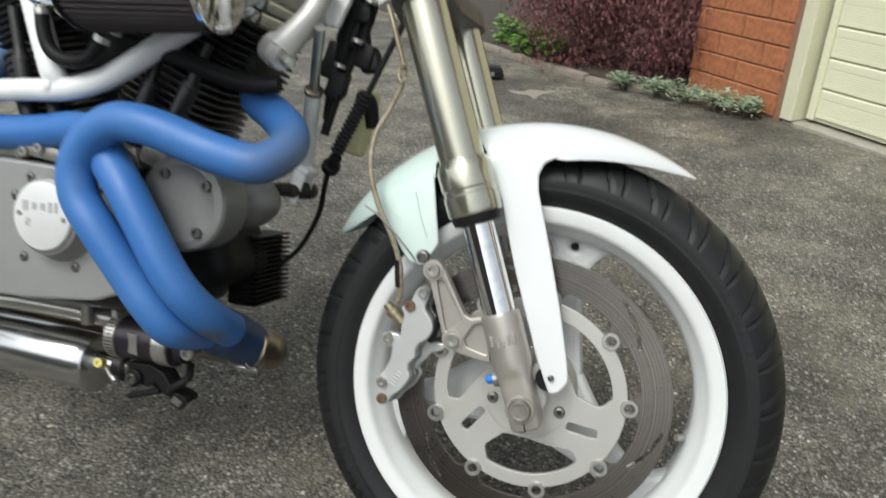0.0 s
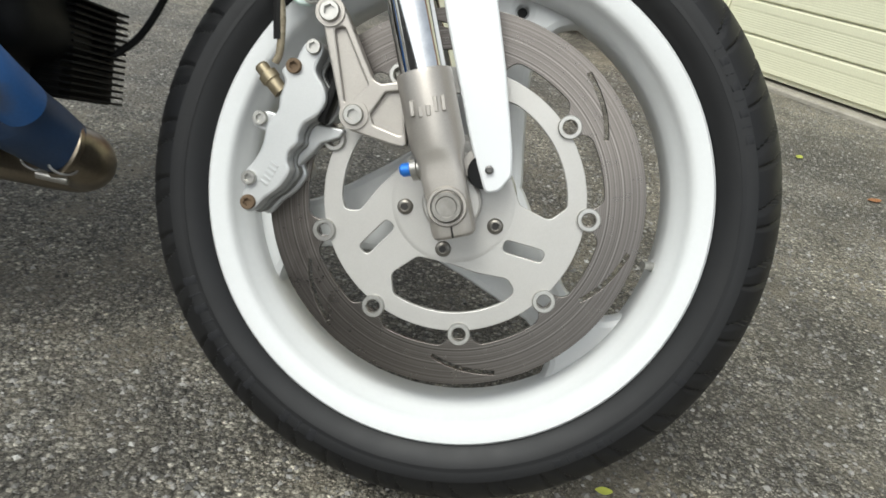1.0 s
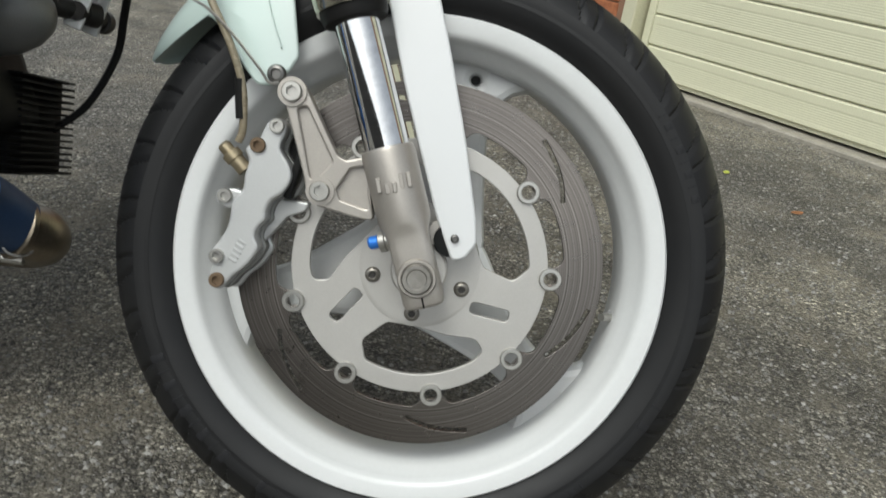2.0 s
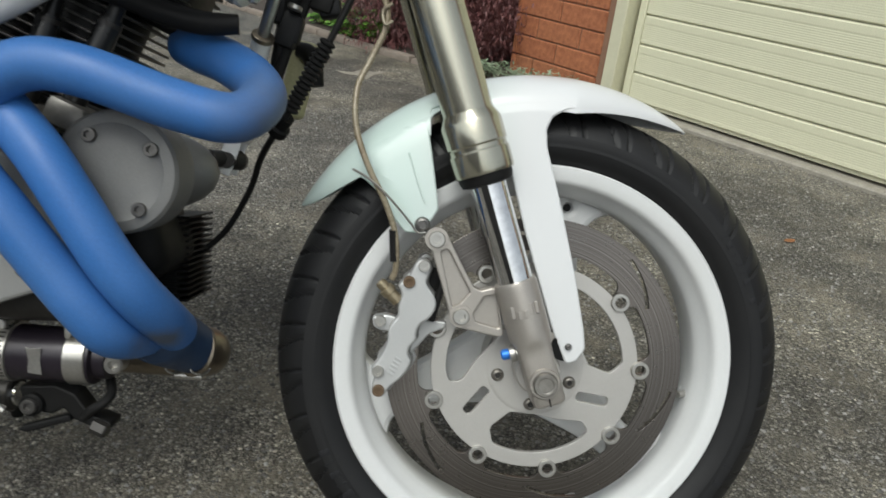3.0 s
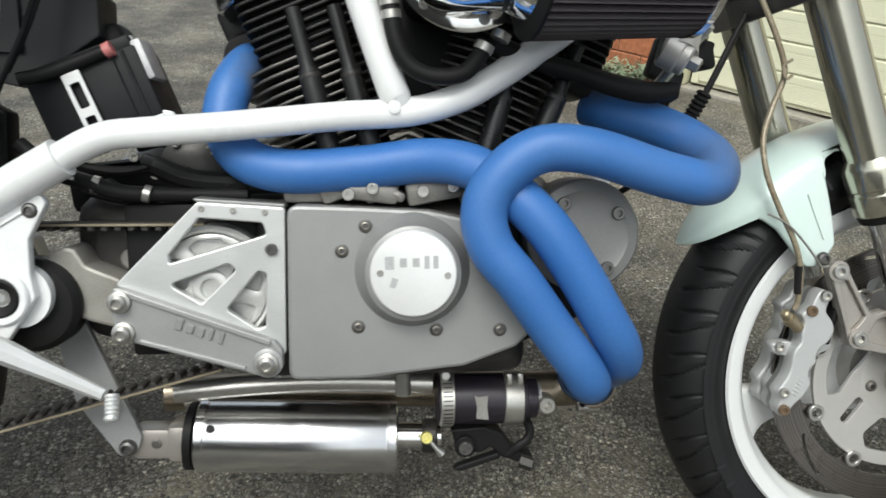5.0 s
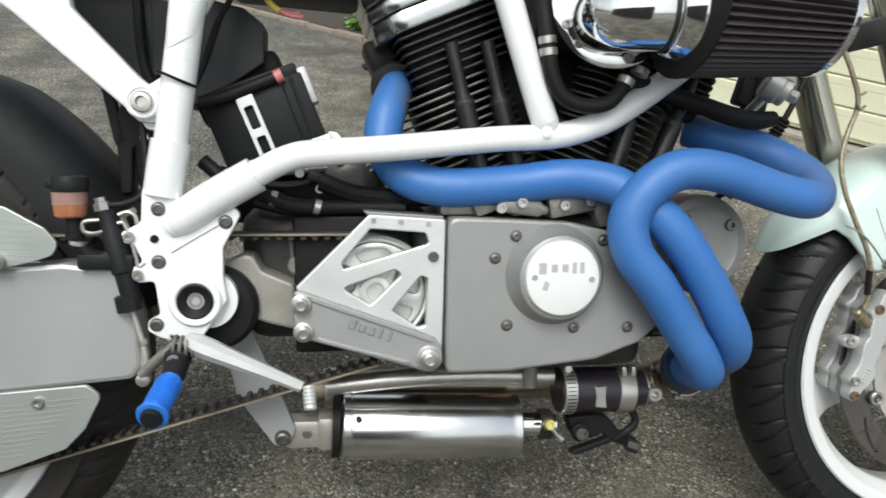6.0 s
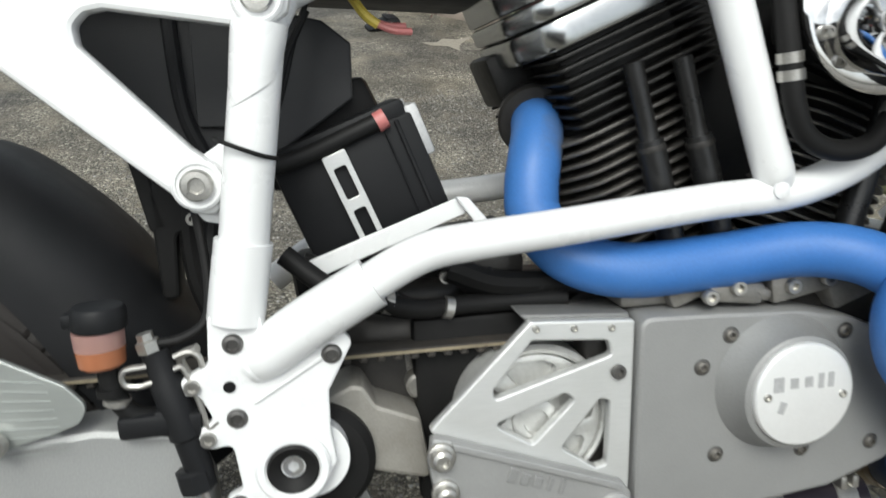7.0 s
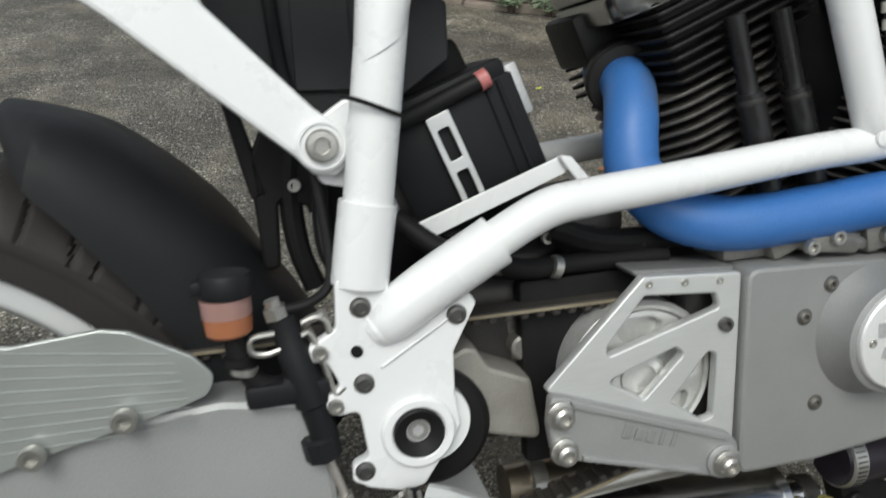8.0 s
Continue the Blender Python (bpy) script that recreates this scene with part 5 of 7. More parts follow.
# black box added behind the clutter to keep the space under the battery dark
part("dark_backing", box((-0.925, 0.095, 0.556), (0.22, 0.05, 0.060), (0, -6, 0), 0.012, 2), BLACK, bike)

# isolator casting, sprocket cover, belt
part("isolator_casting", plate(fillet([(-1.022, 0.478), (-0.990, 0.492), (-0.980, 0.490), (-0.970, 0.472), (-0.934, 0.456), (-0.926, 0.398), (-0.968, 0.410), (-1.015, 0.428)], 0.008), -0.050, 0.05, bevel=0.004), DIRTCAST, bike, "bare cast engine mounting arm")
wins = [fillet([(-0.877, 0.484), (-0.844, 0.5226), (-0.7795, 0.5166), (-0.776, 0.5040), (-0.8765, 0.4755)], 0.004), fillet([(-0.8780, 0.4537), (-0.816, 0.4745), (-0.8080, 0.468), (-0.845, 0.4325)], 0.004), fillet([(-0.8205, 0.4257), (-0.7855, 0.4665), (-0.7778, 0.463), (-0.7805, 0.406), (-0.790, 0.4040)], 0.004)]
sprocket = part("sprocket_cover", plate(fillet([(-0.845, 0.5390), (-0.7560, 0.5322), (-0.7605, 0.374), (-0.780, 0.380), (-0.900, 0.438), (-0.932, 0.4545)], 0.004), -0.075, 0.010, wins, 0.0018), BRUSHED, bike, "brushed alloy sprocket cover with triangular openings")
part("cover_lip", plate(fillet([(-0.853, 0.5430), (-0.757, 0.5355), (-0.757, 0.5300), (-0.846, 0.5360)], 0.002), -0.066, 0.045, bevel=0.002), CASTD, sprocket)
arm = part("cover_arm", plate(fillet([(-0.931, 0.4550), (-0.919, 0.4518), (-0.770, 0.3930), (-0.7620, 0.382), (-0.7625, 0.3640), (-0.7735, 0.3540), (-0.788, 0.3555), (-0.857, 0.377), (-0.917, 0.396), (-0.931, 0.4060), (-0.934, 0.430)], 0.007), -0.086, 0.012, bevel=0.003), ARM, sprocket, "grey cast arm with a raised mark")
part("arm_rim", joined(plate(fillet([(-0.916, 0.450), (-0.773, 0.3945), (-0.775, 0.3885), (-0.913, 0.442)], 0.002), -0.0890, 0.006, bevel=0.0014), plate(fillet([(-0.906, 0.4000), (-0.800, 0.3675), (-0.801, 0.3625), (-0.906, 0.3945)], 0.002), -0.0890, 0.006, bevel=0.0014), lathe([(0.0155, 0), (0.0155, 0.003), (0.013, 0.0045)], (-0.7778, -0.0855, 0.370), seg=28)), ARM, arm)
for k in range(5):
    part("raised_mark", box((-0.866 + 0.0105 * k, -0.0868, 0.4130 - 0.0040 * k + (0.0012 if k in (0, 3, 4) else 0)), (0.0075 if k < 3 else 0.0042, 0.003, 0.013 if k in (0, 3, 4) else 0.010), (0, 20, 0), 0.0008, 1), CAST, arm)
for x, z in ((-0.9240, 0.4389), (-0.9220, 0.4065), (-0.7778, 0.3700)):
    part("bolt_seat", lathe([(0.0115, 0), (0.0115, 0.004), (0.010, 0.005)], (x, -0.0855 if x < -0.8 else -0.089, z), seg=30), STEEL, arm)
    part("bolt", lathe([(0.0085, 0), (0.0085, 0.008), (0.006, 0.010), (0.0045, 0.010), (0.004, 0.007)], (x, -0.089 if x < -0.8 else -0.092, z), seg=20), STEEL, arm)
bolts(sprocket, [(-0.771, -0.075, 0.489)], 0.0062, 0.005)
for x in (-0.8405, -0.8085, -0.7765):
    bolts(sprocket, [(x, -0.075, 0.5300 - 0.076 * (x + 0.81))], 0.0030, 0.002, SOCKET_BRIGHT)
pulley_holes = []
for k in range(5):
    a = 20 + 72 * k
    q = [(-0.838 + r * math.cos(radians(a + d_)), 0.446 + r * math.sin(radians(a + d_))) for r, d_ in ((0.026, -14), (0.050, -27), (0.053, -12), (0.053, 12), (0.050, 27), (0.026, 14))]
    pulley_holes.append(fillet(q, 0.006, 4))
pulley = part("front_pulley", lathe([(0.067, 0), (0.067, 0.026), (0.063, 0.030), (0.060, 0.029), (0.058, 0.020), (0.010, 0.020)], (-0.838, -0.030, 0.446), seg=60), FROSTED, bike, "bright alloy front belt pulley with cast pockets")
part("pulley_web", welded(plate(ringline(-0.838, 0.446, 0.0585, 60), -0.0585, 0.010, pulley_holes, bevel=0.0020)), FROSTED, pulley)
part("pulley_hub", lathe([(0.020, 0), (0.020, 0.012), (0.017, 0.014), (0.011, 0.014), (0.010, 0.010)], (-0.838, -0.050, 0.446), seg=36), FROSTED, pulley)
part("inner_wall", box((-0.845, -0.02, 0.45), (0.18, 0.02, 0.17), (0, 0, 0), 0.006), BLACK, bike)


def belt_run(a, b_, teeth_up):
    a, b_ = Vector(a), Vector(b_)
    dx = b_ - a
    ang = -math.degrees(math.atan2(dx.z, dx.x))
    mid = (a + b_) / 2
    out = [box(tuple(mid), (dx.length, 0.026, 0.0045), (0, ang, 0), 0.001, 1)]
    k = int(dx.length / 0.0139)
    for i in range(k):
        q = a.lerp(b_, (i + 0.5) / k)
        out.append(box((q.x, q.y, q.z + (0.0042 if teeth_up else -0.0042)), (0.0072, 0.025, 0.0058), (0, ang, 0), 0.0015, 1))
    return joined(*out)


TOP_A, TOP_B, LOW_A, LOW_B = (-1.32, -0.034, 0.519), (-0.845, -0.034, 0.513), (-1.30, -0.034, 0.232), (-0.835, -0.034, 0.352)
belt = part("drive_belt", joined(belt_run(TOP_A, TOP_B, False), belt_run(LOW_A, LOW_B, True)), BELT, bike, "black toothed drive belt")
part("belt_edge", joined(*[box(tuple((Vector(a) + Vector(b_)) / 2 + Vector((0, -0.0135, 0))), ((Vector(b_) - Vector(a)).length, 0.0015, 0.0024), (0, -math.degrees(math.atan2(b_[2] - a[2], b_[0] - a[0])), 0), 0) for a, b_ in ((TOP_A, TOP_B), (LOW_A, LOW_B))]), BELTEDGE, belt, "frayed tan belt edge")
part("idler_bolt", joined(lathe([(0.0115, 0), (0.0115, 0.02), (0.009, 0.022)], (-0.931, -0.005, 0.474), seg=24), box((-0.932, 0.0, 0.46), (0.02, 0.02, 0.10), (0, -4, 0), 0.004)), ENGINE, bike)

# under the engine: damper, its bracket, hose sleeve
CAN_Y, CAN_Z = 0.022, 0.243
damper = part("damper_canister", lathe([(0.034, -0.119), (0.0425, -0.1185), (0.0438, -0.117), (0.0438, -0.108), (0.0430, -0.107), (0.0430, -0.104), (0.0434, -0.103), (0.0434, 0.103), (0.0430, 0.104), (0.0430, 0.107), (0.0438, 0.108), (0.0438, 0.117), (0.0425, 0.1185), (0.028, 0.120)], (-0.7620, CAN_Y, CAN_Z), (1, 0, -0.055), 72), SATIN_CHROME, bike, "polished chrome canister slung under the engine")
part("canister_hole", lathe([(0.0048, -0.001), (0.0046, 0.0008)], (-0.8595, -0.0155, 0.2715), (0, -0.85, 0.52), 16), BLACK, damper)
part("canister_sleeve", lathe([(0.0300, -0.006), (0.0400, -0.005), (0.0400, 0.004), (0.0300, 0.006)], (-0.888, CAN_Y, CAN_Z + 0.006), (1, 0, -0.055), 48), BLACK, damper)
part("damper_rod", lathe([(0.0165, 0), (0.0165, 0.034), (0.018, 0.035), (0.018, 0.040), (0.014, 0.041), (0.014, 0.056)], (-0.645, CAN_Y, CAN_Z - 0.004), (1, 0, -0.055), 24), CHROME, damper)
part("rod_collar", lathe([(0.019, 0), (0.021, 0.002), (0.021, 0.016), (0.019, 0.018)], (-0.612, CAN_Y, CAN_Z - 0.006), (1, 0, -0.055), 24), DARKMETAL, damper)
part("adjuster_knob", lathe([(0.0072, 0), (0.0072, 0.010), (0.0064, 0.012), (0.0035, 0.012), (0.003, 0.009)], (-0.609, -0.014, 0.2500), (0.05, -0.95, 0.3), 20), BRASS, damper, "small yellow adjuster knob")
part("knob_tail", tube([(-0.605, -0.012, 0.246), (-0.597, -0.014, 0.236), (-0.590, -0.012, 0.228)], [0.003, 0.0028, 0.0055], 10, 4), STEEL, damper)
part("clevis", joined(box((-0.925, 0.016, 0.2485), (0.058, 0.034, 0.038), (0, 2, 0), 0.006), box((-0.901, 0.018, 0.2485), (0.026, 0.046, 0.046), (0, 2, 0), 0.008)), CASTW, damper)
bolts(damper, [(-0.9255, -0.001, 0.2500)], 0.0062, 0.002, BUTTON_DARK)
part("hanger_plate", plate(fillet([(-1.030, 0.400), (-0.995, 0.404), (-0.940, 0.262), (-0.946, 0.242), (-0.966, 0.238), (-1.010, 0.305)], 0.008), -0.006, 0.010, bevel=0.001), SWING, bike, "grey steel hanger plate")
bolts(bike, [(-0.956, -0.006, 0.249)], 0.0105, 0.010, BUTTON)
link = part("damper_link", plate(fillet([(-0.578, 0.254), (-0.537, 0.256), (-0.516, 0.247), (-0.499, 0.224), (-0.476, 0.215), (-0.476, 0.207), (-0.495, 0.208), (-0.518, 0.217), (-0.529, 0.230), (-0.541, 0.222), (-0.570, 0.226)], 0.004), -0.004, 0.030, bevel=0.003), BLACK, bike, "black damper linkage")
part("link_arm", plate(fillet([(-0.570, 0.210), (-0.520, 0.225), (-0.517, 0.217), (-0.566, 0.202), (-0.577, 0.205)], 0.003), -0.010, 0.014, bevel=0.0025), BLACK, link)
part("link_boss", lathe([(0.013, 0), (0.013, 0.008), (0.011, 0.010)], (-0.561, -0.002, 0.234), seg=20), BLACK, link)
part("link_hose", tube([(-0.508, 0.000, 0.218), (-0.496, -0.006, 0.230), (-0.484, -0.004, 0.238), (-0.479, 0.004, 0.247), (-0.484, 0.014, 0.260)], 0.0055, 10, 5), RUBBER, link)
part("link_nut", lathe([(0.0085, 0), (0.0085, 0.016), (0.006, 0.018)], (-0.494, -0.006, 0.212), (0.9, -0.2, -0.3), 6), DARKMETAL, link)
bolts(link, [(-0.561, -0.012, 0.234)], 0.0085, 0.005)
sleeve = part("hose_sleeve", lathe([(0.029, -0.060), (0.0305, -0.058), (0.0305, 0.045), (0.024, 0.047), (0.024, 0.060)], (-0.535, -0.004, 0.2925), (1, 0, -0.03), 40), PURPLE, bike, "dark sleeve with a worm-drive clip")
part("worm_clip", lathe([(0.0310, 0), (0.0330, 0.001), (0.0330, 0.016), (0.0310, 0.017)], (-0.592, -0.004, 0.2942), (1, 0, -0.03), 40), STEEL, sleeve, "steel worm-drive hose clip")
CLIPSLOT = mesh_of("clip_slot", box((0, 0, 0), (0.011, 0.0012, 0.0012), (0, 0, 0), 0), DARKMETAL)
for k in range(14):
    a = radians(-40 + 9 * k)
    copied("clip_slot", CLIPSLOT, sleeve, pose(-0.5835, -0.004 - 0.0333 * math.cos(a), 0.2939 + 0.0333 * math.sin(a), -math.degrees(a), 0, 0))
part("clip_screw", lathe([(0.006, 0), (0.006, 0.016), (0.0045, 0.018)], (-0.585, -0.006, 0.3265), (0, -1, 0.1), 16), STEEL, sleeve)
part("wide_clip", lathe([(0.0308, 0), (0.0322, 0.001), (0.0322, 0.022), (0.0308, 0.023)], (-0.516, -0.004, 0.2920), (1, 0, -0.03), 40), STEEL, sleeve)
part("clip_ear", joined(box((-0.511, -0.026, 0.3235), (0.007, 0.012, 0.014), (0, 0, 0), 0.002), box((-0.498, -0.026, 0.3235), (0.007, 0.012, 0.014), (0, 0, 0), 0.002)), STEEL, sleeve)
part("sleeve_label", plate([(-0.553, 0.307), (-0.549, 0.305), (-0.537, 0.306), (-0.538, 0.292), (-0.536, 0.277), (-0.551, 0.279), (-0.550, 0.293)], -0.0352, 0.001, bevel=0.0002), STEEL, sleeve, "worn silver label")
part("end_fitting", joined(lathe([(0.022, 0), (0.022, 0.012), (0.018, 0.014), (0.018, 0.02)], (-0.490, -0.004, 0.2912), (1, 0, -0.03), 28)), BRUSHED, sleeve)
part("eye_joint", lathe([(0.0105, 0), (0.0105, 0.018), (0.009, 0.020), (0.0050, 0.020), (0.0045, 0.012)], (-0.4650, -0.008, 0.2885), seg=28), STEEL, sleeve)
part("sump", joined(box((-0.70, 0.04, 0.335), (0.12, 0.10, 0.03), (0, 0, 0), 0.006), box((-0.62, 0.04, 0.328), (0.06, 0.06, 0.03), (0, 0, 0), 0.006), lathe([(0.009, 0), (0.009, 0.05)], (-0.635, -0.02, 0.355), (0, 0.1, -1), 16)), ENGINE, bike)
part("belly_pipe", tube([(-0.90, 0.0, 0.312), (-0.80, 0.0, 0.318), (-0.70, 0.0, 0.318), (-0.60, 0.0, 0.312)], 0.0125, 16, 4), STEEL, bike, "bare steel crossover pipe")

# regulator with fins, cables in front of the engine
reg = part("voltage_regulator", box((-0.445, 0.115, 0.395), (0.035, 0.10, 0.105), (0, 0, 0), 0.004), BLACK, bike, "black finned voltage regulator")
REGFIN = mesh_of("regulator_fin", box((0, 0, 0), (0.034, 0.10, 0.0026), (0, 0, 0), 0.0006, 1), BLACK)
for k in range(15):
    copied("regulator_fin", REGFIN, reg, pose(-0.430, 0.112, 0.345 + 0.0072 * k))
part("clutch_cable", tube([(-0.425, 0.14, 0.392), (-0.392, 0.150, 0.425), (-0.362, 0.148, 0.480), (-0.345, 0.125, 0.520), (-0.322, 0.085, 0.548), (-0.298, 0.055, 0.577), (-0.256, 0.045, 0.653), (-0.223, 0.042, 0.721), (-0.191, 0.040, 0.785), (-0.172, 0.038, 0.822)], 0.0042, 10, 6), RUBBER, bike, "black cable running up to the bars")
for k in range(15):
    f = k / 14
    part("cable_boot", lathe([(0.0070, -0.0030), (0.0098, -0.0008), (0.0098, 0.0012), (0.0070, 0.0034)], (-0.297 + 0.041 * f, 0.055 - 0.010 * f, 0.579 + 0.076 * f), (0.49, -0.12, 0.86), 16), RUBBER, bike)
part("cable_stop", lathe([(0.008, 0), (0.013, 0.002), (0.013, 0.012), (0.009, 0.014), (0.009, 0.030)], (-0.318, 0.080, 0.552), (0.55, -0.6, 0.6), 12), BLACK, bike)
strut = part("engine_strut", tube([(-0.327, 0.034, 0.655), (-0.345, 0.066, 0.612), (-0.366, 0.105, 0.560)], 0.0115, 18, 4), WHITE, bike, "white stabiliser strut with a forked end")
part("strut_rod", tube([(-0.290, -0.036, 0.725), (-0.308, -0.002, 0.692), (-0.330, 0.040, 0.650)], 0.0068, 14, 3), STEEL, strut)
part("strut_clip", lathe([(0.0115, 0), (0.0130, 0.001), (0.0130, 0.006), (0.0115, 0.007)], (-0.328, 0.036, 0.653), (0.4, -0.65, 0.8), 20), BRONZE, strut)
part("fork_crown", box((-0.370, 0.112, 0.549), (0.030, 0.040, 0.012), (0, 25, 0), 0.004, 2), WHITE, strut)
for y in (0.096, 0.130):
    part("fork_prong", box((-0.377, y, 0.524), (0.020, 0.005, 0.052), (0, 18, 0), 0.002, 2), WHITE, strut)
part("fork_pin", lathe([(0.010, 0), (0.010, 0.050), (0.013, 0.051), (0.013, 0.062)], (-0.379, 0.090, 0.516), (0, 1, 0), 16), DARKMETAL, strut)
bottle = part("coolant_bottle", box((-0.306, 0.16, 0.625), (0.034, 0.03, 0.100), (0, 12, 0), 0.008, 3), AGED, bike, "yellowed plastic bottle")
part("bottle_elbow", tube([(-0.304, 0.145, 0.662), (-0.290, 0.140, 0.656), (-0.283, 0.138, 0.640), (-0.279, 0.138, 0.616)], [0.010, 0.012, 0.011, 0.0095], 14, 4), BLACK, bottle)

# air intake
intake = part("air_intake", joined(lathe([(0.072, 0), (0.074, 0.003), (0.074, 0.007), (0.070, 0.009), (0.055, 0.009)], (-0.568, -0.098, 0.778), seg=56),
                                   tube([(-0.584, -0.104, 0.760), (-0.587, -0.128, 0.758), (-0.580, -0.151, 0.757), (-0.558, -0.162, 0.757), (-0.525, -0.164, 0.758), (-0.500, -0.164, 0.758)], [0.038, 0.040, 0.042, 0.0425, 0.0425, 0.0425], 40, 8)), CHROME, bike, "chrome air intake elbow")
bolts(intake, [(-0.568 + 0.064 * math.cos(radians(a)), -0.106, 0.778 + 0.064 * math.sin(radians(a))) for a in (205, 228, 285, 310, 60, 120)], 0.0055, 0.004, SOCKET_BRIGHT)
part("boot_seam", lathe([(0.0425, 0), (0.0440, 0.001), (0.0440, 0.005), (0.0425, 0.006)], (-0.545, -0.164, 0.758), (1, 0, 0), 48), DARKMETAL, intake)
part("intake_flare", lathe([(0.0435, 0), (0.0465, 0.002), (0.0500, 0.010), (0.0555, 0.019), (0.0555, 0.022)], (-0.539, -0.164, 0.758), (1, 0.03, 0.02), 56), CHROME, intake)


def pleats(a, b_, r0, r1, count, depth):
    a, b_ = Vector(a), Vector(b_)
    x, y, z = axes(b_ - a)
    verts, faces = [], []
    rows, seg = 12, count * 4
    for i in range(rows + 1):
        f = i / rows
        for k in range(seg):
            ang = 2 * math.pi * k / seg
            r = r0 + (r1 - r0) * f - depth * (0.0, 0.5, 1.0, 0.5)[k % 4]
            verts.append(tuple(a.lerp(b_, f) + (x * math.cos(ang) + y * math.sin(ang)) * r))
    for i in range(rows):
        for k in range(seg):
            faces.append((i * seg + k, i * seg + (k + 1) % seg, (i + 1) * seg + (k + 1) % seg, (i + 1) * seg + k))
    return verts, faces


airfilter = part("air_filter", pleats((-0.512, -0.162, 0.7655), (-0.360, -0.150, 0.7600), 0.0775, 0.0660, 56, 0.0078), FILTER, bike, "black pleated cone air filter", angle=20)
part("filter_base", lathe([(0.052, 0), (0.072, 0.002), (0.0785, 0.005), (0.0785, 0.008), (0.074, 0.010)], (-0.520, -0.1635, 0.7662), (1, 0.1, -0.07), 56), RUBBER, airfilter)
part("filter_cap", lathe([(0.064, 0), (0.067, 0.002), (0.067, 0.008), (0.060, 0.011), (0.03, 0.012)], (-0.362, -0.150, 0.760), (1, 0.1, -0.07), 56), CHROME, airfilter, "chrome end cap")
mount_arm = part("engine_mount", joined(tube([(-0.290, -0.020, 0.780), (-0.306, -0.034, 0.738), (-0.326, -0.050, 0.704), (-0.333, -0.058, 0.690)], [0.013, 0.014, 0.018, 0.020], 20, 5), lathe([(0.017, 0), (0.0205, 0.003), (0.0205, 0.020), (0.0185, 0.022), (0.0185, 0.030), (0.016, 0.032)], (-0.348, -0.050, 0.699), (0.80, -0.30, -0.50), 28)), CASTL, bike, "cast alloy engine mount")
part("mount_bolt", lathe([(0.0085, 0), (0.0085, 0.012), (0.006, 0.014)], (-0.323, -0.060, 0.683), (0.80, -0.30, -0.50), 6), STEEL, mount_arm)
part("front_plate", plate(fillet([(-0.300, 0.84), (-0.262, 0.84), (-0.268, 0.770), (-0.284, 0.733), (-0.300, 0.735), (-0.302, 0.77)], 0.005), 0.0, 0.012, bevel=0.002), WHITE, bike, "white front engine bracket")


part("ignition_bracket", plate(fillet([(-0.300, 0.82), (-0.272, 0.82), (-0.262, 0.735), (-0.256, 0.705), (-0.272, 0.690), (-0.290, 0.735)], 0.006), 0.045, 0.020, bevel=0.003), BLACK, bike, "black ignition switch bracket")
part("wiring_loom", tube([(-0.265, 0.04, 0.82), (-0.280, 0.045, 0.76), (-0.292, 0.05, 0.715), (-0.306, 0.055, 0.672), (-0.316, 0.06, 0.62)], [0.012, 0.013, 0.012, 0.010, 0.008], 12, 5), BLACK, bike)
part("connector", box((-0.262, 0.05, 0.705), (0.026, 0.024, 0.032), (0, 15, 0), 0.004), BLACK, bike)
part("connector", box((-0.296, 0.05, 0.668), (0.020, 0.020, 0.030), (0, 15, 0), 0.003), PLASTIC, bike)

for x, y, z, a, sx, sz in ((-0.286, 0.05, 0.735, 12, 0.030, 0.034), (-0.256, 0.055, 0.699, -10, 0.026, 0.028), (-0.300, 0.05, 0.667, 20, 0.024, 0.040), (-0.270, 0.045, 0.760, 5, 0.034, 0.026), (-0.312, 0.055, 0.700, 18, 0.020, 0.050)):
    part("connector", box((x, y, z), (sx, 0.024, sz), (0, a, 0), 0.005), PLASTIC, bike)
part("cable", tube([(-0.245, 0.045, 0.800), (-0.262, 0.048, 0.745), (-0.282, 0.050, 0.700), (-0.300, 0.052, 0.655), (-0.318, 0.056, 0.600)], 0.0065, 10, 5), RUBBER, bike)
for o in ((-0.252, 0.030, 0.772), (-0.268, 0.032, 0.722), (-0.292, 0.034, 0.690)):
    part("cable_clip", lathe([(0.0072, -0.003), (0.0085, -0.002), (0.0085, 0.002), (0.0072, 0.003)], o, (0.3, 0, 1), 16), STEEL, bike)
part("tank_rail", joined(tube([(-1.030, -0.044, 0.795), (-0.985, -0.044, 0.815), (-0.930, -0.046, 0.835), (-0.86, -0.055, 0.852)], 0.0185, 22, 5), tube([(-1.034, -0.046, 0.770), (-1.020, -0.046, 0.795)], 0.016, 16, 2)), WHITE, chassis)
# black panel added to darken the wedge between electrics box and battery
part("gap_panel", box((-1.000, 0.075, 0.690), (0.120, 0.05, 0.060), (0, -24, 0), 0.008, 2), BLACK, bike)

# battery, tray and electrics
bat_m = pose(-0.966, 0.045, 0.645, 0, -20.5, 0)
battery = part("battery", moved(box((0, 0, 0), (0.126, 0.085, 0.088), (0, 0, 0), 0.004), bat_m), PLASTIC, bike, "black battery held by a slotted steel strap")
part("battery_lid", moved(box((0, 0, 0.048), (0.120, 0.080, 0.018), (0, 0, 0), 0.004), bat_m), PLASTIC, battery)
part("battery_edge", moved(joined(box((0.048, -0.0435, 0), (0.004, 0.003, 0.084), (0, 0, 0), 0.001, 1), box((0.036, -0.0430, 0.0), (0.002, 0.003, 0.086), (0, 0, 0), 0.0008, 1)), bat_m), PLASTIC, battery)
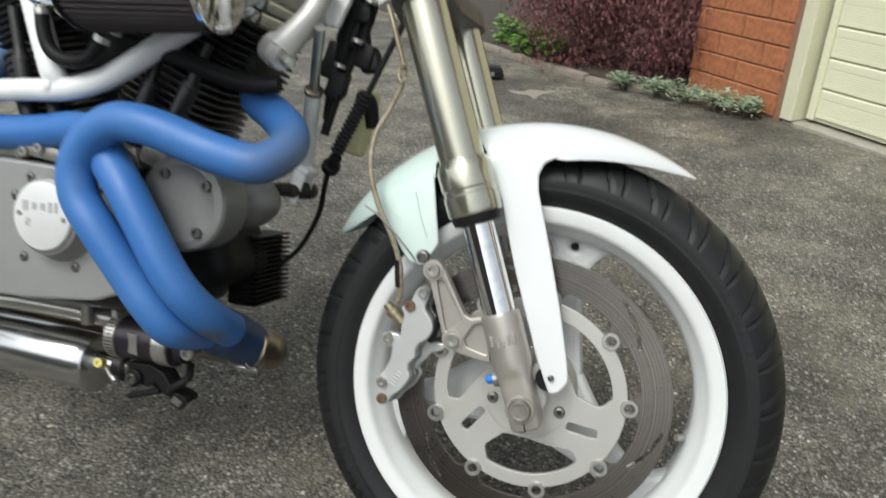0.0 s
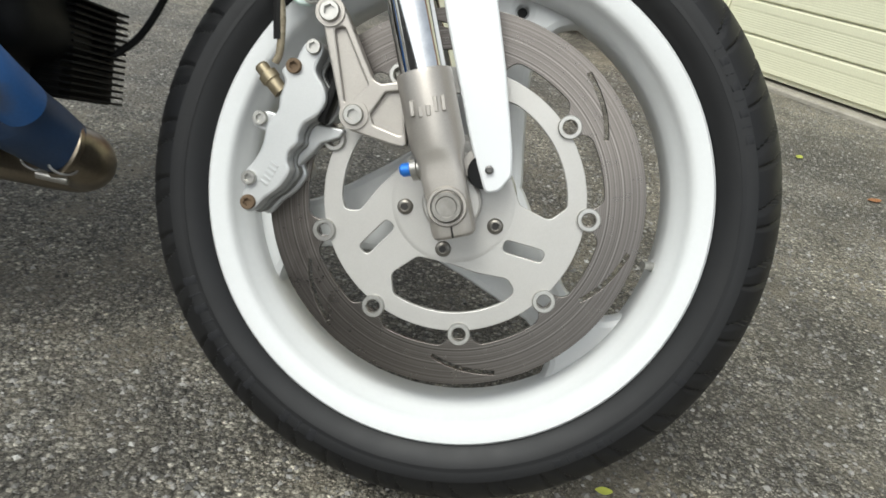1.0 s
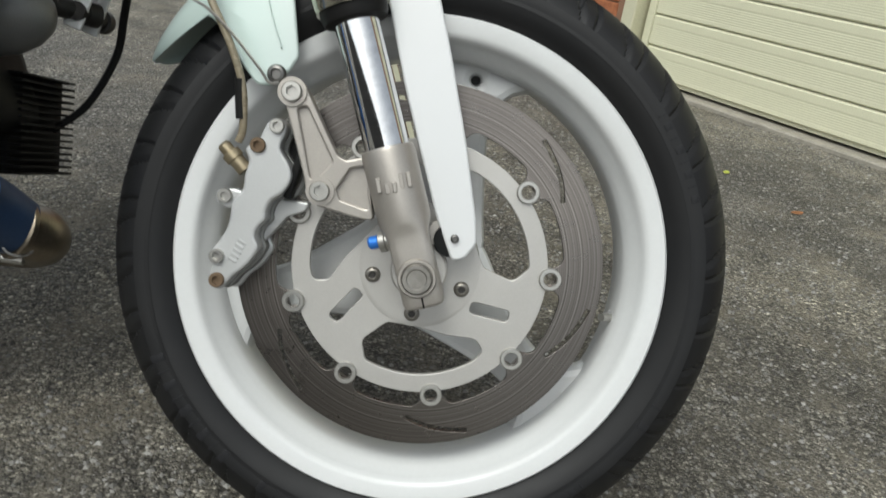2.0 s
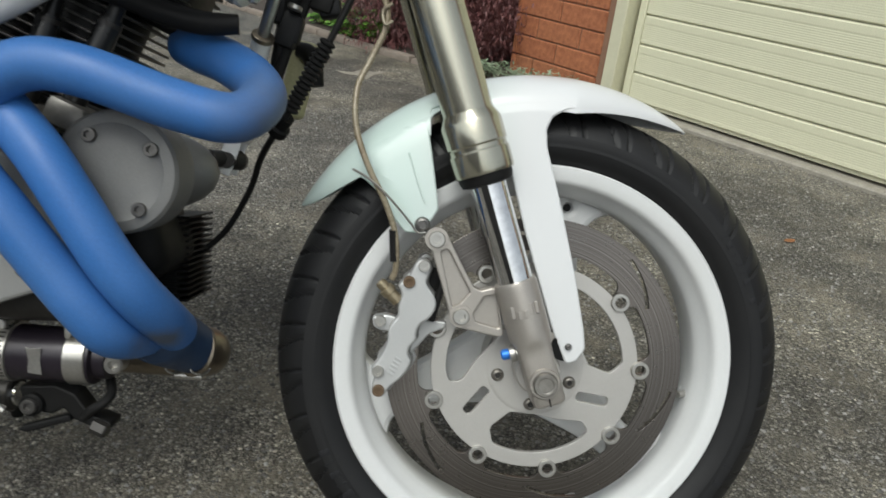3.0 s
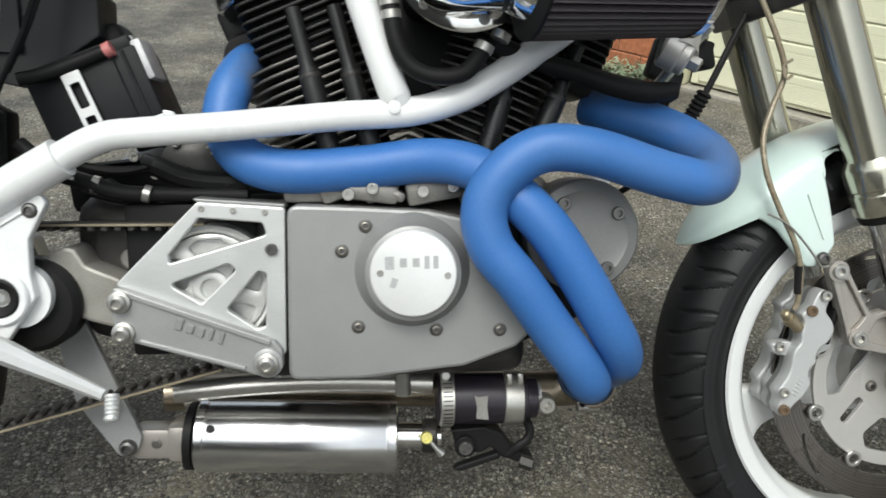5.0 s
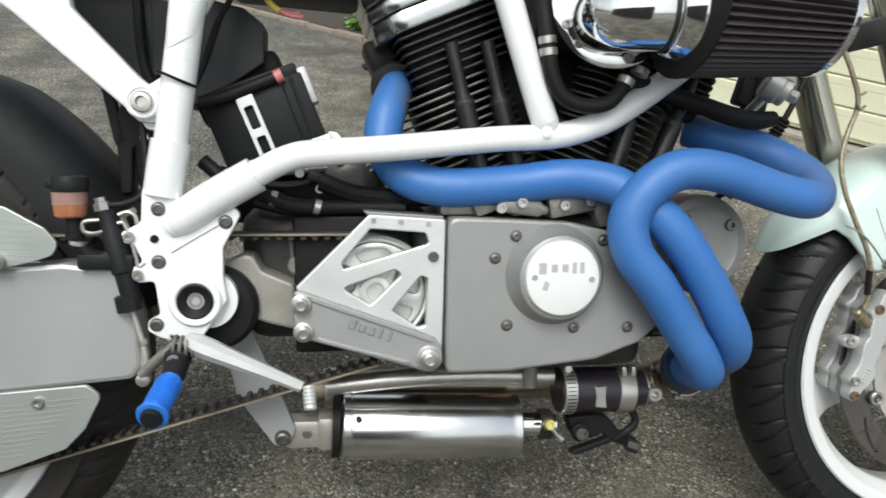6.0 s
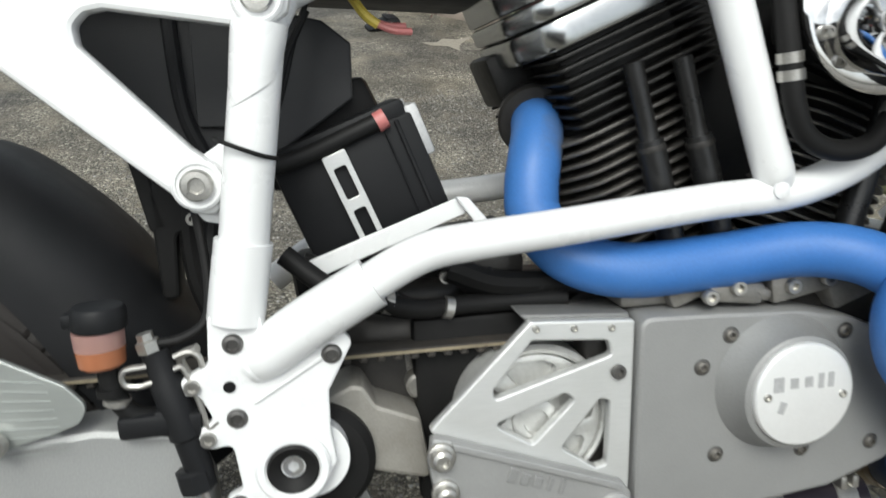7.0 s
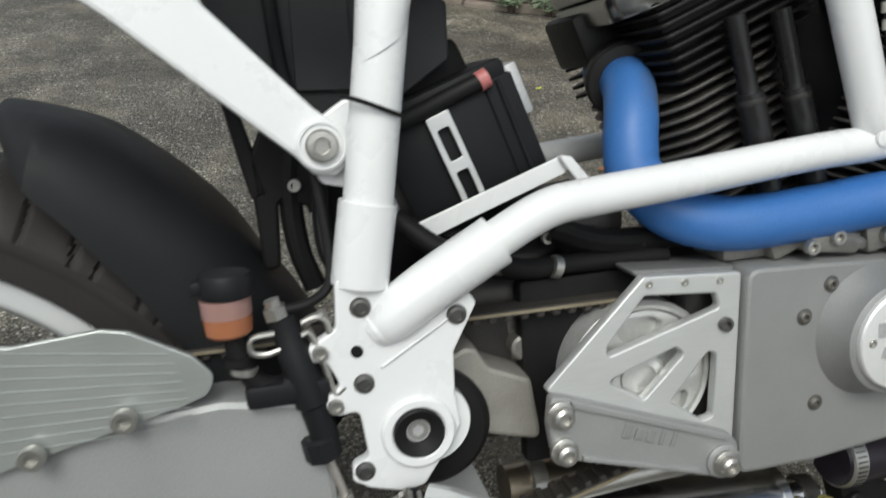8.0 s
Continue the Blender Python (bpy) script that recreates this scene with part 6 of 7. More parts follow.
part("battery_terminal", moved(joined(box((0.064, -0.018, 0.026), (0.012, 0.044, 0.046), (0, 0, 0), 0.003), lathe([(0.004, 0), (0.004, 0.005)], (0.058, -0.03, 0.050), (0, 0, 1), 10)), bat_m), MARKED, battery)
strap_m = pose(-0.973, -0.003, 0.634, 0, -21.5, 0)
so = fillet([(-0.0105, -0.045), (0.0105, -0.045), (0.0105, 0.045), (-0.0105, 0.045)], 0.002)
sh = [fillet([(-0.0055, z_ - 0.014), (0.0055, z_ - 0.014), (0.0055, z_ + 0.014), (-0.0055, z_ + 0.014)], 0.0025) for z_ in (-0.019, 0.019)]
part("battery_strap", moved(plate(so, -0.002, 0.003, sh, 0.0005), strap_m), BRUSHED, battery, "slotted steel strap")
part("battery_cable", tube([(-1.04, -0.01, 0.668), (-1.01, -0.004, 0.676), (-0.975, 0.0, 0.690), (-0.948, 0.0, 0.701)], 0.0075, 12, 6), RUBBER, battery)
part("cable_boot", tube([(-0.952, 0.0, 0.699), (-0.944, 0.0, 0.703)], 0.0085, 12, 2), RED, battery)
part("battery_tray", joined(plate(fillet([(-1.022, 0.587), (-0.884, 0.635), (-0.878, 0.624), (-0.884, 0.619), (-1.004, 0.576)], 0.002), -0.012, 0.004, bevel=0.001), plate(fillet([(-0.892, 0.636), (-0.880, 0.634), (-0.862, 0.612), (-0.874, 0.610)], 0.003), -0.020, 0.010, bevel=0.002)), WHITE, chassis, "white battery tray edge")
part("hose_print", box((-0.985, -0.0525, 0.5665), (0.024, 0.001, 0.0035), (0, 14, 0), 0), TAG, bike, "small white print on the hose")
box1 = [(-1.190, 0.83), (-0.990, 0.785), (-0.967, 0.766), (-0.968, 0.720), (-1.029, 0.6795), (-1.060, 0.664), (-1.112, 0.676), (-1.178, 0.745), (-1.195, 0.79)]
part("electrics_box", plate(fillet(box1, 0.004), 0.030, 0.06, bevel=0.002), BOXGREY, bike, "matt black electrics box")
part("box_rib", tube([(-1.112, 0.028, 0.80), (-1.110, 0.022, 0.75), (-1.106, 0.022, 0.71), (-1.095, 0.025, 0.68)], 0.006, 10, 5), PLASTIC, bike)
part("box_panel", plate(fillet([(-1.095, 0.80), (-1.050, 0.795), (-1.050, 0.700), (-1.098, 0.702)], 0.004), 0.024, 0.006, bevel=0.001), BOXGREY, bike)
part("cable", tube([(-1.002, 0.01, 0.79), (-1.020, 0.0, 0.755), (-1.032, -0.01, 0.715), (-1.045, -0.02, 0.680), (-1.062, -0.02, 0.645)], 0.0032, 8, 6), RUBBER, bike)
part("cable", tube([(-1.000, 0.012, 0.80), (-1.014, 0.004, 0.765), (-1.028, -0.006, 0.72), (-1.048, -0.014, 0.675)], 0.0025, 8, 6), RUBBER, bike)
part("seat_pan", joined(box((-1.02, 0.055, 0.845), (0.40, 0.16, 0.06), (0, 3, 0), 0.02, 3), box((-0.93, 0.05, 0.815), (0.16, 0.13, 0.03), (0, 4, 0), 0.01, 2)), PLASTIC, bike, "black seat base")
part("wire", tube([(-0.965, 0.01, 0.800), (-0.955, 0.005, 0.785), (-0.945, 0.004, 0.777)], 0.004, 8, 5), YELLOW, bike, "loose yellow wire")
part("wire", tube([(-0.945, 0.004, 0.777), (-0.932, 0.002, 0.772), (-0.918, 0.004, 0.771)], 0.003, 8, 5), RED, bike, "loose red wire")
part("wire", tube([(-0.945, 0.008, 0.779), (-0.934, 0.008, 0.776), (-0.922, 0.010, 0.776)], 0.003, 8, 5), RED, bike)
part("damper_hose", joined(tube([(-1.105, 0.02, 0.67), (-1.112, 0.02, 0.62), (-1.110, 0.02, 0.575), (-1.10, 0.02, 0.54)], 0.010, 10, 5), tube([(-1.085, 0.0, 0.64), (-1.090, -0.02, 0.60), (-1.085, -0.03, 0.57), (-1.06, -0.04, 0.56)], 0.008, 10, 5)), BLACK, bike)
part("tail_strap", plate(fillet([(-1.160, 0.715), (-1.150, 0.715), (-1.134, 0.645), (-1.128, 0.622), (-1.143, 0.618), (-1.148, 0.645)], 0.004), 0.012, 0.012, bevel=0.002), BLACK, bike)
part("shock_bracket", plate(fillet([(-1.142, 0.650), (-1.128, 0.680), (-1.104, 0.655), (-1.066, 0.635), (-1.070, 0.570), (-1.090, 0.566), (-1.100, 0.610), (-1.122, 0.618), (-1.126, 0.560), (-1.140, 0.560)], 0.006), 0.012, 0.030, bevel=0.003), BLACK, bike, "black bracket behind the seat tube")
bolts(bike, [(-1.108, 0.012, 0.628), (-1.094, 0.012, 0.600), (-1.083, 0.012, 0.640)], 0.0055, 0.004, SOCKET_BRIGHT)
part("fuel_tank", joined(box((-0.62, MID, 0.96), (0.55, 0.24, 0.14), (0, 0, 0), 0.05, 4)), WHITE, bike, "white fuel tank over the engine")
stand = part("side_stand", tube([(-0.66, 0.13, 0.34), (-0.70, 0.22, 0.22), (-0.735, 0.285, 0.115)], [0.012, 0.011, 0.010], 14, 4), BLACK, bike, "black side stand")


# ---- the place: drive, garage, plants ----
def asphalt_material():
    """Small sharp chippings of many greys in dark binder, with mud-filled patches, damp stains and pale wear."""
    m, n, l, b = material("worn_asphalt")

    def chips(scale, stops, edge):
        v = n.new("ShaderNodeTexVoronoi")
        v.inputs["Scale"].default_value = 1.0
        wob = n.new("ShaderNodeVectorMath")
        wob.operation = "MULTIPLY_ADD"
        t = n.new("ShaderNodeTexNoise")
        t.inputs["Scale"].default_value, t.inputs["Detail"].default_value = 1.3, 2.0
        co = mapped(n, l, scale)
        l.new(co, t.inputs["Vector"])
        l.new(t.outputs["Color"], wob.inputs[0])
        wob.inputs[1].default_value = (0.9, 0.9, 0.9)
        l.new(co, wob.inputs[2])
        l.new(wob.outputs[0], v.inputs["Vector"])
        sp = n.new("ShaderNodeSeparateColor")
        l.new(v.outputs["Color"], sp.inputs[0])
        gap = ramp(n, l, v.outputs["Distance"], [(edge - 0.06, (1, 1, 1)), (edge + 0.12, (0.20, 0.19, 0.175))])
        return mixed(n, l, 1.0, ramp(n, l, sp.outputs[0], stops), gap, "MULTIPLY"), v.outputs["Distance"]

    big, h1 = chips(150.0, [(0.0, (0.040, 0.038, 0.034)), (0.35, (0.115, 0.111, 0.102)), (0.70, (0.235, 0.228, 0.212)), (0.90, (0.39, 0.38, 0.355)), (1.0, (0.60, 0.59, 0.56))], 0.46)
    fine, h2 = chips(420.0, [(0.0, (0.045, 0.042, 0.037)), (0.5, (0.135, 0.129, 0.117)), (1.0, (0.40, 0.388, 0.36))], 0.48)
    c = mixed(n, l, ramp(n, l, noisy(n, l, 55.0, 3), [(0.42, (0.15, 0.15, 0.15)), (0.58, (0.85, 0.85, 0.85))]), big, fine)
    mud = ramp(n, l, noisy(n, l, 6.5, 8, 0.68), [(0.48, (0, 0, 0)), (0.64, (0.78, 0.78, 0.78))])
    silt = ramp(n, l, noisy(n, l, 90.0, 5), [(0.3, (0.105, 0.096, 0.080)), (0.7, (0.165, 0.152, 0.130))])
    c = mixed(n, l, mud, c, silt)
    patch = ramp(n, l, noisy(n, l, 2.6, 5), [(0.38, (0.84, 0.82, 0.77)), (0.64, (1.66, 1.64, 1.57))])
    c = mixed(n, l, 1.0, c, patch, "MULTIPLY")
    stain = ramp(n, l, noisy(n, l, 9.0, 4), [(0.40, (0.72, 0.70, 0.66)), (0.62, (1.16, 1.14, 1.10))])
    c = mixed(n, l, 0.8, c, stain, "MULTIPLY")
    worn = ramp(n, l, noisy(n, l, 1.3, 4), [(0.44, (1.08, 1.08, 1.08)), (0.56, (1.40, 1.38, 1.31))])
    c = mixed(n, l, 1.0, c, worn, "MULTIPLY")
    damp = ramp(n, l, noisy(n, l, 4.7, 6), [(0.60, (1.0, 1.0, 1.0)), (0.70, (0.66, 0.64, 0.58))])
    c = mixed(n, l, 1.0, c, damp, "MULTIPLY")
    l.new(c, b.inputs["Base Color"])
    b.inputs["Roughness"].default_value = 0.58
    h = n.new("ShaderNodeMath")
    h.operation = "MULTIPLY_ADD"
    l.new(h1, h.inputs[0])
    h.inputs[1].default_value = -1.0
    l.new(noisy(n, l, 260.0, 4), h.inputs[2])
    bumped(n, l, b, h.outputs[0], 1.0, 0.007)
    return m


ASPHALT = asphalt_material()
g = 40.0
ground = thing("ground", ([(-g, -g, 0), (g, -g, 0), (g, g, 0), (-g, g, 0)], [(0, 1, 2, 3)]), ASPHALT, "worn grey-brown asphalt drive with loose grit", "ground", kind="structure")

rng = np.random.default_rng(5)


def grit_shape(count, x0, x1, y0, y1, small, large):
    verts, faces = [], []
    base = [(1, 0, 0), (0, 1, 0), (-1, 0, 0), (0, -1, 0), (0, 0, 1)]
    tri = [(0, 1, 4), (1, 2, 4), (2, 3, 4), (3, 0, 4)]
    for _ in range(count):
        x, y = rng.uniform(x0, x1), rng.uniform(y0, y1)
        s = small + (large - small) * rng.random() ** 4
        a = rng.uniform(0, 6.28)
        k = len(verts)
        for px, py, pz in base:
            j = rng.uniform(0.7, 1.3)
            verts.append((x + s * j * (px * math.cos(a) - py * math.sin(a)), y + s * j * (px * math.sin(a) + py * math.cos(a)), 0.0 + s * j * pz * 0.55 - 0.0003 * (pz == 0)))
        faces += [tuple(i + k for i in f) for f in tri]
    return verts, faces


grit_me = bpy.data.meshes.new("grit")
gv, gf = grit_shape(110000, -1.6, 1.5, -0.55, 2.0, 0.0015, 0.0056)
grit_me.from_pydata(gv, [], gf)
GRIT, n, l, b = material("pale_grit")
gi = n.new("ShaderNodeNewGeometry")
l.new(ramp(n, l, gi.outputs["Random Per Island"], [(0.0, (0.05, 0.047, 0.042)), (0.5, (0.16, 0.154, 0.142)), (0.95, (0.30, 0.29, 0.27)), (1.0, (0.44, 0.43, 0.40))]), b.inputs["Base Color"])
b.inputs["Roughness"].default_value = 0.8
bumped(n, l, b, noisy(n, l, 900.0), 0.3)
grit_me.materials.append(GRIT)
tagged(new("grit", grit_me), "loose grey grit scattered over the asphalt drive", "grit", kind="stuff")

# garage front: a straight line on the ground, its own axes: u along the wall, w up, v into the garage
WALL = Matrix.Translation((0.685, 2.45, 0)) @ pose(0, 0, 0, 0, 0, math.degrees(math.atan2(-0.777, 0.630)))
BRICK, n, l, b = material("orange_brick")
oi = n.new("ShaderNodeObjectInfo")
base = ramp(n, l, oi.outputs["Random"], [(0.0, (0.36, 0.125, 0.055)), (0.4, (0.44, 0.165, 0.072)), (0.75, (0.40, 0.15, 0.066)), (1.0, (0.34, 0.16, 0.08))])
base = mixed(n, l, 0.6, base, ramp(n, l, noisy(n, l, 45.0), [(0.3, (0.20, 0.062, 0.030)), (0.7, (0.54, 0.20, 0.09))]))
l.new(base, b.inputs["Base Color"])
b.inputs["Roughness"].default_value = 0.85
bumped(n, l, b, noisy(n, l, 160.0), 1.0, 0.004)
MORTAR = surface("dark_mortar", (0.27, 0.15, 0.095), (0.20, 0.12, 0.08), 0.9, 0, 400, 0.5, 30)
CREAM = surface("cream_door_paint", (0.70, 0.69, 0.505), (0.665, 0.65, 0.475), 0.42, 0, 250, 0.05, 5, coat=0.1)
CREAMF = surface("cream_frame_paint", (0.64, 0.62, 0.45), (0.55, 0.53, 0.39), 0.5, 0, 250, 0.1, 9)
CONCRETE = surface("weathered_concrete", (0.34, 0.315, 0.265), (0.12, 0.11, 0.085), 0.85, 0, 160, 0.9, 26, fleck=0.6)
KERB = surface("brown_edging_stone", (0.24, 0.20, 0.165), (0.15, 0.125, 0.10), 0.85, 0, 300, 0.6, 14)
SOIL = surface("dark_soil", (0.045, 0.034, 0.026), (0.07, 0.055, 0.04), 0.95, 0, 200, 0.8, 20)


def wall_box(u0, u1, v0, v1, w0, w1, bevel=0.0):
    return box(((u0 + u1) / 2, (v0 + v1) / 2, (w0 + w1) / 2), (u1 - u0, v1 - v0, w1 - w0), (0, 0, 0), bevel, 1)


pier = thing("wall_garage", joined(wall_box(-0.56, -0.006, 0.012, 0.30, -0.05, 2.3), wall_box(-0.56, 2.9, 0.30, 0.45, -0.05, 2.3), wall_box(2.6, 3.1, 0.012, 0.45, -0.05, 2.3)), MORTAR, "orange brick garage wall with recessed dark mortar", "wall", kind="structure", m=WALL)
thing("wall_lintel", wall_box(-0.56, 3.1, 0.0, 0.31, 2.302, 2.9), MORTAR, "brick garage wall over the door", "wall", kind="structure", m=WALL)
roof = thing("roof_garage", wall_box(-0.7, 3.2, -0.15, 6.0, 2.902, 3.0), CONCRETE, "flat garage roof", "roof", kind="structure", m=WALL)

door = thing("garage_door", wall_box(0.075, 2.53, 0.075, 0.10, 0.030, 2.16), CREAM, "cream painted up-and-over garage door with ribbed panels", "garage door", m=WALL)


def rib_panel():
    """One pressed horizontal panel: a bevelled board with faint flutes along its lower part."""
    prof = [(0.0, 0.006), (0.005, 0.0), (0.016, 0.0)]
    for k in range(8):
        z0 = 0.018 + k * 0.0082
        prof += [(z0, 0.0), (z0 + 0.0025, 0.0009), (z0 + 0.0045, 0.0009), (z0 + 0.0070, 0.0)]
    prof += [(0.088, 0.0), (0.112, 0.0), (0.118, 0.007), (0.118, 0.016)]
    verts, faces = [], []
    for u in (0.0, 2.37):
        verts += [(u, v, w) for w, v in prof]
    k = len(prof)
    for i in range(k - 1):
        faces.append((i, i + 1, k + i + 1, k + i))
    faces.append(tuple(range(k))[::-1])
    faces.append(tuple(range(k, 2 * k)))
    return verts, faces


PANEL = mesh_of("door_panel", rib_panel(), CREAM, 20)
for k in range(17):
    copied("door_panel", PANEL, door, pose(0.118, 0.062, 0.045 + 0.1225 * k))
part("door_stile", wall_box(0.082, 0.116, 0.055, 0.074, 0.034, 2.15, 0.003), CREAM, door)
thing("door_frame", joined(wall_box(0.0, 0.062, -0.004, 0.09, 0.02, 2.20, 0.004), wall_box(2.53, 2.60, -0.012, 0.09, 0.02, 2.20, 0.004), wall_box(0.071, 2.529, -0.012, 0.09, 2.165, 2.20, 0.003)), CREAMF, "weathered cream wooden door frame", "door frame", kind="structure", m=WALL)
step = thing("threshold", wall_box(0.0, 2.62, 0.012, 0.28, -0.03, 0.018, 0.006), CONCRETE, "worn concrete threshold under the garage door", "threshold", kind="structure", m=WALL)

# unseen walls, added only to give the chrome something dark to reflect
UNSEEN_WALL = surface("dark_unseen_wall", (0.095, 0.088, 0.082), (0.065, 0.060, 0.056), 0.85, 0, 60, 0.5, 8)
thing("wall_unseen_rear", box((-4.6, -4.4, 1.0), (8.0, 0.3, 2.0), (0, 0, 8), 0), UNSEEN_WALL, "unseen dark wall added across the drive to darken reflections", "wall", kind="structure")
thing("wall_unseen_side", box((6.2, -1.5, 0.9), (0.3, 9.0, 1.8), (0, 0, -10), 0), UNSEEN_WALL, "unseen dark wall added beside the drive to darken reflections", "wall", kind="structure")

# bushes, edging and plants beside the garage
EDGE = mesh_of("edging_stone", box((0, 0, 0), (0.240, 0.055, 0.05), (0, 0, 0), 0.012, 2), KERB)
kerb = new("kerb")
tagged(kerb, "row of low brown edging stones round a bed", "kerb", kind="structure")
line = [(0.27, 2.74), (0.10, 2.80), (-0.10, 2.90), (-0.40, 3.15), (-0.70, 3.44), (-1.1, 3.85), (-1.7, 4.45), (-2.4, 5.1)]
pts = curve_points([(x, y, 0) for x, y in line], 6)
lengths = np.cumsum([0] + [np.linalg.norm(b_ - a) for a, b_ in zip(pts, pts[1:])])
for k in range(int(lengths[-1] / 0.245)):
    s = 0.12 + k * 0.245
    i = min(int(np.searchsorted(lengths, s)) - 1, len(pts) - 2)
    f = (s - lengths[i]) / (lengths[i + 1] - lengths[i])
    q, d_ = pts[i] + (pts[i + 1] - pts[i]) * f, pts[i + 1] - pts[i]
    copied("edging_stone", EDGE, kerb, pose(q[0], q[1], 0.005 + rng.uniform(-0.006, 0.006), rng.uniform(-3, 3), 0, math.degrees(math.atan2(d_[1], d_[0])) + rng.uniform(-2, 2)))
bed_pts = [(float(q[0]) + 0.03, float(q[1]) + 0.03) for q in pts[::3]] + [(-2.2, 6.5), (1.5, 5.5), (0.45, 3.0)]
bed = thing("flower_bed", plate(bed_pts, 0, 0.02, bevel=0.001, m=Matrix.Translation((0, 0, 0.012))), SOIL, "dark soil bed behind the edging stones", "soil", kind="structure")


def leaf_material(name, stops, rough=0.55):
    m, n, l, b = material(name)
    gi = n.new("ShaderNodeNewGeometry")
    c = ramp(n, l, gi.outputs["Random Per Island"], stops)
    l.new(mixed(n, l, 0.3, c, ramp(n, l, noisy(n, l, 30.0), [(0.3, stops[0][1]), (0.7, stops[-1][1])])), b.inputs["Base Color"])
    b.inputs["Roughness"].default_value = rough
    b.inputs["Subsurface Weight"].default_value = 0.0
    return m


MAPLE = leaf_material("dark_red_leaves", [(0.0, (0.055, 0.018, 0.020)), (0.5, (0.125, 0.038, 0.042)), (0.85, (0.20, 0.066, 0.066)), (1.0, (0.27, 0.115, 0.10))])
GREEN = leaf_material("bright_green_leaves", [(0.0, (0.05, 0.13, 0.015)), (0.5, (0.10, 0.26, 0.03)), (1.0, (0.20, 0.40, 0.06))])
SAGE = leaf_material("grey_green_leaves", [(0.0, (0.12, 0.18, 0.10)), (0.5, (0.24, 0.32, 0.20)), (1.0, (0.40, 0.47, 0.34))])
BARK = surface("brown_bark", (0.09, 0.065, 0.05), (0.05, 0.035, 0.03), 0.9, 0, 120, 0.6, 20)


def leaves(count, centre, radii, length, width, droop, fingers=1, shell=0.35, clumps=26):
    """Many small pointed leaves gathered in uneven clumps."""
    verts, faces = [], []
    cs = []
    for _ in range(clumps):
        d_ = rng.normal(size=3)
        d_ /= np.linalg.norm(d_)
        cs.append(np.array(centre) + d_ * np.array(radii) * (shell + (1 - shell) * rng.random()))
    for i in range(count):
        c = cs[i % clumps] + rng.normal(size=3) * np.array(radii) * 0.20
        if c[2] < 0.03:
            c[2] = 0.03 + 0.05 * rng.random()
        yaw = rng.uniform(0, 6.28)
        for f in range(fingers):
            a = yaw + (f - (fingers - 1) / 2) * 0.5
            s = rng.uniform(0.7, 1.3)
            t = np.array([math.cos(a), math.sin(a), -droop * rng.uniform(0.4, 1.4) + rng.normal() * 0.15])
            t = t / np.linalg.norm(t)
            sd = np.cross(t, (0, 0, 1)) + rng.normal(size=3) * 0.25
            sd = sd / np.linalg.norm(sd)
            k = len(verts)
            for q in (c, c + t * length * s * 0.45 + sd * width * s, c + t * length * s, c + t * length * s * 0.45 - sd * width * s):
                verts.append(tuple(q))
            faces.append((k, k + 1, k + 2, k + 3))
    return verts, faces


def plant(name, label, category, trunk, crown, mat, group=""):
    ob = new(name)
    tagged(ob, label, category, group)
    part("stem", trunk, BARK, ob)
    me = bpy.data.meshes.new("crown")
    me.from_pydata(crown[0], [], crown[1])
    me.materials.append(mat)
    cr = new("crown", me)
    cr.parent = ob
    return ob


def stems(x, y, h, count, spread):
    return joined(*[tube([(x, y, 0.0), (x + spread * math.cos(a) * 0.3, y + spread * math.sin(a) * 0.3, h * 0.45), (x + spread * math.cos(a), y + spread * math.sin(a), h)], [0.018, 0.012, 0.004], 7, 4) for a in [6.28 * k / count + 0.4 for k in range(count)]])


for x, y, z, rx, ry, rz, cnt in ((0.22, 3.22, 0.42, 0.34, 0.32, 0.42, 5200), (-0.22, 3.42, 0.42, 0.38, 0.34, 0.42, 5200), (0.62, 3.30, 0.45, 0.30, 0.35, 0.45, 2600), (-0.1, 4.0, 0.7, 0.6, 0.5, 0.6, 2600)):
    plant("maple_bush", "drooping dark red maple bush in the bed", "bush", stems(x, y, z, 7, rx * 0.7), leaves(int(cnt * 3.4), (x, y - 0.07, z - 0.03), (rx, ry, rz), 0.028, 0.0017, 1.5, 3, clumps=60), MAPLE, "maple bushes")
for x, y, r in ((-0.52, 3.42, 0.13), (-0.38, 3.26, 0.08), (-0.70, 3.70, 0.14)):
    plant("leafy_plant", "bright green leafy plant at the edge of the bed", "plant", stems(x, y, 0.08, 5, 0.05), leaves(420, (x, y, 0.09), (r, r, 0.09), 0.036, 0.015, 0.15, 1, clumps=16), GREEN, "green plants")
for x, y, r in ((0.18, 2.72, 0.06), (0.31, 2.66, 0.08), (0.44, 2.58, 0.08), (0.55, 2.50, 0.06), (0.02, 2.80, 0.05)):
    plant("weed_tuft", "straggling grey-green weed at the foot of the wall", "weed", stems(x, y, 0.05, 4, 0.03), leaves(360, (x, y, 0.045), (r * 1.35, r * 1.35, 0.042), 0.032, 0.0040, -0.25, 1, clumps=18), SAGE, "weeds")

# a black case lying on the drive, leaves, a faded mark
case_box = new("camera_case")
case_box.matrix_world = pose(-0.66, 2.83, 0, 0, 0, 12)
tagged(case_box, "small black soft case lying on the drive", "case")
part("body", plate(fillet([(-0.085, 0.002), (0.070, 0.002), (0.078, 0.020), (0.066, 0.050), (0.020, 0.056), (-0.030, 0.036), (-0.080, 0.016)], 0.008, 3), -0.042, 0.084, bevel=0.010), PLASTIC, case_box)
part("flap", box((0.030, 0, 0.054), (0.060, 0.076, 0.010), (0, 4, 0), 0.004, 2), PLASTIC, case_box)
part("buckle", box((0.02, -0.043, 0.030), (0.018, 0.006, 0.020), (0, 0, 0), 0.002), STEEL, case_box)
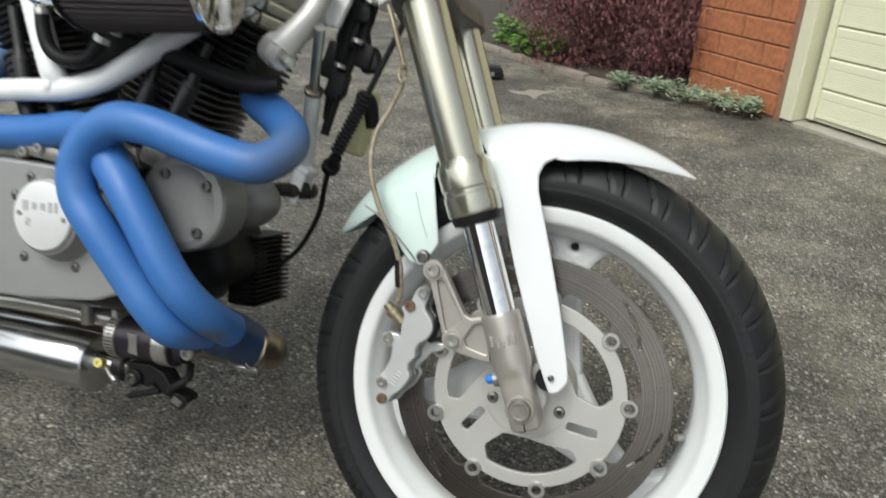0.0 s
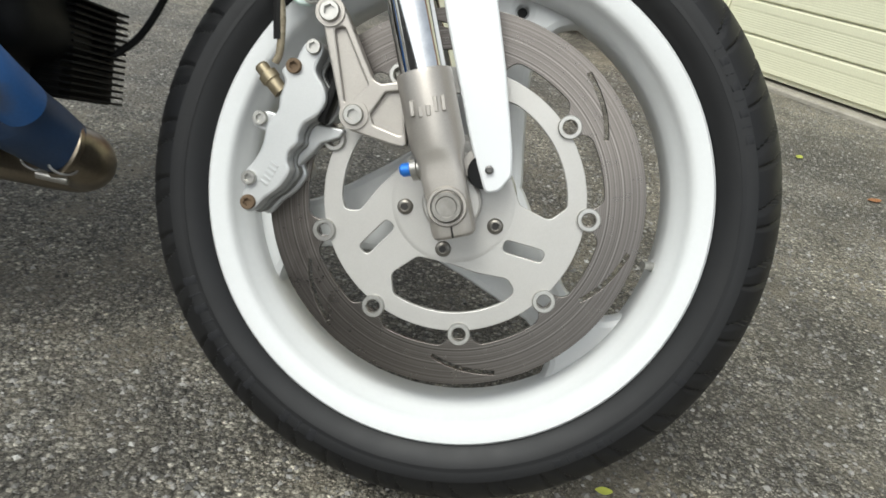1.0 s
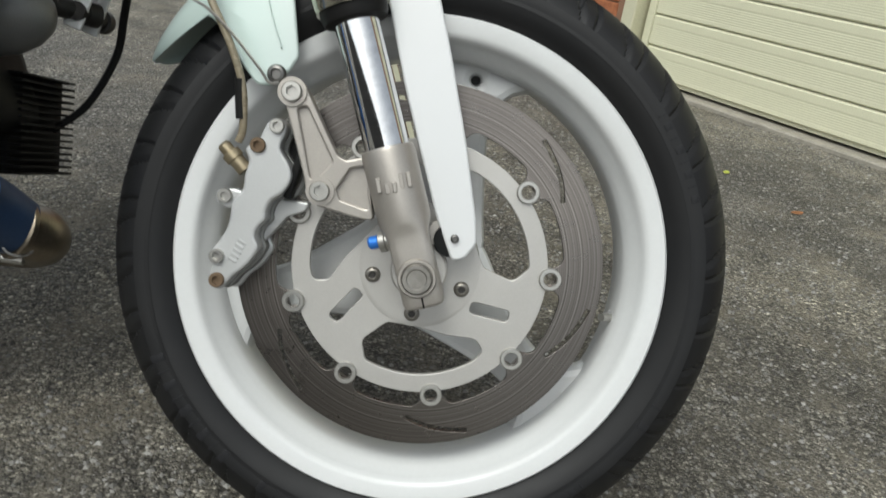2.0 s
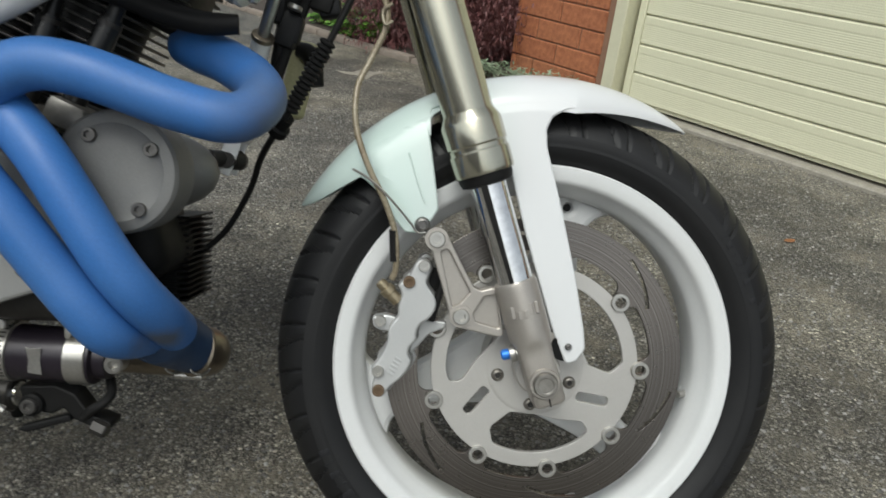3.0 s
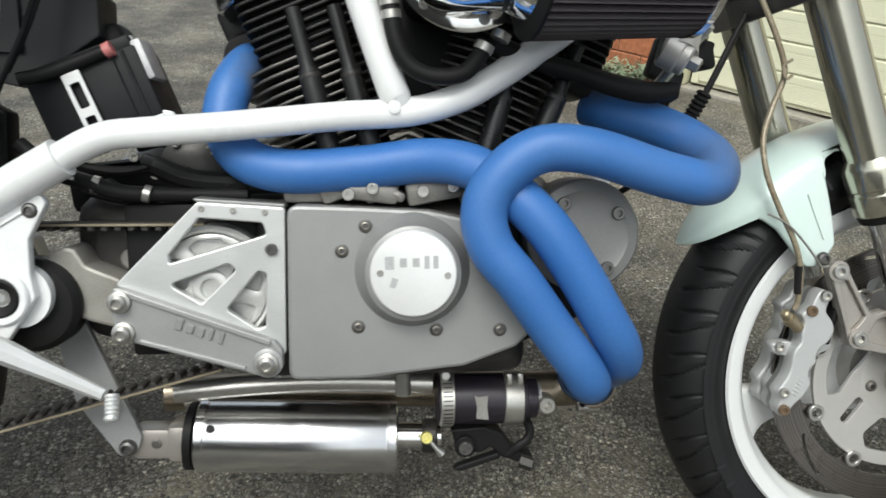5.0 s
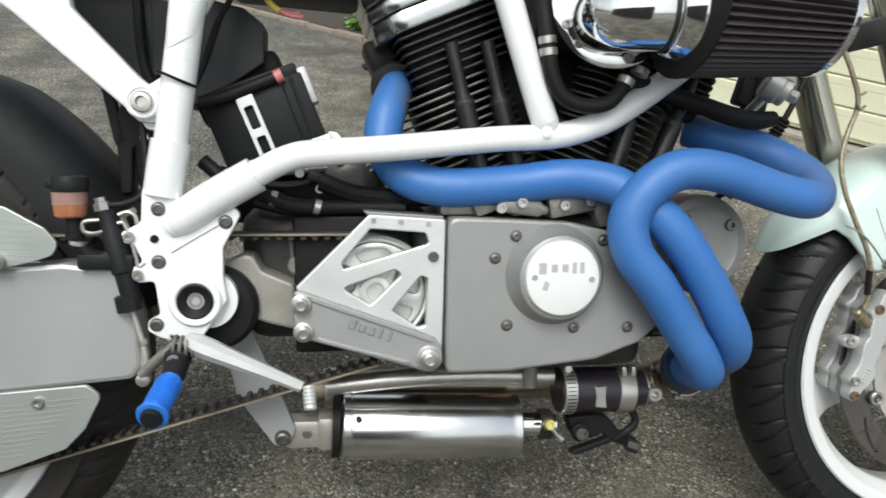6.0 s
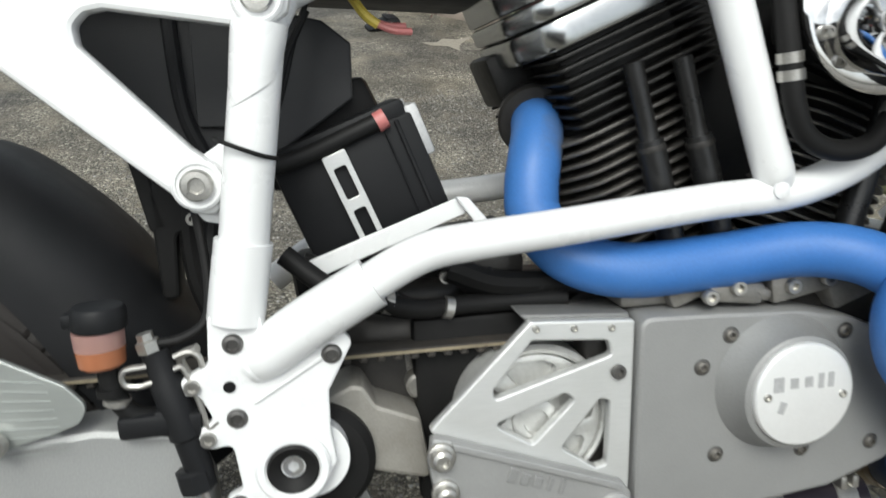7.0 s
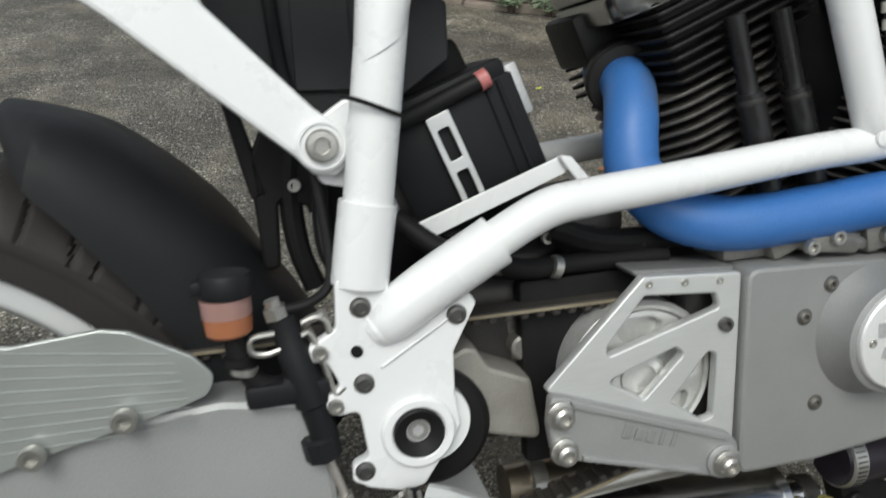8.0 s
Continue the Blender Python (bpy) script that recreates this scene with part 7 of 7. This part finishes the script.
DRY = surface("dry_leaf", (0.30, 0.13, 0.05), (0.22, 0.09, 0.04), 0.7, 0, 200, 0.2, 60)
LIME = surface("yellow_green_leaf", (0.45, 0.48, 0.08), (0.35, 0.42, 0.07), 0.6, 0, 200, 0.2, 60)


def leaf_shape(ln, wd):
    verts, faces = [], []
    for i in range(9):
        f = i / 8
        w_ = wd * math.sin(math.pi * min(1, f * 0.96 + 0.02)) ** 0.8
        for s_, h in ((-1, 0.16), (0, 0.0), (1, 0.16)):
            verts.append((ln * (f - 0.5), s_ * w_, 0.002 + h * wd + 0.12 * ln * (f - 0.5) ** 2))
    for i in range(8):
        for k in range(2):
            a = i * 3 + k
            faces.append((a, a + 1, a + 4, a + 3))
    return shelled((verts, faces), 0.0006)


LEAFS = {id(DRY): mesh_of("dry", leaf_shape(0.045, 0.012), DRY), id(LIME): mesh_of("fresh", leaf_shape(0.036, 0.010), LIME)}
for x, y, a, mat, lab in ((0.935, 1.06, 20, DRY, "curled brown fallen leaf on the asphalt"), (0.835, 1.32, 60, LIME, "yellow-green fallen leaf on the asphalt"), (-0.25, 1.15, 15, DRY, "curled brown fallen leaf on the asphalt"), (-0.21, 1.78, 40, LIME, "yellow-green fallen leaf on the asphalt"), (0.208, -0.055, 5, LIME, "yellow-green fallen leaf on the asphalt")):
    ob = new("fallen_leaf", LEAFS[id(mat)])
    ob.matrix_world = pose(x, y, 0.001, 0, 0, a) @ Matrix.Scale(0.55 if y < 0 else 0.9, 4)
    tagged(ob, lab, "leaf", "fallen leaves")

SAND = surface("pale_sandy_stain", (0.27, 0.245, 0.20), (0.13, 0.12, 0.10), 0.9, 0, 220, 0.6, 45, fleck=0.6)
thing("sandy_patch", plate(fillet([(-0.527, 2.615), (-0.478, 2.566), (-0.402, 2.552), (-0.369, 2.478), (-0.353, 2.571), (-0.254, 2.725), (-0.348, 2.653), (-0.412, 2.673), (-0.447, 2.613)], 0.01, 2), 0, 0.003, bevel=0.0008, m=Matrix.Translation((0, 0, -0.0005))), SAND, "pale trodden patch of sand on the drive", "patch", kind="structure")

# ---- bricks last ----
COURSE, LONG = 0.097, 0.262
FULL = mesh_of("brick", box((0, 0, 0), (LONG - 0.006, 0.03, COURSE - 0.006), (0, 0, 0), 0.004, 1), BRICK)
HALF = mesh_of("half_brick", box((0, 0, 0), (LONG / 2 - 0.006, 0.03, COURSE - 0.006), (0, 0, 0), 0.004, 1), BRICK)
SIDE = mesh_of("side_brick", box((0, 0, 0), (0.03, LONG / 2 - 0.006, COURSE - 0.006), (0, 0, 0), 0.004, 1), BRICK)
for row in range(23):
    z = 0.01 + COURSE * (row + 0.5)
    left, right = -0.56, -0.006
    u = left
    pattern = [LONG, LONG] if row % 2 else [LONG / 2, LONG, LONG / 2]
    for w_ in pattern:
        full = w_ > LONG * 0.8
        copied("brick", FULL if full else HALF, pier, pose(u + w_ / 2, 0.019 + rng.uniform(-0.0015, 0.0015), z))
        u += w_
    for k in range(3):
        copied("brick", SIDE, pier, pose(-0.557, 0.06 + 0.131 * k, z))
